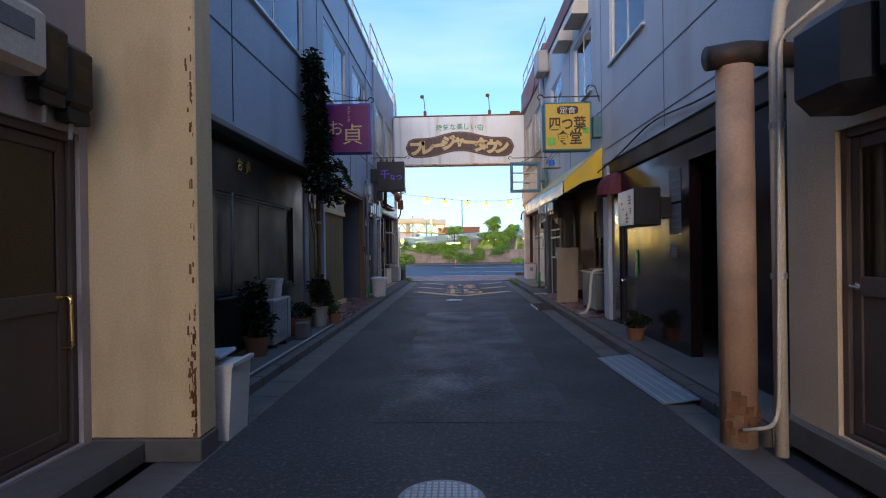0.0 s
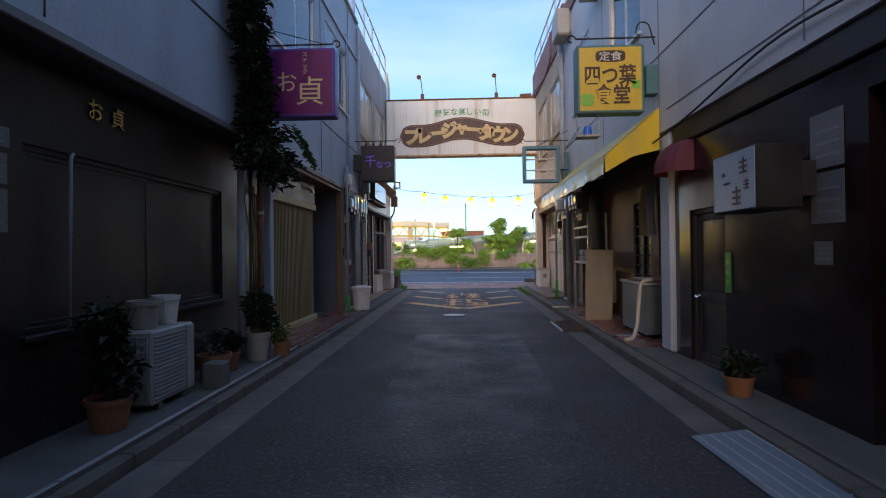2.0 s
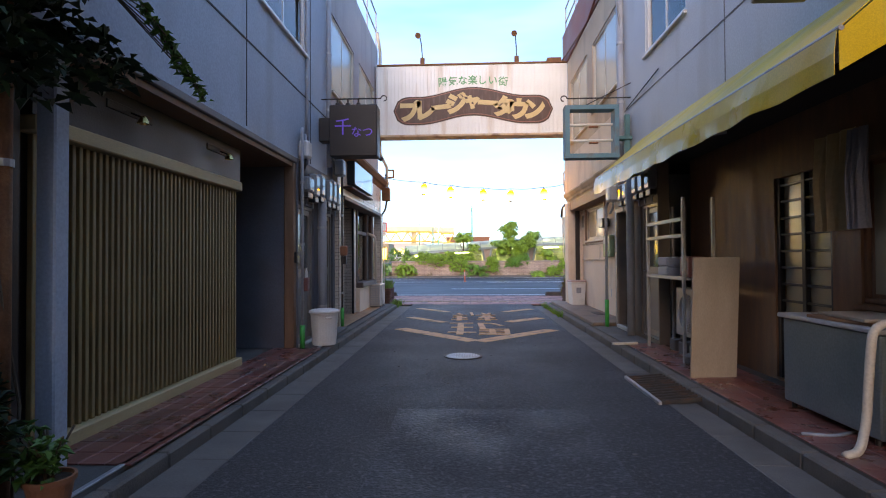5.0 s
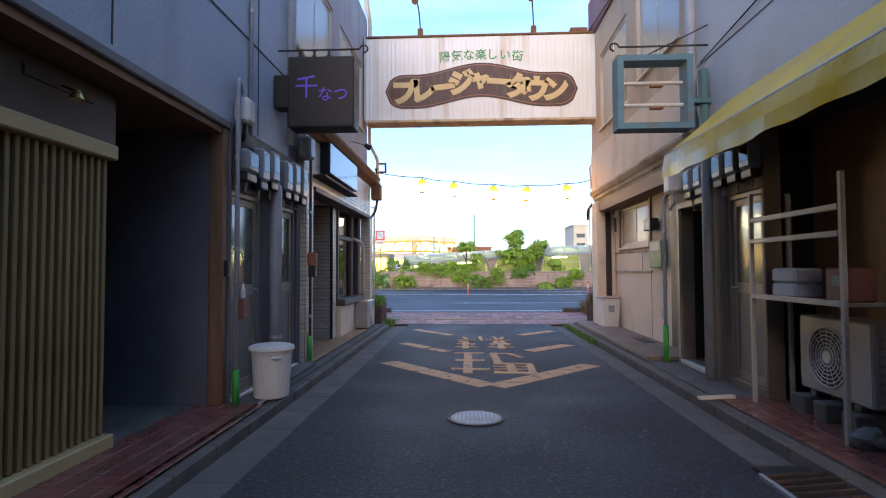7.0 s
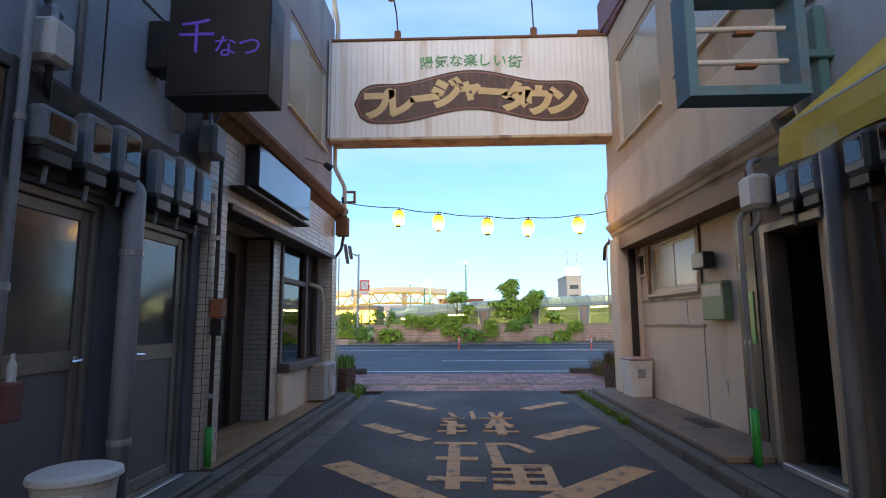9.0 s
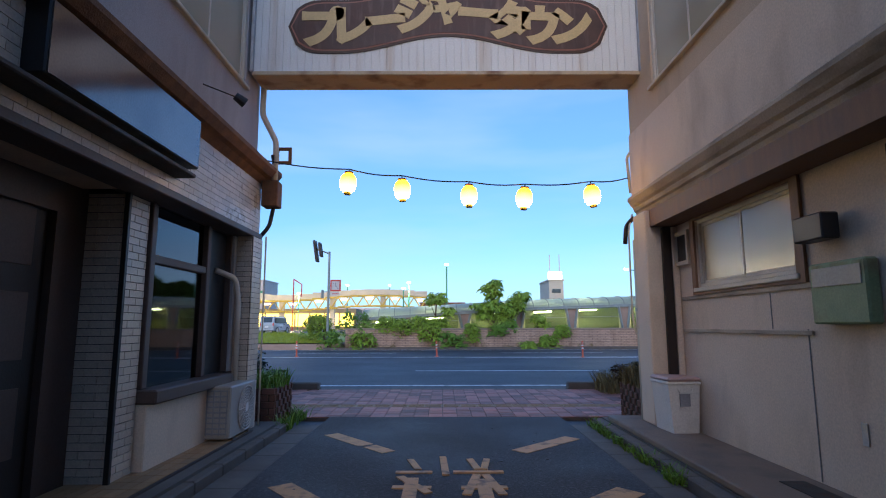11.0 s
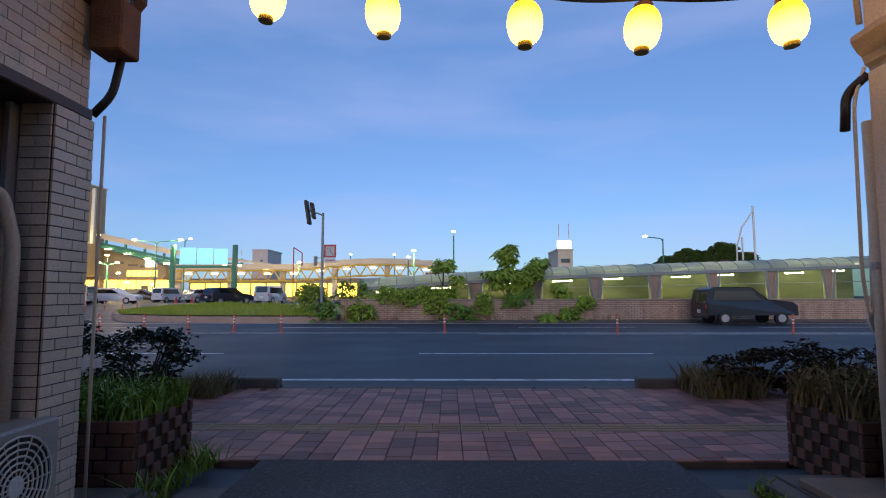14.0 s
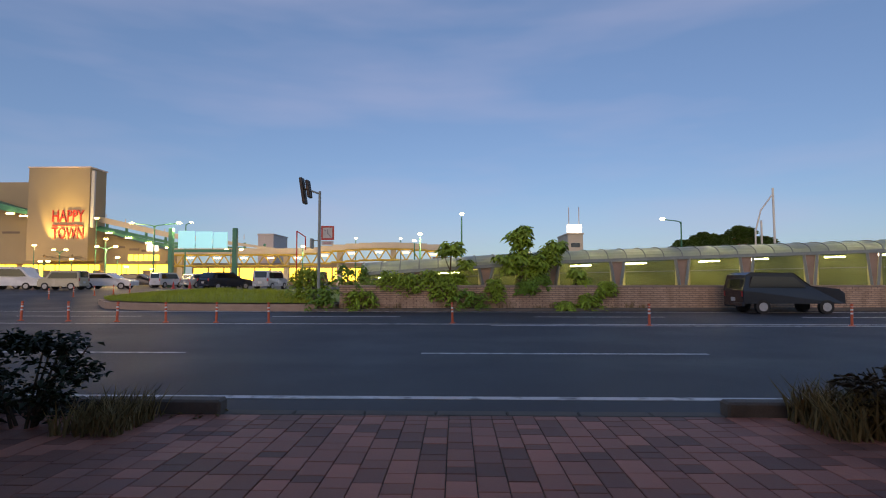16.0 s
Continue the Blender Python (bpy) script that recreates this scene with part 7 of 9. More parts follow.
def railing(label, x, y0, y1, z, h):
    t = thing("roof_railing", label, "railing", at=(x, y0, z))
    n = max(2, int((y1 - y0) / 1.2))
    for k in range(n + 1):
        y = (y1 - y0) * k / n
        part("post", tube(B(), [(0, y, 0), (0, y, h)], 0.022, 7), M["steel"], t)
    for zz in (0.5 * h, h):
        part("rail", tube(B(), [(0, 0, zz), (0, y1 - y0, zz)], 0.02, 7), M["steel"], t)
    return t


railing("grey steel railing on the western roof edge", -2.62, 16.5, 22.0, 7.25, 1.05)
railing("grey steel railing along the grey building roof", -2.66, 9.0, 16.4, 7.22, 0.6)
railing("grey steel railing on the eastern roof edge", 2.68, 16.4, 22.0, 7.5, 0.8)
pipe("downpipe", "grey pipe at the western roof corner", [(-2.52, 21.6, 7.6), (-2.5, 21.95, 7.2), (-2.5, 21.95, 6.6)], 0.045, "pipe_cream")

# ---- arch sign over the alley ----
arch = thing("arch_sign", "weathered white corrugated arch sign with brown lettered oval", "sign", at=(0.06, 21.5, 4.68))
X0, X1, H = -2.57, 2.58, 1.98
cb = B()
pts = []
n = 52
for k in range(n):
    a = X0 + (X1 - X0) * k / n
    w = (X1 - X0) / n
    pts += [(a, 0.0), (a + w * 0.82, 0.0), (a + w * 0.86, 0.014), (a + w * 0.96, 0.014)]
pts += [(X1, 0.0), (X1, 0.04), (X0, 0.04)]
prism(cb, pts, "z", 0.06, H - 0.05)
part("front_sheet", cb, M["arch_white"], arch, "white corrugated sheet streaked with rust")
part("rear_sheet", box(B(), X0, X1, 0.36, 0.40, 0.06, H - 0.05), M["arch_white"], arch)
part("top_edge", box(B(), X0 - 0.01, X1 + 0.01, -0.03, 0.43, H - 0.047, H, 0.008), M["rust"], arch, "rusted top edge")
part("bottom_edge", box(B(), X0 - 0.01, X1 + 0.01, -0.04, 0.44, 0.0, 0.057, 0.008), surf("rust_streaked_cream_steel", (0.50, 0.36, 0.22), (0.60, 0.47, 0.32), 2, (0.5, 0.7), 0.2, 60, stain=(RUST, 2.5, 0.9)), arch, "cream lower edge streaked with rust")


def oval(grow):
    """The outline of the waving sausage-shaped field."""
    up, dn = [], []
    L = 2.15 + grow
    for k in range(41):
        x = -L + 2 * L * k / 40
        c = 0.70 + 0.24 * (0.5 + 0.5 * math.cos(math.pi * max(-1, min(1, x / 1.45))))
        e = min(1.0, (L - abs(x)) / 0.42)
        h = (0.385 + grow) * math.sqrt(max(0.0, 1 - (1 - e) ** 2))
        up.append((x + 0.02, c + h))
        dn.append((x + 0.02, c - h))
    return up + dn[::-1][1:-1]


for grow, y, mt, nm in ((0.0, -0.012, "ink", "oval_edge"), (-0.035, -0.016, "sign_rim", "oval_line"), (-0.055, -0.020, "sign_brown", "oval_field")):
    prism(ob := B(), oval(grow), "y", y, -0.0005)
    part(nm, ob, M[mt], arch)
for k, chx in enumerate("プレージャータウン"):
    x = -1.66 + 3.34 * k / 8
    c = 0.70 + 0.24 * (0.5 + 0.5 * math.cos(math.pi * max(-1, min(1, x / 1.45))))
    slope = -0.24 * 0.5 * math.sin(math.pi * max(-1, min(1, x / 1.45))) * math.pi / 1.45
    small = 0.42 if chx == "ャ" else 0.58
    word("letter", chx, small, Matrix.Translation((x, -0.024, c - (0.03 if chx == "ャ" else 0))) @ pose(0, 0, 0, 0, -math.degrees(math.atan(slope)) * 0.45, 0) @ FACE_ALLEY, M["sign_tan"], arch, depth=0.006, bold=0.038)
for k, chx in enumerate("陽気な楽しい街"):
    x = -0.78 + 1.62 * k / 6
    z = 1.47 + 0.05 * (1 - (x / 0.85) ** 2)
    word("green_letter", chx, 0.26, Matrix.Translation((x + 0.0, -0.004, z)) @ pose(0, 0, 0, 0, 6 * x, 0) @ FACE_ALLEY, M["sign_green"], arch, depth=0.006, bold=0.004)
for x in (-1.28, 1.28):
    l = thing("arch_spotlight", "rusty red spotlight on a bent arm above the arch", "lamp", group="arch lamps", at=(x, 21.6, 6.66))
    part("base", box(B(), -0.06, 0.06, -0.05, 0.05, 0, 0.2, 0.02), M["rust"], l)
    part("arm", tube(B(), bend([(0, 0, 0.2), (-0.02, -0.05, 0.55), (-0.06, -0.25, 0.75)], 0.1), 0.014), M["iron"], l)
    part("head", tube(B(), [(-0.06, -0.22, 0.76), (-0.09, -0.34, 0.68)], 0.03, 12, True, 0.08), M["rust"], l)
l = thing("rusty_box", "rusty box on top of the arch", "box", at=(2.3, 21.7, 6.66))
part("box", box(B(), -0.2, 0.18, -0.12, 0.12, 0, 0.14, 0.01), M["rust"], l)
for x in (-2.52, 2.63):
    l = thing("arch_stay", "steel bracket joining the arch to the wall", "bracket", at=(x, 21.45, 4.72))
    part("bar", box(B(), -0.02, 0.02, -0.03, 0.03, 0, 1.9, 0.005), M["steel"], l)

# ---- lanterns ----
wire = [(-2.42, 21.96, 3.66), (-1.26, 21.8, 3.49), (-0.545, 21.8, 3.40), (0.36, 21.8, 3.315), (1.115, 21.8, 3.28), (2.0, 21.8, 3.315), (2.62, 22.0, 3.43)]
pts = []
for a, c in zip(wire, wire[1:]):
    for k in range(6):
        q = Vector(a).lerp(Vector(c), k / 6)
        q.z -= 0.03 * math.sin(math.pi * k / 6)
        pts.append(q)
pts.append(Vector(wire[-1]))
w = thing("lantern_wire", "black cable strung across the alley mouth", "cable", at=wire[0])
part("cable", tube(B(), [p - Vector(wire[0]) for p in pts], 0.009, 6), M["black"], w)
first = thing("paper_lantern", "glowing yellow paper lantern hanging on the cable", "lantern", group="lanterns on the cable", at=(0, 0, 0))
prof = []
for k in range(25):
    a = math.pi * (0.08 + 0.84 * k / 24)
    prof.append((0.112 * math.sin(a) ** 0.7 + (0.002 if k % 2 else 0.0), -0.185 - 0.138 * math.cos(a)))
part("paper", lathe(B(), prof, 0, 0, 24), PAPER_LAMP, first, "ribbed glowing paper shade", smooth=True)
part("top_ring", lathe(B(), [(0.055, -0.062), (0.058, -0.05), (0.058, -0.03), (0.03, -0.025), (0.001, -0.025)], 0, 0, 18), M["wood_brown"], first)
part("bottom_ring", lathe(B(), [(0.001, -0.345), (0.045, -0.345), (0.047, -0.335), (0.047, -0.32), (0.045, -0.315)], 0, 0, 18), M["yellow_sign"], first)
part("hook", tube(B(), bend([(0, 0, -0.03), (0, 0, 0.0), (0.0, 0, 0.012)], 0.01), 0.008), M["black"], first)
for k, p in enumerate(wire[1:-1]):
    m = pose(p[0], p[1], p[2] - 0.01, (-3, 2, 0, 4, -2)[k], (3, -4, 2, -2, 5)[k], 40 * k)
    if k == 0:
        first.matrix_basis = m
    else:
        copy_thing(first, m)

# ---- alley floor details ----
def manhole(x, y, r, label):
    t = thing("manhole_cover", label, "manhole cover", at=(x, y, 0.0))
    part("ring", lathe(B(), [(r, 0.0), (r, 0.012), (r - 0.03, 0.012), (r - 0.03, 0.006)], 0, 0, 40), M["iron"], t)
    part("lid", lathe(B(), [(r - 0.032, 0.002), (r - 0.034, 0.011), (0.001, 0.0115)], 0, 0, 40), surf("worn_cast_iron", (0.16, 0.155, 0.15), (0.24, 0.235, 0.23), 8, (0.35, 0.6), 0.3, 60, metal=0.5), t)
    bo = B()
    for i in range(-6, 7):
        for j in range(-6, 7):
            u, v3 = i * r / 7.2, j * r / 7.2
            if u * u + v3 * v3 < (r - 0.06) ** 2:
                box(bo, u - r * 0.045, u + r * 0.045, v3 - r * 0.045, v3 + r * 0.045, 0.0115, 0.015, 0.001)
    part("studs", bo, M["steel"], t)["kind"] = "stuff"


manhole(-0.15, 14.6, 0.27, "round cast-iron manhole cover in the asphalt")
manhole(-0.12, 3.05, 0.28, "dark round manhole cover near the pillar")
t = thing("drain_grating", "rusty steel drain grating tilted on the gutter", "grating", at=(1.98, 12.65, 0.012))
for k in range(12):
    y = -0.52 + k * 0.095
    part("bar", box(B(), -0.26, 0.26, y - 0.012, y + 0.012, 0, 0.045, 0.004, pose(0, 0, 0, 0, -5, 0)), M["iron"], t)
for x in (-0.26, 0.26):
    part("side_bar", box(B(), x - 0.015, x + 0.015, -0.56, 0.56, 0, 0.047, 0.004, pose(0, 0, 0, 0, -5, 0)), M["steel"], t)
t = thing("gutter_plate", "dark steel plate set in the gutter", "plate", at=(1.95, 13.3, 0.004))
part("plate", box(B(), -0.2, 0.25, -0.08, 0.08, 0.001, 0.02, 0.003), M["iron"], t)
t = thing("wooden_strip", "pale wooden strip lying along the kerb", "strip", at=(2.2, 14.95, 0.115))
part("strip", box(B(), -0.18, 0.2, -0.03, 0.03, 0, 0.03, 0.004, pose(0, 0, 0, 0, 0, 12)), M["pipe_cream"], t)

mk = B()
level = [0.0]


def slab_mark(pts):
    """A painted stroke on the asphalt through four corners; each lies a little above the one before."""
    level[0] += 0.0003
    prism(mk, pts, "z", 0.0005, 0.003 + level[0])


def stroke(ax, ay, bx, by, w):
    d = Vector((bx - ax, by - ay, 0))
    n2 = Vector((-d.y, d.x, 0)).normalized() * w / 2
    slab_mark([(ax + n2.x, ay + n2.y), (bx + n2.x, by + n2.y), (bx - n2.x, by - n2.y), (ax - n2.x, ay - n2.y)])


stroke(-1.42, 17.62, 0.02, 16.02, 0.30)
stroke(1.55, 17.45, 0.10, 15.98, 0.30)
stroke(-1.44, 19.7, -0.95, 19.1, 0.22)
stroke(-0.88, 19.0, -0.58, 18.68, 0.20)
stroke(1.60, 19.52, 0.80, 18.76, 0.26)
stroke(-1.44, 21.95, -0.9, 21.3, 0.20)
stroke(-0.85, 21.25, -0.6, 20.95, 0.18)
stroke(1.62, 21.7, 0.85, 20.95, 0.22)
# upside-down characters for those who drive in from the road
for q in ((-0.23, 18.52, -0.23, 16.78, 0.13), (-0.46, 17.10, 0.07, 17.06, 0.14), (-0.42, 17.82, 0.02, 17.80, 0.13), (-0.47, 18.52, 0.03, 18.5, 0.10),
          (0.18, 18.45, 0.22, 17.55, 0.12), (0.12, 18.48, 0.42, 18.46, 0.10), (0.42, 18.46, 0.62, 18.05, 0.10),
          (0.14, 17.52, 0.70, 17.50, 0.12), (0.12, 16.84, 0.70, 16.80, 0.15), (0.67, 17.5, 0.64, 16.8, 0.10), (0.38, 17.5, 0.38, 16.85, 0.12), (0.13, 17.28, 0.66, 17.28, 0.07), (0.13, 17.06, 0.66, 17.06, 0.07),
          (-0.46, 19.2, -0.08, 19.2, 0.09), (-0.28, 19.9, -0.28, 19.0, 0.12), (-0.44, 19.62, -0.1, 19.60, 0.08), (-0.40, 19.95, -0.12, 19.45, 0.08), (-0.34, 20.6, -0.24, 20.2, 0.07), (-0.45, 20.1, -0.1, 20.1, 0.07),
          (0.12, 19.2, 0.58, 19.16, 0.09), (0.36, 19.85, 0.36, 18.98, 0.12), (0.16, 19.6, 0.56, 19.6, 0.08), (0.2, 19.4, 0.32, 20.0, 0.08), (0.5, 19.4, 0.4, 20.0, 0.08), (0.1, 20.1, 0.58, 20.1, 0.07), (0.28, 20.6, 0.34, 20.2, 0.07), (0.46, 20.6, 0.4, 20.2, 0.07),
          (0.0, 20.7, 0.03, 20.0, 0.07)):
    stroke(*q)
tagged(part("painted_road_sign", mk, M["mark"]), "worn orange painted arrow lines and characters on asphalt", "road marking", "", "structure")
gr = B()
r3 = random.Random(3)
for _ in range(260):
    x, y, s = r3.uniform(-1.7, 1.78), r3.uniform(1.0, 23.0), r3.uniform(0.006, 0.016)
    box(gr, x - s, x + s, y - s * 0.7, y + s * 0.7, 0.0, s * 0.5, s * 0.2, pose(0, 0, 0.0))
tagged(part("asphalt_chips", gr, M["concrete"]), "pale stone chips scattered on the asphalt", "gravel", "", "stuff")

# ---- pavement tiles ----
pav = bpy.data.objects["pavement"]
TW, TL = 0.226, 0.30
made = {}
rest = B()
r4 = random.Random(9)
near = 0
c0 = -62
for c in range(c0, -c0):
    x = c * TW
    y = 23.287 - r4.choice((0.0, 0.1, 0.2))
    while y < 26.9:
        ln = r4.choice((0.30, 0.30, 0.30, 0.2, 0.15))
        a, e = max(y, 23.287), min(y + ln, 26.895)
        band = a < 24.62 and e > 24.30
        y += ln
        if e - a < 0.04:
            continue
        if band:
            if a < 24.26:
                e = 24.296
            elif e > 24.66:
                a = 24.624
            else:
                continue
        tilt = r4.choice((0.0, 0.001, 0.002))
        if -2.6 < x < 2.6 and a > 23.9 and near < 290:
            key = (round(e - a, 3), tilt)
            if key not in made:
                bmx = box(B(), 0.004, TW - 0.004, 0.004, e - a - 0.004, -0.03, tilt, 0.004)
                me = bpy.data.meshes.new("paving_tile")
                bmx.to_mesh(me)
                bmx.free()
                me.materials.append(M["plum_paver"])
                made[key] = me
            o = new("paving_tile", made[key])
            o.parent = pav
            o.location = (x, a, 0)
            near += 1
        else:
            box(rest, x + 0.004, x + TW - 0.004, a + 0.004, e - 0.004, -0.03, tilt, 0.004 if abs(x) < 4 else 0)
part("paving_tiles", rest, M["plum_paver"], pav)["kind"] = "stuff"
tc = B()
for k in range(-47, 47):
    x = k * 0.30
    box(tc, x + 0.004, x + 0.296, 24.30, 24.62, -0.03, 0.001, 0.003)
    for j in range(4):
        box(tc, x + 0.02, x + 0.28, 24.325 + 0.075 * j, 24.36 + 0.075 * j, 0.001, 0.006, 0.002)
part("guide_tiles", tc, M["tactile"], pav, "ochre ribbed guide tiles")["kind"] = "stuff"


# ---- beyond the pavement ----
def whorl(bm, p, n, size, r, droop=0.7):
    """A tuft of large leaves that spread from one shoot tip and hang."""
    p, a0 = Vector(p), r.uniform(0, 6.28)
    for k in range(n):
        a, s = a0 + 6.28 * k / n + r.uniform(-0.35, 0.35), size * r.uniform(0.65, 1.2)
        dr = droop * r.uniform(0.4, 1.4)
        o = Vector((math.cos(a), math.sin(a), 0))
        sd = Vector((-o.y, o.x, 0)) * (0.30 * s)
        q = p + Vector((0, 0, r.uniform(-0.12, 0.12)))
        st = q + o * (0.18 * s)
        mid = q + o * (0.62 * s) + Vector((0, 0, (0.10 - 0.35 * dr) * s))
        tip = q + o * (0.98 * s) + Vector((0, 0, -0.95 * dr * s))
        fold = Vector((0, 0, -0.10 * s))
        v = [bm.verts.new(c) for c in (st, mid - o * (0.12 * s) + sd + fold, tip, mid - o * (0.12 * s) - sd + fold, mid)]
        for f in ((0, 1, 4), (1, 2, 4), (2, 3, 4), (3, 0, 4)):
            bm.faces.new([v[i] for i in f])


def shrub(name, label, x, y, z, w, d, h, n, mat, seed, size=0.12, stems=True, group="", whorled=False):
    t = thing(name, label, "shrub", group, at=(x, y, z))
    r = random.Random(seed)
    if stems:
        st = B()
        for _ in range(9):
            a, k = r.uniform(0, 6.28), r.uniform(0.3, 0.9)
            tube(st, [(0.1 * math.cos(a), 0.1 * math.sin(a), 0), (w * 0.25 * k * math.cos(a), d * 0.25 * k * math.sin(a), h * 0.45), (w * 0.45 * k * math.cos(a), d * 0.45 * k * math.sin(a), h * 0.85)], 0.018, 5, True, 0.007)
        part("branching", st, M["bark"], t)
    lb = B()
    for _ in range(n // 14 if whorled else 0):
        a, k, zz = r.uniform(0, 6.28), math.sqrt(r.random()), r.random() ** 0.8
        f = math.sqrt(max(0.2, 1 - zz ** 2 * 0.75))
        whorl(lb, (w * 0.46 * k * f * math.cos(a), d * 0.46 * k * f * math.sin(a), h * zz), 6, size, r)
    for _ in range(0 if whorled else max(6, n // 40)):
        a, k, zz = r.uniform(0, 6.28), math.sqrt(r.random()), r.uniform(0.12, 0.92)
        f = math.sqrt(max(0.15, 1 - (zz - 0.35) ** 2 * 1.6))
        leaves(lb, (w * 0.42 * k * f * math.cos(a), d * 0.42 * k * f * math.sin(a), h * zz), (w * 0.16, d * 0.2, h * 0.14), 40, size, r)
    part("foliage", lb, M[mat], t)
    return t


M["maroon_infill"] = surf("brown_infill_panel", (0.30, 0.21, 0.165), (0.38, 0.275, 0.22), 2, (0.6, 0.8), 0.1, 40)
# hedges on the kerb side of the pavement
for k in range(7):
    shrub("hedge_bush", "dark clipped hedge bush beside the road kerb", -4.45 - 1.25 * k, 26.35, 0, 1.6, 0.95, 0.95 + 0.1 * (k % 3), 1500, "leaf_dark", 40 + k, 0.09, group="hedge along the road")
for k in range(6):
    shrub("dry_bush", "dry brownish grassy bush beside the road kerb", 4.2 + 1.2 * k, 26.4, 0, 1.6, 0.9, 0.66 + 0.08 * k, 1100, "dry_leaf" if k < 4 else "leaf_dark", 60 + k, 0.10, group="hedge along the road")
gb = B()
r5 = random.Random(31)
blades(gb, -3.95, -3.3, 26.0, 26.8, 0.0, 500, 0.30, r5, 0.7)
blades(gb, 3.3, 4.2, 26.0, 26.85, 0.0, 700, 0.42, r5, 0.7)
tagged(part("verge_grass", gb, M["drygrass"]), "straggling dry grass at the hedge ends", "grass", "", "stuff")
leafl = B()
for _ in range(60):
    leaves(leafl, (r5.uniform(-4.2, -2.7), r5.uniform(26.6, 27.1), 0.01), (0.03, 0.03, 0.005), 1, 0.06, r5)
tagged(part("fallen_leaves", leafl, M["drygrass"]), "dry fallen leaves along the kerb", "leaves", "", "stuff")
t = thing("manhole_cover", "pale round manhole cover in the main road", "manhole cover", at=(9.2, 30.3, -0.03))
part("lid", lathe(B(), [(0.33, 0.0), (0.33, 0.008), (0.001, 0.009)], 0, 0, 32), M["steel"], t)
t = thing("kerb_marker", "small pale blue reflector on the kerb", "reflector", at=(4.3, 27.0, 0.15))
part("lens", box(B(), -0.12, 0.12, -0.03, 0.03, 0, 0.04, 0.01), M["paint_blue"], t)

# lane posts
post = thing("lane_post", "orange rubber lane post with white bands", "lane post", group="posts on the centre line")
part("base", lathe(B(), [(0.10, 0), (0.10, 0.02), (0.06, 0.035), (0.04, 0.05)], 0, 0, 16), M["orange_post"], post)
part("tube", lathe(B(), [(0.04, 0.04), (0.04, 0.62), (0.045, 0.64), (0.045, 0.70), (0.03, 0.715), (0.001, 0.72)], 0, 0, 16), M["orange_post"], post)
for z in (0.38, 0.50, 0.62):
    part("band", lathe(B(), [(0.0415, z), (0.0425, z + 0.005), (0.0425, z + 0.05), (0.0415, z + 0.055)], 0, 0, 16), M["reflect_white"], post)
spots = [(-6.6, 39.65), (-8.5, 39.8), (-10.3, 39.85), (-12.2, 40.1), (-14.1, 40.3), (-16.0, 40.5), (-0.26, 39.7), (6.15, 38.9), (12.6, 38.85), (-17.9, 40.8), (-26.7, 55.9), (-26.5, 57.9), (-25.9, 59.2), (-25.3, 60.4), (-25.0, 61.9)]
for k, (x, y) in enumerate(spots):
    m = pose(x, y, -0.03 + max(0.0, (y - 51.0) * 0.0437), r5.uniform(-2, 2), r5.uniform(-2, 2), 0)
    if k == 0:
        post.matrix_basis = m
    else:
        copy_thing(post, m)

# brick wall, its plants and the roofed ramp behind it
YAW = math.degrees(math.atan2(1.4, 25.3))
WALL = pose(-5.7, 46.85, 0, 0, 0, YAW)
brick = bpy.data.materials.new("brick_bond")
brick.use_nodes = True
bt = brick.node_tree
bp = bt.nodes["Principled BSDF"]
bco = bt.nodes.new("ShaderNodeTexCoord")
bsep, bcom = bt.nodes.new("ShaderNodeSeparateXYZ"), bt.nodes.new("ShaderNodeCombineXYZ")
bt.links.new(bco.outputs["Object"], bsep.inputs[0])
bt.links.new(bsep.outputs["X"], bcom.inputs["X"])
bt.links.new(bsep.outputs["Z"], bcom.inputs["Y"])
btx = bt.nodes.new("ShaderNodeTexBrick")
for key, val in (("Color1", (0.44, 0.29, 0.205, 1)), ("Color2", (0.54, 0.37, 0.27, 1)), ("Mortar", (0.16, 0.115, 0.095, 1)), ("Scale", 1.0), ("Mortar Size", 0.011), ("Brick Width", 0.32), ("Row Height", 0.10)):
    btx.inputs[key].default_value = val
bno = bt.nodes.new("ShaderNodeTexNoise")
bno.inputs["Scale"].default_value, bno.inputs["Detail"].default_value = 1.0, 6
bra = bt.nodes.new("ShaderNodeValToRGB")
bra.color_ramp.elements[0].position, bra.color_ramp.elements[1].position = 0.30, 0.55
bra.color_ramp.elements[0].color = (0.45, 0.42, 0.4, 1)
bmx = bt.nodes.new("ShaderNodeMixRGB")
bmx.blend_type = "MULTIPLY"
bmx.inputs["Fac"].default_value = 0.6
bmp = bt.nodes.new("ShaderNodeMapping")
bmp.inputs["Scale"].default_value = (2.2, 1, 0.35)
bt.links.new(bco.outputs["Object"], bmp.inputs["Vector"])
bt.links.new(bmp.outputs[0], bno.inputs["Vector"])
bt.links.new(bcom.outputs[0], btx.inputs["Vector"])
bt.links.new(bno.outputs["Fac"], bra.inputs[0])
bt.links.new(btx.outputs["Color"], bmx.inputs["Color1"])
bt.links.new(bra.outputs[0], bmx.inputs["Color2"])
bt.links.new(bmx.outputs[0], bp.inputs["Base Color"])
bbu = bt.nodes.new("ShaderNodeBump")
bbu.inputs["Strength"].default_value = 0.4
bt.links.new(btx.outputs["Fac"], bbu.inputs["Height"])
bbu.invert = True
bt.links.new(bbu.outputs[0], bp.inputs["Normal"])
bp.inputs["Roughness"].default_value = 0.85
w = thing("brick_wall", "low brown brick retaining wall with stains", "wall", at=(0, 0, 0))
w.matrix_basis = WALL
part("wall", box(B(), 0, 34.7, 0, 0.35, -0.06, 1.12), brick, w)
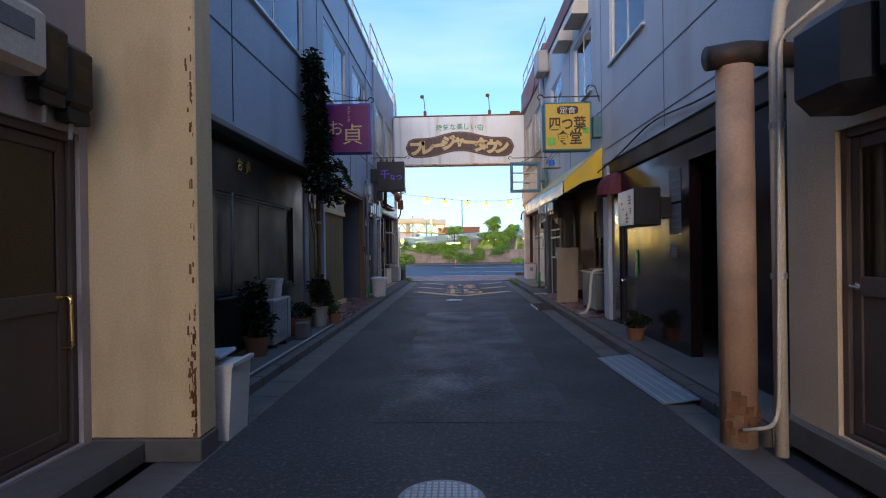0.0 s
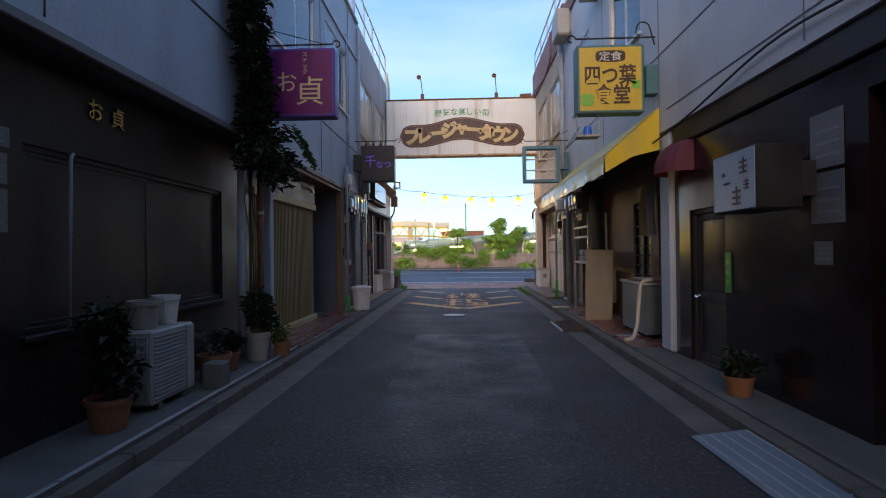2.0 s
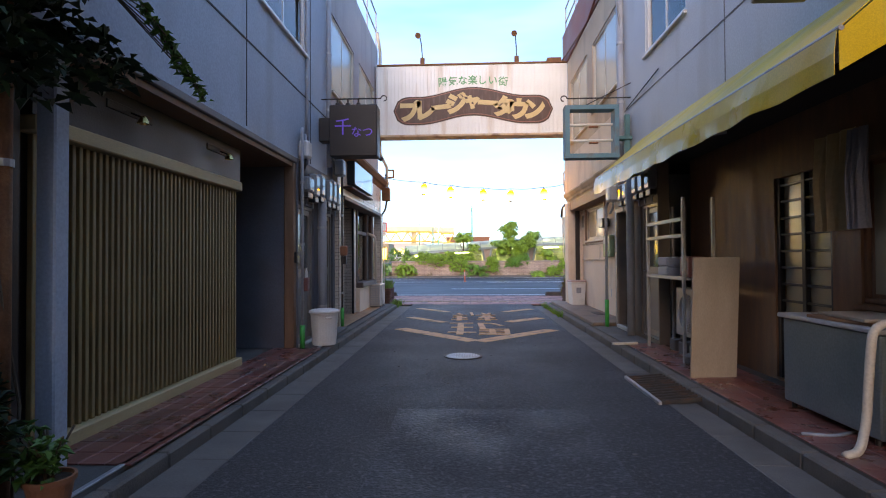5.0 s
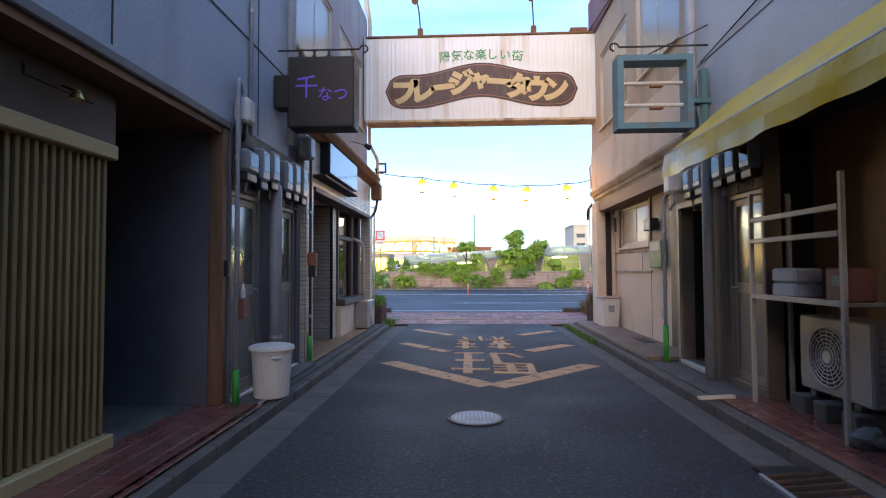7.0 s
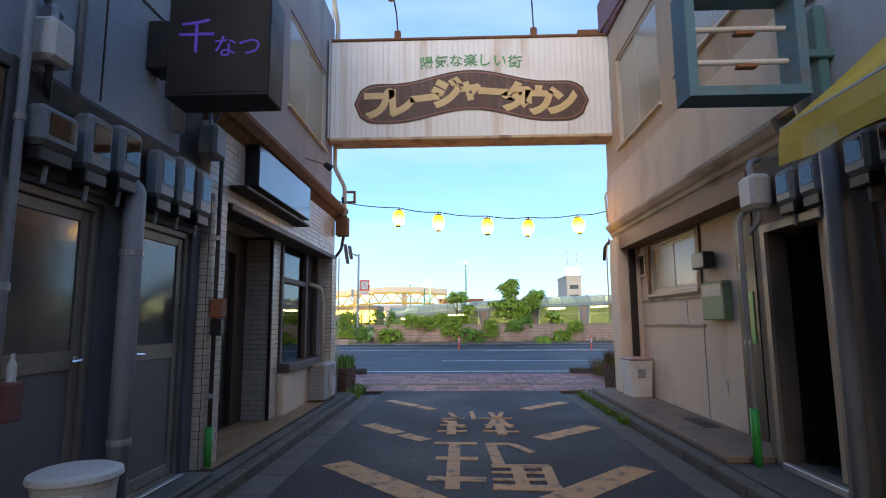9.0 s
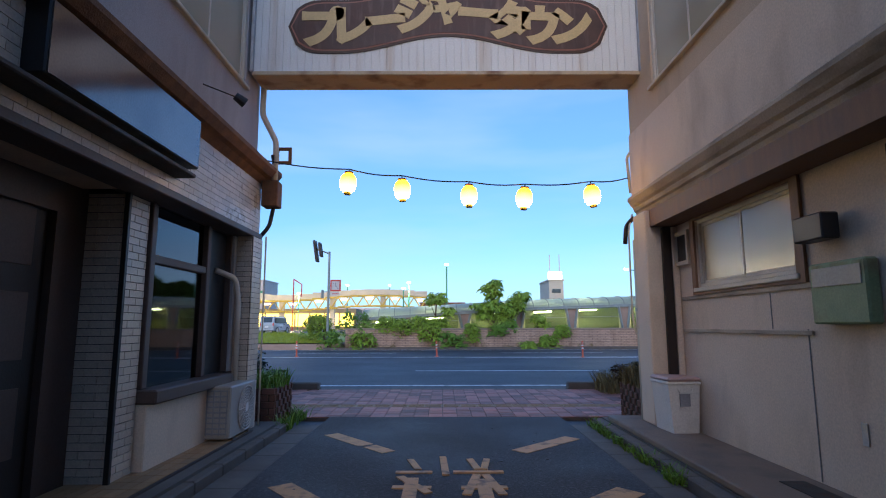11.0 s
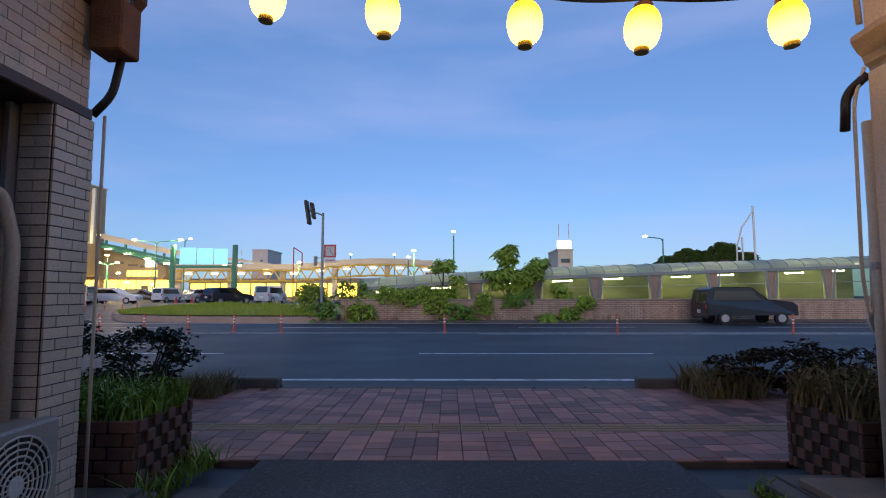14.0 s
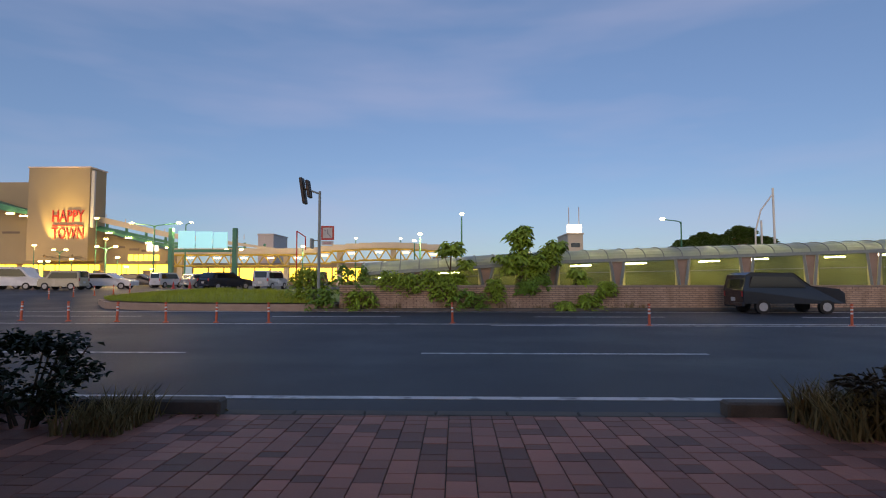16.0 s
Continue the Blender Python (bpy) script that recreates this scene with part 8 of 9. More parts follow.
part("coping", box(B(), -0.03, 34.73, -0.03, 0.38, 1.122, 1.20, 0.012), M["coping"], w)
part("return_wall", box(B(), 0, 0.35, 0.353, 6.0, -0.06, 0.95), brick, w)
part("kerb", box(B(), -1.2, 34.9, -0.42, -0.003, -0.06, 0.10, 0.02), M["kerb"], w)

t = thing("ramp_shelter", "long glazed barrel-roofed ramp shelter with lamps inside", "shelter")
t.matrix_basis = WALL @ pose(0, 1.2, 0)


def beam(x):
    return 1.62 + 0.062 * x if x < 10.5 else 2.271 + 0.0355 * (x - 10.5)


XS = [0.9 + 0.96 * k for k in range(35)]
for y in (0.0, 2.4):
    gb2 = B()
    for a, c in zip(XS, XS[1:]):
        v = [gb2.verts.new((x, y + o, beam(x) + z)) for x in (a, c) for o, z in ((-0.06, 0), (-0.06, 0.16), (0.06, 0.16), (0.06, 0))]
        for f in ((0, 1, 5, 4), (1, 2, 6, 5), (2, 3, 7, 6), (3, 0, 4, 7)):
            gb2.faces.new([v[i] for i in f])
    bmesh.ops.remove_doubles(gb2, verts=gb2.verts, dist=1e-4)
    part("gutter_beam", gb2, M["shelter_steel"], t)


def hoop(x, r=0.0):
    return [(x, 1.2 - (1.24 + r) * math.cos(math.pi * k / 10), beam(x) + 0.16 + (0.52 + r) * math.sin(math.pi * k / 10)) for k in range(11)]


for a, c in zip(XS, XS[1:]):
    rb2 = B()
    u, v = [rb2.verts.new(p) for p in hoop(a)], [rb2.verts.new(p) for p in hoop(c)]
    for k in range(10):
        rb2.faces.new((u[k], u[k + 1], v[k + 1], v[k]))
    part("roof_panel", rb2, M["roofpanel"], t)
for x in XS:
    part("hoop", tube(B(), hoop(x, 0.02), 0.028, 5), M["shelter_steel"], t)
cols = [0.43 + 3.36 * k for k in range(10)]
for k, x in enumerate(cols[1:]):
    for sx in (-1, 1):
        vb2 = B()
        hgt = beam(x)
        tube(vb2, [(x + sx * 0.17, 0, 1.2), (x + sx * 0.36, 0, hgt)], 0.085, 4)
        part("post", vb2, M["shelter_steel"], t)
    part("infill", prism(B(), [(x - 0.13, 1.2), (x + 0.13, 1.2), (x + 0.32, beam(x)), (x - 0.32, beam(x))], "y", 0.10, 0.12), M["maroon_infill"], t)
for a, c in zip(cols, cols[1:]):
    la, lc = a + 0.4, c - 0.4
    gp = prism(B(), [(la, 1.2), (lc, 1.2), (lc, beam(lc)), (la, beam(la))], "y", 0.0, 0.012)
    o = part("panel", gp, G["shelter"], t, "translucent greenish panel")
    o.visible_shadow = False
    bp2 = prism(B(), [(la - 0.4, 0.2), (lc + 0.4, 0.2), (lc + 0.4, beam(lc)), (la - 0.4, beam(la))], "y", 2.4, 2.42)
    part("rear_panel", bp2, M.setdefault("rearpanel", surf("greenish_rear_panel", (0.34, 0.36, 0.17), (0.62, 0.62, 0.34), 0.9, (0.4, 0.6), 0.0, stretch=(0.6, 1, 1.6))), t)
    part("rail", tube(B(), [(la, -0.02, 1.2 + (beam(la) - 1.2) * 0.55), (lc, -0.02, 1.2 + (beam(lc) - 1.2) * 0.55)], 0.02, 5), M["shelter_steel"], t)
    part("tube_lamp", tube(B(), [(la + 0.2 + 0.9 * math.sin(a * 2.3) ** 2, 1.0, beam(la) - 0.10), (la + 1.3 + 0.9 * math.sin(a * 2.3) ** 2, 1.0, beam(la + 1.1) - 0.10)], 0.032, 8), TUBE_LAMP, t, "bright fluorescent tube lamp")
part("ramp_floor", box(B(), 0, 33.2, 0.2, 2.2, 0.0, 0.18), M["concrete"], t)
part("end_panel", box(B(), 33.5, 33.56, 0, 2.4, 0.0, beam(33.5)), M["shelter_steel"], t)

# shrubs on and before the wall
specs = [(0.6, 0.2, 0.9, 2.2, 0.8, 1.0), (2.4, 0.1, 0.9, 1.4, 0.7, 0.75), (4.4, 0.15, 1.0, 1.3, 0.6, 0.7), (6.2, -0.2, 0.0, 2.0, 0.7, 0.75), (7.4, -0.1, 0.5, 0.9, 0.6, 0.75), (5.6, 0.3, 1.1, 1.2, 0.6, 0.6), (9.7, 0.2, 1.0, 1.0, 0.5, 0.55), (12.0, -0.2, 0.0, 1.2, 0.6, 0.6), (12.9, -0.05, 0.75, 0.9, 0.5, 0.45), (9.0, -0.05, 0.85, 1.0, 0.5, 0.45), (1.0, -0.2, 0.0, 1.6, 0.6, 0.8), (10.8, -0.3, 0.0, 1.0, 0.4, 0.3), (-0.9, 0.0, 0.0, 1.4, 0.8, 0.8), (3.4, 0.0, 0.75, 1.5, 0.7, 0.75), (5.0, -0.1, 0.5, 1.3, 0.6, 0.75)]
for k, (x, y, z, ww, d, h) in enumerate(specs):
    p = WALL @ Vector((x, y, z))
    shrub("wall_shrub", "leafy green shrub spilling over the brick wall", p.x, p.y, p.z, ww * 1.25, d, h * 1.25, 1050, "leaf_tree" if k % 3 else "leaf_light", 80 + k, 0.23, group="shrubs at the brick wall", whorled=True)
shrub("round_bush", "dense round dark green bush on the lawn", -7.6, 48.2, 0.1, 2.5, 1.8, 1.9, 3400, "leaf_tree", 120, 0.22, whorled=True)
wg = B()
for _ in range(40):
    p = WALL @ Vector((r5.uniform(0, 15), r5.uniform(-0.35, -0.05), 0.1))
    blades(wg, p.x - 0.2, p.x + 0.2, p.y - 0.05, p.y + 0.05, p.z, 14, r5.uniform(0.1, 0.4), r5, 0.6)
tagged(part("wall_foot_weeds", wg, M["drygrass"]), "dry weeds along the foot of the brick wall", "weeds", "", "stuff")


def big_leaf_tree(label, x, y, z, lean, heads, seed):
    """A young tree with a thin trunk, limbs and tufts of large drooping leaves; heads = (dx, height, half width, half height, tufts)."""
    t = thing("tree", label, "tree", at=(x, y, z))
    r = random.Random(seed)
    top = heads[0][1]
    part("trunk", tube(B(), [(0, 0, 0), (lean * 0.3, 0, top * 0.35), (lean * 0.6, 0.05, top * 0.7), (heads[0][0], 0, top)], 0.06, 8, True, 0.02), M["bark"], t)
    cr = B()
    for dx, hz, rx, rz, n in heads:
        part("limb", tube(B(), [(lean * 0.3, 0, max(0.2, hz - 0.9)), (dx * 0.7, 0.05, hz - 0.4), (dx, 0.0, hz)], 0.03, 6, True, 0.012), M["bark"], t)
        for _ in range(n):
            a, e, q = r.uniform(0, 6.28), r.uniform(-0.7, 1.2), r.uniform(0.45, 1.0)
            whorl(cr, (dx + rx * q * math.cos(a) * math.cos(e), rx * 0.8 * q * math.sin(a) * math.cos(e), hz + rz * q * math.sin(e)), 6, 0.35, r)
    part("crown", cr, M["leaf_tree"], t, "large drooping heart-shaped leaves")
    return t


big_leaf_tree("young tree with large drooping leaves above the wall", -0.45, 47.6, 1.1, 0.1, [(0.12, 1.95, 0.60, 0.36, 32), (0.85, 1.15, 0.42, 0.25, 18), (-0.1, 0.4, 0.3, 0.2, 8), (-0.25, 1.7, 0.3, 0.2, 8)], 5)
big_leaf_tree("broad young tree with large drooping leaves above the wall", 3.1, 47.8, 1.1, 0.0, [(0.05, 2.75, 0.40, 0.35, 26), (-0.35, 2.45, 0.40, 0.28, 18), (0.1, 2.1, 0.50, 0.35, 26), (-0.85, 1.35, 0.5, 0.3, 22), (0.0, 1.45, 0.62, 0.35, 34), (0.75, 1.35, 0.5, 0.35, 24), (-0.45, 0.85, 0.5, 0.25, 16), (0.5, 0.75, 0.55, 0.3, 18)], 6)
big_leaf_tree("leaning young tree with large leaves beside the shelter", 4.1, 47.9, 1.1, 0.4, [(0.75, 2.05, 0.45, 0.28, 26), (0.25, 1.75, 0.42, 0.25, 20), (0.55, 1.35, 0.45, 0.25, 16), (0.0, 1.0, 0.4, 0.25, 12)], 7)
big_leaf_tree("small sapling with large leaves by the shelter post", 5.75, 47.8, 1.1, 0.0, [(0.0, 0.72, 0.42, 0.2, 18), (0.3, 0.3, 0.35, 0.2, 10)], 8)

# lawn island
isl = [(-5.9, 46.75), (-9.5, 46.6), (-14.3, 47.2), (-18.6, 49.2), (-21.2, 52.6), (-22.0, 57.0), (-20.5, 62.0), (-16.0, 66.0), (-4.0, 66.0), (-5.6, 52.0)]
lawn = thing("lawn_island", "raised grassy traffic island with a concrete kerb", "lawn", at=(0, 0, 0))
part("kerb", prism(B(), isl, "z", -0.06, 0.30), M["maroon_infill"], lawn)
cx, cy = -13.0, 56.0
inn = [(cx + (x - cx) * 0.97, cy + (y - cy) * 0.97) for x, y in isl]
def mound(f):
    """Height of the turf at the share f from the middle (0) to the kerb (1)."""
    return 0.36 + 0.46 * (1 - f ** 2)


tb = B()
LV = (1.0, 0.88, 0.72, 0.52, 0.3, 0.12)
rings = [[tb.verts.new((cx + (x - cx) * 0.97 * f, cy + (y - cy) * 0.97 * f, mound(f))) for x, y in isl] for f in LV]
for u, v in zip(rings, rings[1:]):
    for k in range(len(isl)):
        tb.faces.new((u[k], u[(k + 1) % len(isl)], v[(k + 1) % len(isl)], v[k]))
tb.faces.new(rings[-1])
bmesh.ops.recalc_face_normals(tb, faces=tb.faces)
part("turf", tb, M["grass"], lawn)
gb3 = B()
for _ in range(14000):
    k, q, f = r5.randrange(0, 6), r5.random(), 1 - 0.75 * r5.random() ** 1.6
    a, c = Vector((*isl[k], 0)), Vector((*isl[k + 1], 0))
    p = Vector((cx, cy, 0)).lerp(a.lerp(c, q), 0.97 * f)
    blades(gb3, p.x, p.x + 0.02, p.y, p.y + 0.02, mound(f) - 0.02, 1, 0.22, r5, 0.5)
g = part("grass_blades", gb3, M["grass"], lawn)
g["kind"] = "stuff"

# traffic signal pole with notice board
t = thing("signal_pole", "grey steel pole with signal heads and a red-framed board", "pole", at=(-6.9, 47.6, 0.0))
part("pole", tube(B(), [(0, 0, 0), (0, 0, 5.85)], 0.085, 12, True, 0.065), M["shelter_steel"], t)
part("arm", tube(B(), [(0, 0, 5.72), (-0.80, -0.1, 6.0)], 0.045, 8), M["shelter_steel"], t)
for dx, hh, cz in ((-0.53, 0.44, 5.95), (-0.80, 0.66, 5.86)):
    part("signal_head", box(B(), -0.08, 0.08, -0.24, 0.24, -hh, hh, 0.03, pose(dx, -0.1, cz, 0, -9, 0)), M["iron"], t, "dark signal head seen edge-on")
part("board", box(B(), 0.10, 0.75, -0.05, -0.02, 3.42, 4.12, 0.01), M["paper"], t, "white board")
part("board_rim", holed(B(), "y", -0.06, -0.052, 0.10, 0.75, 3.42, 4.12, [(0.19, 0.66, 3.51, 4.03)]), M["red"], t, "red square rim")
for dx, dz, hh, tilt in ((0.0, 0.06, 0.12, 0), (-0.13, 0.13, 0.06, -45), (0.10, -0.12, 0.13, -40)):
    part("figure", box(B(), -0.02, 0.02, -0.058, -0.0525, -hh, hh, 0, pose(0.425 + dx, 0, 3.77 + dz, 0, tilt, 0)), M["print_grey"], t)
part("sub_board", box(B(), 0.12, 0.72, -0.05, -0.02, 3.16, 3.38, 0.01), M["paper"], t)
part("sub_board_arrow", box(B(), 0.22, 0.62, -0.056, -0.052, 3.25, 3.29), M["red"], t)
part("side_signal", box(B(), -0.42, -0.30, -0.2, 0.2, 3.0, 3.5, 0.03), M["shelter_steel"], t)
part("side_arm", tube(B(), [(-0.3, 0, 3.4), (0.1, 0, 3.4)], 0.02), M["shelter_steel"], t)


# ---- car park and mall ----
def car(kind, paint, label, m):
    """A parked car; x along its length, nose towards +x."""
    t = thing("parked_car", label, "car", "cars in the car park")
    if kind == "van":
        L, Wd, prof, glassy = 4.6, 0.86, [(-2.3, 0.35), (-2.3, 1.0), (-2.25, 1.9), (-2.0, 1.98), (0.9, 1.98), (1.65, 1.15), (2.2, 0.98), (2.3, 0.7), (2.3, 0.35)], [(-2.1, 1.15), (-2.05, 1.78), (0.85, 1.78), (1.45, 1.15)]
    elif kind == "suv":
        L, Wd, prof, glassy = 4.4, 0.88, [(-2.2, 0.45), (-2.22, 1.05), (-2.05, 1.70), (-1.85, 1.82), (0.0, 1.80), (0.75, 1.22), (1.95, 1.10), (2.18, 0.9), (2.2, 0.45)], [(-1.95, 1.15), (-1.8, 1.64), (-0.02, 1.62), (0.5, 1.15)]
    elif kind == "box":
        L, Wd, prof, glassy = 3.4, 0.74, [(-1.7, 0.3), (-1.7, 0.95), (-1.62, 1.56), (-1.45, 1.64), (0.6, 1.64), (1.05, 1.02), (1.6, 0.92), (1.7, 0.6), (1.7, 0.3)], [(-1.5, 0.98), (-1.46, 1.48), (0.52, 1.48), (0.85, 0.98)]
    else:
        L, Wd, prof, glassy = 4.4, 0.86, [(-2.2, 0.32), (-2.22, 0.85), (-2.05, 1.0), (-1.75, 1.42), (-1.5, 1.5), (0.1, 1.5), (0.95, 1.0), (1.95, 0.85), (2.2, 0.62), (2.2, 0.32)], [(-1.85, 1.0), (-1.6, 1.36), (0.05, 1.36), (0.68, 1.0)]
    b = B()
    n = len(prof)
    rows = []
    for f, inset in ((-1.0, 0.0), (-0.96, -0.03), (0.96, -0.03), (1.0, 0.0)):
        rows.append([b.verts.new((x * (1 - (0.015 if abs(f) == 1 else 0)), f * Wd - (0.10 * Wd * f if z > 1.2 and abs(f) == 1 else 0), z - (0.02 if abs(f) == 1 and z > 0.5 else 0))) for x, z in prof])
    for u, v in zip(rows, rows[1:]):
        for k in range(n):
            b.faces.new((u[k], u[(k + 1) % n], v[(k + 1) % n], v[k]))
    b.faces.new(rows[0])
    b.faces.new(rows[-1][::-1])
    bmesh.ops.recalc_face_normals(b, faces=b.faces)
    part("body", b, M[paint], t)
    for s in (-1, 1):
        part("side_glass", prism(B(), glassy, "y", s * (Wd * 0.93 + 0.02), s * (Wd * 0.93 + 0.075) if kind != "x" else 0), M["car_glass"], t)
        for x in (-L * 0.31, L * 0.31):
            wh = part("wheel", tube(B(), [(x, s * (Wd - 0.17), 0.31), (x, s * (Wd + 0.015), 0.31)], 0.31, 20), M["tyre"], t)
            part("rim", tube(B(), [(x, s * (Wd + 0.016), 0.31), (x, s * (Wd + 0.03), 0.31)], 0.19, 14), M["steel"], wh)
        part("tail_light", box(B(), -L / 2 - 0.025, -L / 2 + 0.05, s * Wd * 0.88 - 0.07, s * Wd * 0.88 + 0.07, 0.75, 1.0, 0.015), M["red"], t, "red tail light")
        part("headlight", box(B(), L / 2 - 0.12, L / 2 + 0.02, s * Wd * 0.75 - 0.13, s * Wd * 0.75 + 0.13, 0.62, 0.78, 0.02), M["reflect_white"], t, "clear headlight")
    rz = 1.05 if kind != "wagon" else 1.03
    part("rear_glass", box(B(), -0.015, 0.015, -Wd * 0.72, Wd * 0.72, 0, 0.48 if kind != "wagon" else 0.40, 0.01, pose(-L / 2 + (0.0 if kind != "wagon" else 0.16), 0, rz, 0, 5 if kind != "wagon" else 36, 0)), M["car_glass"], t)
    part("number_plate", box(B(), -L / 2 - 0.03, -L / 2 - 0.005, -0.17, 0.17, 0.55, 0.72, 0.005), M["paper"], t)
    part("bumper", box(B(), -L / 2 - 0.04, -L / 2 + 0.1, -Wd * 0.95, Wd * 0.95, 0.30, 0.5, 0.04), M[paint], t)
    t.matrix_basis = m
    return t


Z0 = 0.6
setting("car_park", prism(B(), [(51.0, -0.3), (51.0, -0.055), (66.0, Z0), (124.0, Z0), (124.0, -0.3)], "x", -130.0, -3.5), M["road"], "grey asphalt car park rising gently to the mall", "car park")
car("wagon", "car_dark", "dark blue wagon parked beyond the lawn", pose(-20.2, 68.0, Z0, 0, 0, 58))
car("box", "car_silver", "pale blue boxy small car parked beyond the lawn", pose(-16.2, 67.8, Z0, 0, 0, 80))
car("suv", "car_dark", "black off-road car standing in the far lane of the road", pose(14.6, 45.9, -0.03))
car("van", "car_white", "white van parked in the mall car park", pose(-38.6, 67.5, Z0, 0, 0, 8))
car("box", "car_beige", "cream boxy small car in the mall car park", pose(-33.3, 66.2, Z0, 0, 0, 184))
car("wagon", "car_white", "white estate car parked in the mall car park", pose(-31.8, 70.0, Z0, 0, 0, 8))
car("wagon", "car_dark", "black car parked in the mall car park", pose(-34.2, 79.0, Z0, 0, 0, 15))
car("box", "car_white", "white small car parked in the mall car park", pose(-31.6, 79.5, Z0, 0, 0, 75))
car("wagon", "car_silver", "silver car parked in the mall car park", pose(-27.6, 79.5, Z0, 0, 0, 60))
car("wagon", "car_dark", "black car among the parked cars", pose(-25.2, 80.0, Z0, 0, 0, 80))
car("box", "car_dark", "dark small van behind the pale blue car", pose(-13.6, 74.0, Z0, 0, 0, 95))
car("wagon", "car_white", "white car far back in the car park", pose(-9.4, 84.0, Z0, 0, 0, 95))
car("wagon", "car_silver", "silver car far back in the car park", pose(-38.5, 76.0, Z0, 0, 0, 20))
car("van", "car_silver", "silver van deep in the mall car park", pose(-42.5, 71.5, Z0, 0, 0, 180))
for x, y in ((-27.2, 72.5), (-25.8, 72.9)):
    t = thing("traffic_cone", "red traffic cone by the parked cars", "cone", "cones in the car park", at=(x, y, Z0))
    part("base", box(B(), -0.19, 0.19, -0.19, 0.19, 0, 0.03, 0.01), M["red"], t)
    part("cone", lathe(B(), [(0.15, 0.03), (0.04, 0.68), (0.001, 0.70)], 0, 0, 14), M["red"], t)

mall = thing("shopping_mall", "tan shopping mall with lit shop fronts and a sign tower", "building", at=(0, 0, 0))
part("main_block", prism(B(), [(-130, 0.5), (-46.9, 0.5), (-46.9, 6.2), (-58.9, 9.5), (-130, 9.5)], "y", 108, 112), M["mall"], mall)
part("upper_block", box(B(), -130, -70.71, 108.6, 112, 9.503, 17.6), M["mall"], mall)
part("stair_block", box(B(), -70.69, -66.5, 108.3, 110, 9.503, 18.0), M["mall"], mall)
part("tower", box(B(), -67.2, -57.4, 104, 107.99, 4.4, 19.0, 0.03), M["mall"], mall, "plain tan sign tower")
part("tower_cap", box(B(), -67.3, -57.3, 103.9, 108.2, 19.003, 19.2), M["far_block"], mall)
part("tall_banner", box(B(), -57.38, -56.8, 104.2, 104.6, 9.6, 18.6, 0.05), M["paper"], mall, "white vertical banner")
part("plinth_wall", box(B(), -130, -46.9, 107.93, 107.99, 0.5, 1.0), M["interior"], mall)
for k in range(30):
    x = -128.5 + 2.75 * k
    part("shop_window", box(B(), x, x + (2.55 if k % 5 else 1.7), 107.85, 107.92, 1.0, 3.9), SHOPLIGHT, mall, "brightly lit shop window")
    if k % 3 == 1:
        part("shop_door", box(B(), x + 0.7, x + 1.9, 107.80, 107.84, 0.6, 3.0, 0.02), M["bronze"], mall, "dark shop door")
part("fascia", box(B(), -130, -46.8, 107.3, 107.99, 4.05, 4.5, 0.03), M["mall"], mall)
for k in range(6):
    part("upper_window", box(B(), -53.3 + 0.86 * k, -52.6 + 0.86 * k, 107.9, 107.98, 4.55, 5.5), SHOPLIGHT, mall, "warm lit upper window")
for x0, x1, z0 in ((-55.8, -53.9, 6.6), (-53.2, -51.6, 6.2), (-51.2, -50.4, 6.0), (-74.4, -71.5, 9.0), (-69.4, -66.8, 8.6)):
    part("wall_vent", box(B(), x0, x1, 107.9, 107.98, z0, z0 + 0.35), M["bronze"], mall, "dark louvred vent")
part("lit_sign", box(B(), -50.2, -48.4, 107.7, 107.85, 6.1, 7.2), WHITE_SIGN, mall, "white lit sign panel")
ms = [word("lettering", "HAPPY", 2.7, facing(-60.6, 103.9, 11.4), M["red"], mall, 5.0, 0.12), word("lettering", "TOWN", 2.5, facing(-60.6, 103.9, 8.7), M["red"], mall, 5.0, 0.12)]
part("sign_bar", box(B(), -63.0, -58.2, 103.8, 103.95, 9.85, 10.0), M["red"], mall)
for x in (-62.9, -60.7, -58.5):
    part("washer_arm", box(B(), x - 0.1, x + 0.1, 102.0, 103.99, 4.9, 5.05), M["mall"], mall)
    part("wall_washer", box(B(), x - 0.25, x + 0.25, 101.8, 102.2, 5.06, 5.3, 0.05), M["mall"], mall, "spotlight washing the sign tower")
    sl2 = new("wash_light", bpy.data.lights.new("wash_light", "SPOT"))
    sl2.data.energy, sl2.data.color, sl2.data.spot_size, sl2.data.spot_blend, sl2.data.shadow_soft_size = 6500, (1.0, 0.82, 0.30), radians(46), 0.7, 0.2
    sl2.matrix_world = look((x, 102.0, 5.6), (x, 104.0, 11.0))
part("low_wing", box(B(), -46.8, -16.0, 116, 123.9, 0.5, 4.4), M["mall"], mall)
for k in range(11):
    part("shop_window", box(B(), -46.4 + 2.75 * k, -44.0 + 2.75 * k, 115.9, 115.98, 1.2, 3.5), SHOPLIGHT, mall, "brightly lit shop window")
deck = thing("parking_deck", "green steel parking deck ramp along the mall", "deck", at=(0, 0, 0))
part("parapet", prism(B(), [(-57.3, 10.7), (-45.6, 8.1), (-28.8, 6.2), (-28.8, 6.5), (-45.6, 8.94), (-57.3, 11.6)], "y", 106.2, 106.5), M["pale_deck"], deck)
part("slab", prism(B(), [(-57.3, 9.75), (-45.6, 7.1), (-28.8, 5.9), (-28.8, 6.15), (-45.6, 7.5), (-57.3, 10.1)], "y", 106.3, 107.9), M["green_steel"], deck)
part("green_girder", prism(B(), [(-57.3, 9.3), (-45.6, 6.4), (-28.8, 5.5), (-28.8, 5.9), (-45.6, 7.0), (-57.3, 9.9)], "y", 105.8, 106.1), M["green_steel"], deck)
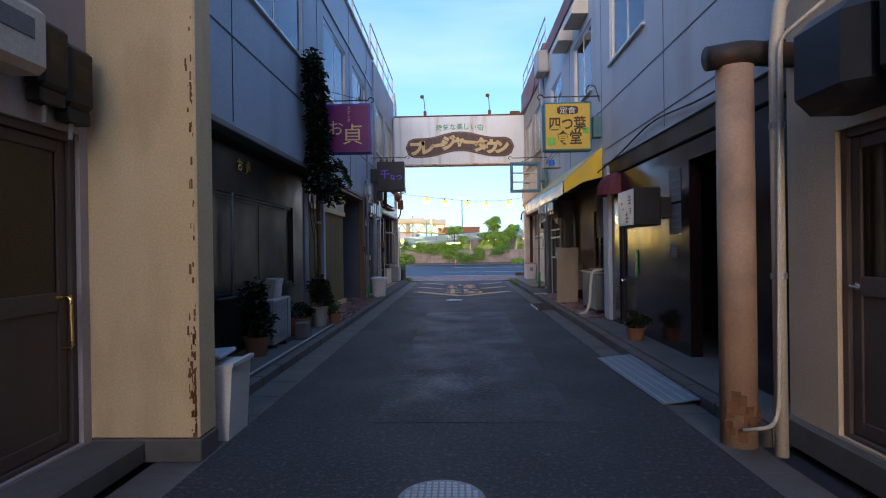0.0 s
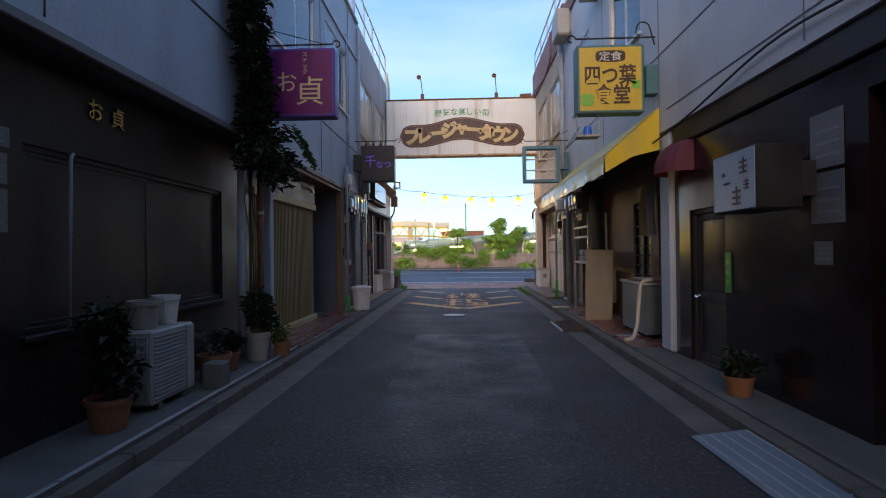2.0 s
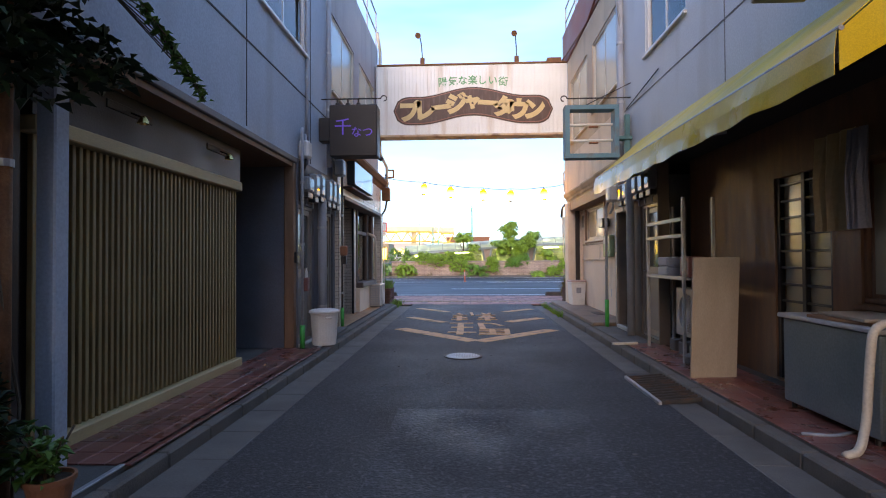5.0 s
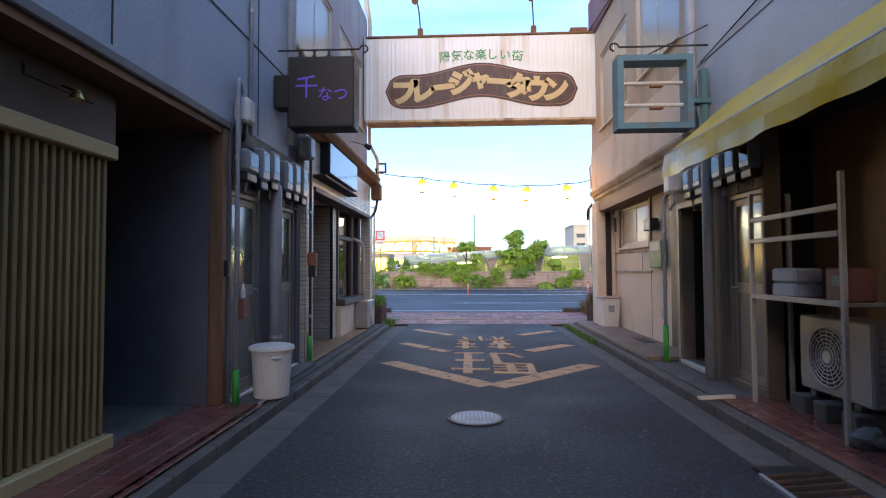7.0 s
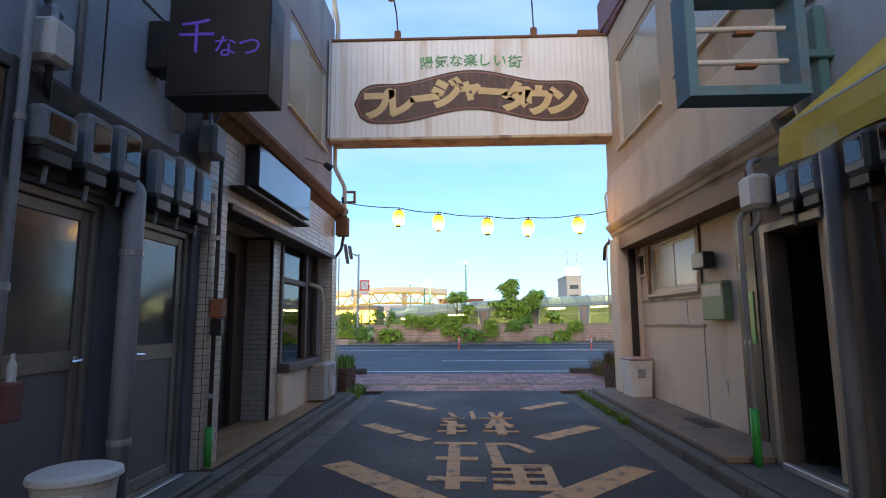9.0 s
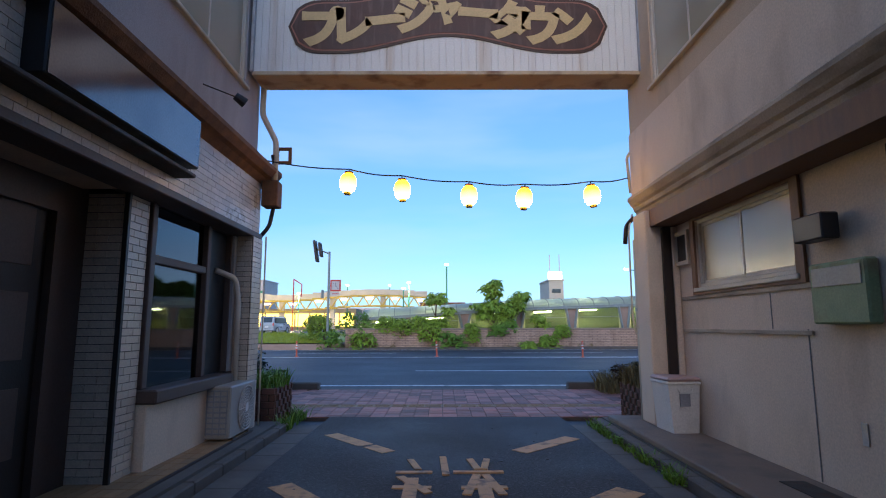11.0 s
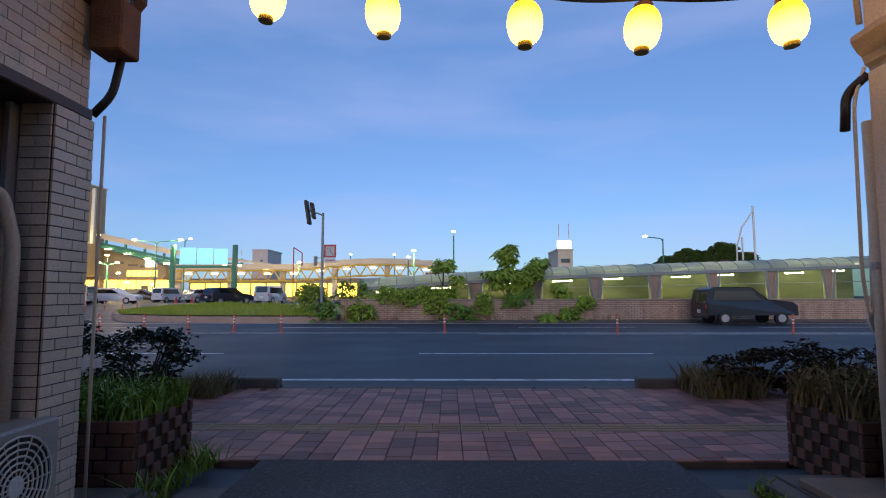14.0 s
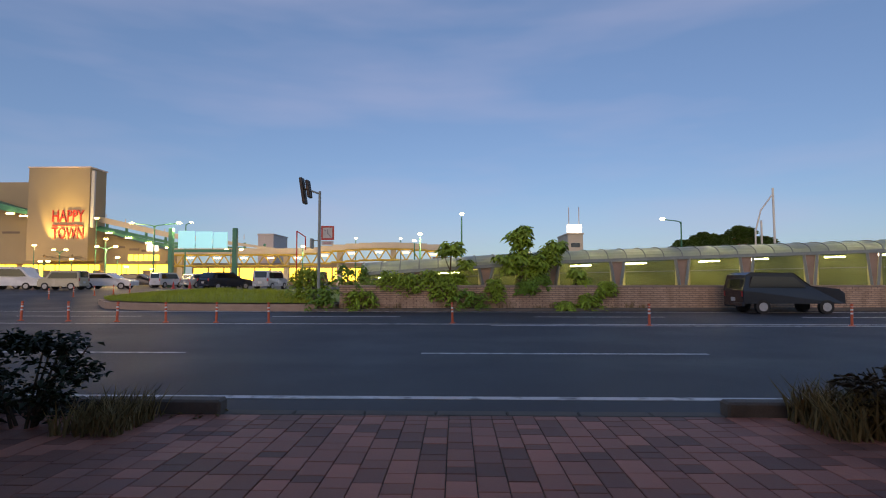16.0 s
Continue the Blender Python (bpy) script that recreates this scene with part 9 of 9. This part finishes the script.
part("left_girder", prism(B(), [(-80, 14.6), (-71.7, 12.4), (-67.25, 11.7), (-67.25, 12.4), (-71.7, 13.4), (-80, 15.8)], "y", 105.0, 108.2), M["green_steel"], deck)
for k in range(9):
    x = -56.2 + 3.2 * k
    zz = 9.3 - (x + 57.3) * 0.247 if x < -45.6 else 6.4 - (x + 45.6) * 0.054
    part("column", box(B(), x - 0.15, x + 0.15, 106.55, 106.85, zz, zz + 1.6), M["green_steel"], deck)
    part("lamp", box(B(), x + 0.6, x + 1.6, 105.4, 105.6, zz - 0.25, zz - 0.05, 0.04), LAMP_WHITE, deck)
    part("rail_post", box(B(), x - 0.04, x + 0.04, 106.3, 106.38, zz + 2.1, zz + 2.9), M["far_block"], deck)
for x, z in ((-71.2, 12.1), (-69.0, 11.7)):
    part("lamp", box(B(), x, x + 1.2, 104.6, 104.9, z - 0.3, z - 0.05, 0.04), LAMP_WHITE, deck)

bb2 = thing("billboard", "lit pale blue billboard of three panels on green posts", "billboard", at=(-27.6, 80, -0.06))
for x in (-3.9, 3.2):
    part("post", box(B(), x - 0.24, x + 0.24, -0.24, 0.24, 0, 7.2, 0.04), M["green_steel"], bb2)
part("beam", box(B(), -3.5, 2.8, -0.2, 0.2, 4.55, 4.85), M["green_steel"], bb2)
for k, x in enumerate((-2.9, -0.95, 1.0)):
    part("panel", box(B(), x, x + (1.78 if k < 2 else 1.5), -0.5, -0.3, 4.95, 6.85 - 0.06 * k, 0.02), BILL, bb2, "glowing pale blue panel")
fb2 = thing("truss_footbridge", "pale footbridge with yellow steel truss", "bridge", at=(0, 0, 0))
for k in range(20):
    x = -43.5 + 2.1 * k
    top2 = 5.6 + 0.9 * math.sin(math.pi * max(0, min(1, (x + 24) / 26)))
    for d in (-1, 1):
        part("diagonal", tube(B(), [(x, 104.5, top2 - 2.0), (x + d * 1.05, 104.5, top2 - 0.35)], 0.11, 5), M["yellow_steel"], fb2)
    part("chord", tube(B(), [(x - 1.05, 104.5, top2 - 0.3), (x + 1.05, 104.5, top2 - 0.3)], 0.16, 5), M["yellow_steel"], fb2)
    part("lower_chord", tube(B(), [(x - 1.05, 104.5, top2 - 2.0), (x + 1.05, 104.5, top2 - 2.0)], 0.16, 5), M["yellow_steel"], fb2)
    part("fascia", box(B(), x - 1.05, x + 1.05, 104.7, 106.5, top2 - 0.1, top2 + 0.75), M["pale_deck"], fb2)
    if k % 2:
        part("lamp", box(B(), x - 0.5, x + 0.5, 104.3, 104.5, top2 - 0.9, top2 - 0.65), LAMP_WARM, fb2, "warm lit lamp")
    if k % 4 == 0:
        part("pier", box(B(), x - 0.4, x + 0.4, 105.2, 106.0, -0.06, top2 - 0.12), M["pale_deck"], fb2)


def street_lamp(x, y, h, label, arms=((1.6, 0.0),), lit=True, r=0.12):
    t = thing("street_lamp", label, "street lamp", "street lamps", at=(x, y, -0.06))
    part("pole", tube(B(), [(0, 0, 0), (0, 0, h)], r, 8, True, r * 0.6), M["green_steel"], t)
    for dx, dz in arms:
        if dx:
            part("arm", tube(B(), bend([(0, 0, h - 0.8), (0, 0, h), (dx, 0, h + 0.25)], 0.5), 0.06, 6), M["green_steel"], t)
        part("lamp_head", box(B(), dx - 0.26, dx + 0.26, -0.16, 0.16, h + 0.18, h + 0.40, 0.08), LAMP_WHITE if lit else M["white_metal"], t)
    return t


street_lamp(-34.0, 81.0, 7.6, "green street lamp with two lit arms", ((-2.6, 0), (2.8, 0)))
street_lamp(0.5, 80.0, 8.4, "slim green lamp pole with lit head", ((0.0, 0),))
street_lamp(-4.1, 81.0, 6.3, "slim green lamp pole with lit head", ((0.0, 0),))
street_lamp(-5.4, 90.0, 6.2, "slim green lamp pole with lit head", ((0.0, 0),))
street_lamp(24.2, 80.0, 7.8, "green street lamp with curved arm", ((-2.0, 0),))
street_lamp(-44.0, 88.0, 5.4, "low car park lamp with lit heads", ((-1.2, 0), (1.2, 0)), r=0.09)
street_lamp(-29.5, 92.0, 5.2, "low car park lamp with lit heads", ((-1.0, 0), (1.0, 0)), r=0.09)
street_lamp(-22.0, 98.0, 6.0, "low car park lamp with lit head", ((0.0, 0),), r=0.09)
street_lamp(-17.0, 112.0, 8.2, "far slim lamp pole with lit head", ((0.0, 0),))
street_lamp(-10.0, 118.0, 8.6, "far slim lamp pole with lit head", ((0.0, 0),))
street_lamp(-39.0, 98.0, 9.5, "tall lamp pole with lit head", ((0.8, 0),))
for x, h, arms in ((-54.8, 5.7, ((0.0, 0),)), (-51.4, 5.1, ((-0.8, 0), (0.8, 0))), (-49.8, 3.9, ((0.0, 0),)), (-45.4, 6.5, ((0.0, 0),)), (-43.8, 4.1, ((0.0, 0),)), (-42.6, 2.9, ((0.0, 0),)), (-39.2, 2.6, ((0.0, 0),)), (-53.4, 3.6, ((-0.5, 0), (0.5, 0))), (-46.7, 9.2, ((0.0, 0),))):
    street_lamp(x, 90.0, h, "slim car park lamp with lit head", arms, r=0.07)
# the last one has no lamp post; added to brighten the mall wall
for x, y, z in ((-36.6, 80.5, 7.4), (-31.2, 80.5, 7.4), (-44.0, 87.5, 5.2), (-22.0, 97.5, 5.9), (-4.1, 80.6, 6.1), (-54.8, 91.2, 5.9), (-45.4, 91.2, 6.7), (-66.0, 98.0, 6.0)):
    pl = new("lamp_light", bpy.data.lights.new("lamp_light", "POINT"))
    pl.data.energy, pl.data.color, pl.data.shadow_soft_size = 1100, (1.0, 0.80, 0.40), 0.35
    pl.location = (x, y - 0.6, z - 0.3)
t = thing("red_gate", "thin red steel gate frame", "gate", at=(-21.5, 95.0, -0.06))
part("post", tube(B(), [(-0.5, 0, 0), (-0.5, 0, 8.2)], 0.09, 6), M["red"], t)
part("beam", tube(B(), [(-0.5, 0, 8.2), (0.7, 0, 7.4), (0.7, 0, 5.6)], 0.09, 6), M["red"], t)


def block(x0, x1, y, z, mat, label, rows=0, cols2=0, lit=None, d=14):
    t = thing("far_building", label, "building", "far buildings", at=((x0 + x1) / 2, y, -0.06))
    w = (x1 - x0) / 2
    part("wall", box(B(), -w, w, 0, d, 0, z), M[mat], t)
    part("roof_edge", box(B(), -w - 0.2, w + 0.2, -0.2, d + 0.2, z + 0.003, z + 0.4), M[mat], t)
    for i in range(rows):
        for j in range(cols2):
            ww = 2 * w / cols2
            part("window", box(B(), -w + ww * j + ww * 0.2, -w + ww * (j + 1) - ww * 0.2, -0.06, -0.01, z * (0.55 + 0.4 * i / max(1, rows)), z * (0.55 + 0.4 * i / max(1, rows)) + 1.1), lit or M["car_glass"], t)
    return t


block(-62.3, -57.4, 190, 15.6, "far_block", "pale pinkish plain block on the horizon")
block(-8.0, 8.0, 210, 9.0, "terracotta", "reddish far apartment block with lit windows", 1, 6, LAMP_WARM)
block(-30.0, -12.0, 150, 5.2, "far_block", "low far building with lit windows", 1, 8, SHOPLIGHT)
block(24.0, 40.0, 210, 7.0, "far_block", "low pale far building", 1, 6)
block(88.0, 96.0, 190, 14.5, "terracotta", "tan apartment block behind the woods", 2, 3)
# the pale deck colour stands in for floodlight on this tower
block(29.5, 33.5, 165, 13.5, "pale_deck", "tower block with roof masts, its floodlight given as pale walls", 2, 1)
tw = thing("lit_rooftop_sign", "white lit rooftop sign with two masts", "sign", at=(31.5, 166.0, 13.845))
part("panel", box(B(), -1.9, 1.9, 0, 0.6, 0, 2.3, 0.05), WHITE_SIGN, tw)
for x in (-1.4, 1.3):
    part("mast", tube(B(), [(x, 0.3, 2.3), (x, 0.3, 7.0)], 0.12, 5), M["far_block"], tw)
t = thing("sail_mast", "white curved sail-shaped mast", "mast", at=(47.5, 105, -0.06))
part("mast", tube(B(), [(1.2, 0, 0), (1.1, 0, 15.6)], 0.16, 6), M["offwhite"], t)
part("curve", tube(B(), [(-1.8, 0, 5), (-1.7, 0, 9), (-0.8, 0, 12.2), (1.0, 0, 14.6)], 0.12, 6), M["offwhite"], t)
part("short_mast", tube(B(), [(-0.8, 0, 0), (-0.8, 0, 10.6)], 0.14, 6), M["offwhite"], t)
wo2 = B()
for x, z, rx, rz in ((36.4, 6.0, 2.7, 1.5), (39.4, 6.6, 2.6, 2.1), (42.0, 6.4, 2.4, 1.9), (45.2, 7.2, 2.9, 2.5), (48.4, 6.2, 2.4, 1.8)):
    for _ in range(75):
        a, e, q = r5.uniform(0, 6.28), r5.uniform(-0.6, 1.5), r5.uniform(0.75, 1.05)
        leaves(wo2, (x + rx * q * math.cos(a) * math.cos(e), 108 + 2.2 * q * math.sin(a) * math.cos(e), z + rz * q * math.sin(e)), (0.7, 0.7, 0.45), 42, 0.5, r5)
tk = B()
for x in (36.4, 39.4, 42.0, 45.2, 48.4):
    tube(tk, [(x, 108, -0.06), (x + 0.3, 108, 6.8)], 0.25, 6, True, 0.1)
far_wood = tagged(part("far_wood", wo2, M["wood_leaf"]), "clump of dark broad-leaved trees behind the shelter", "trees", "", "stuff")
part("trunks", tk, M["bark"], far_wood)
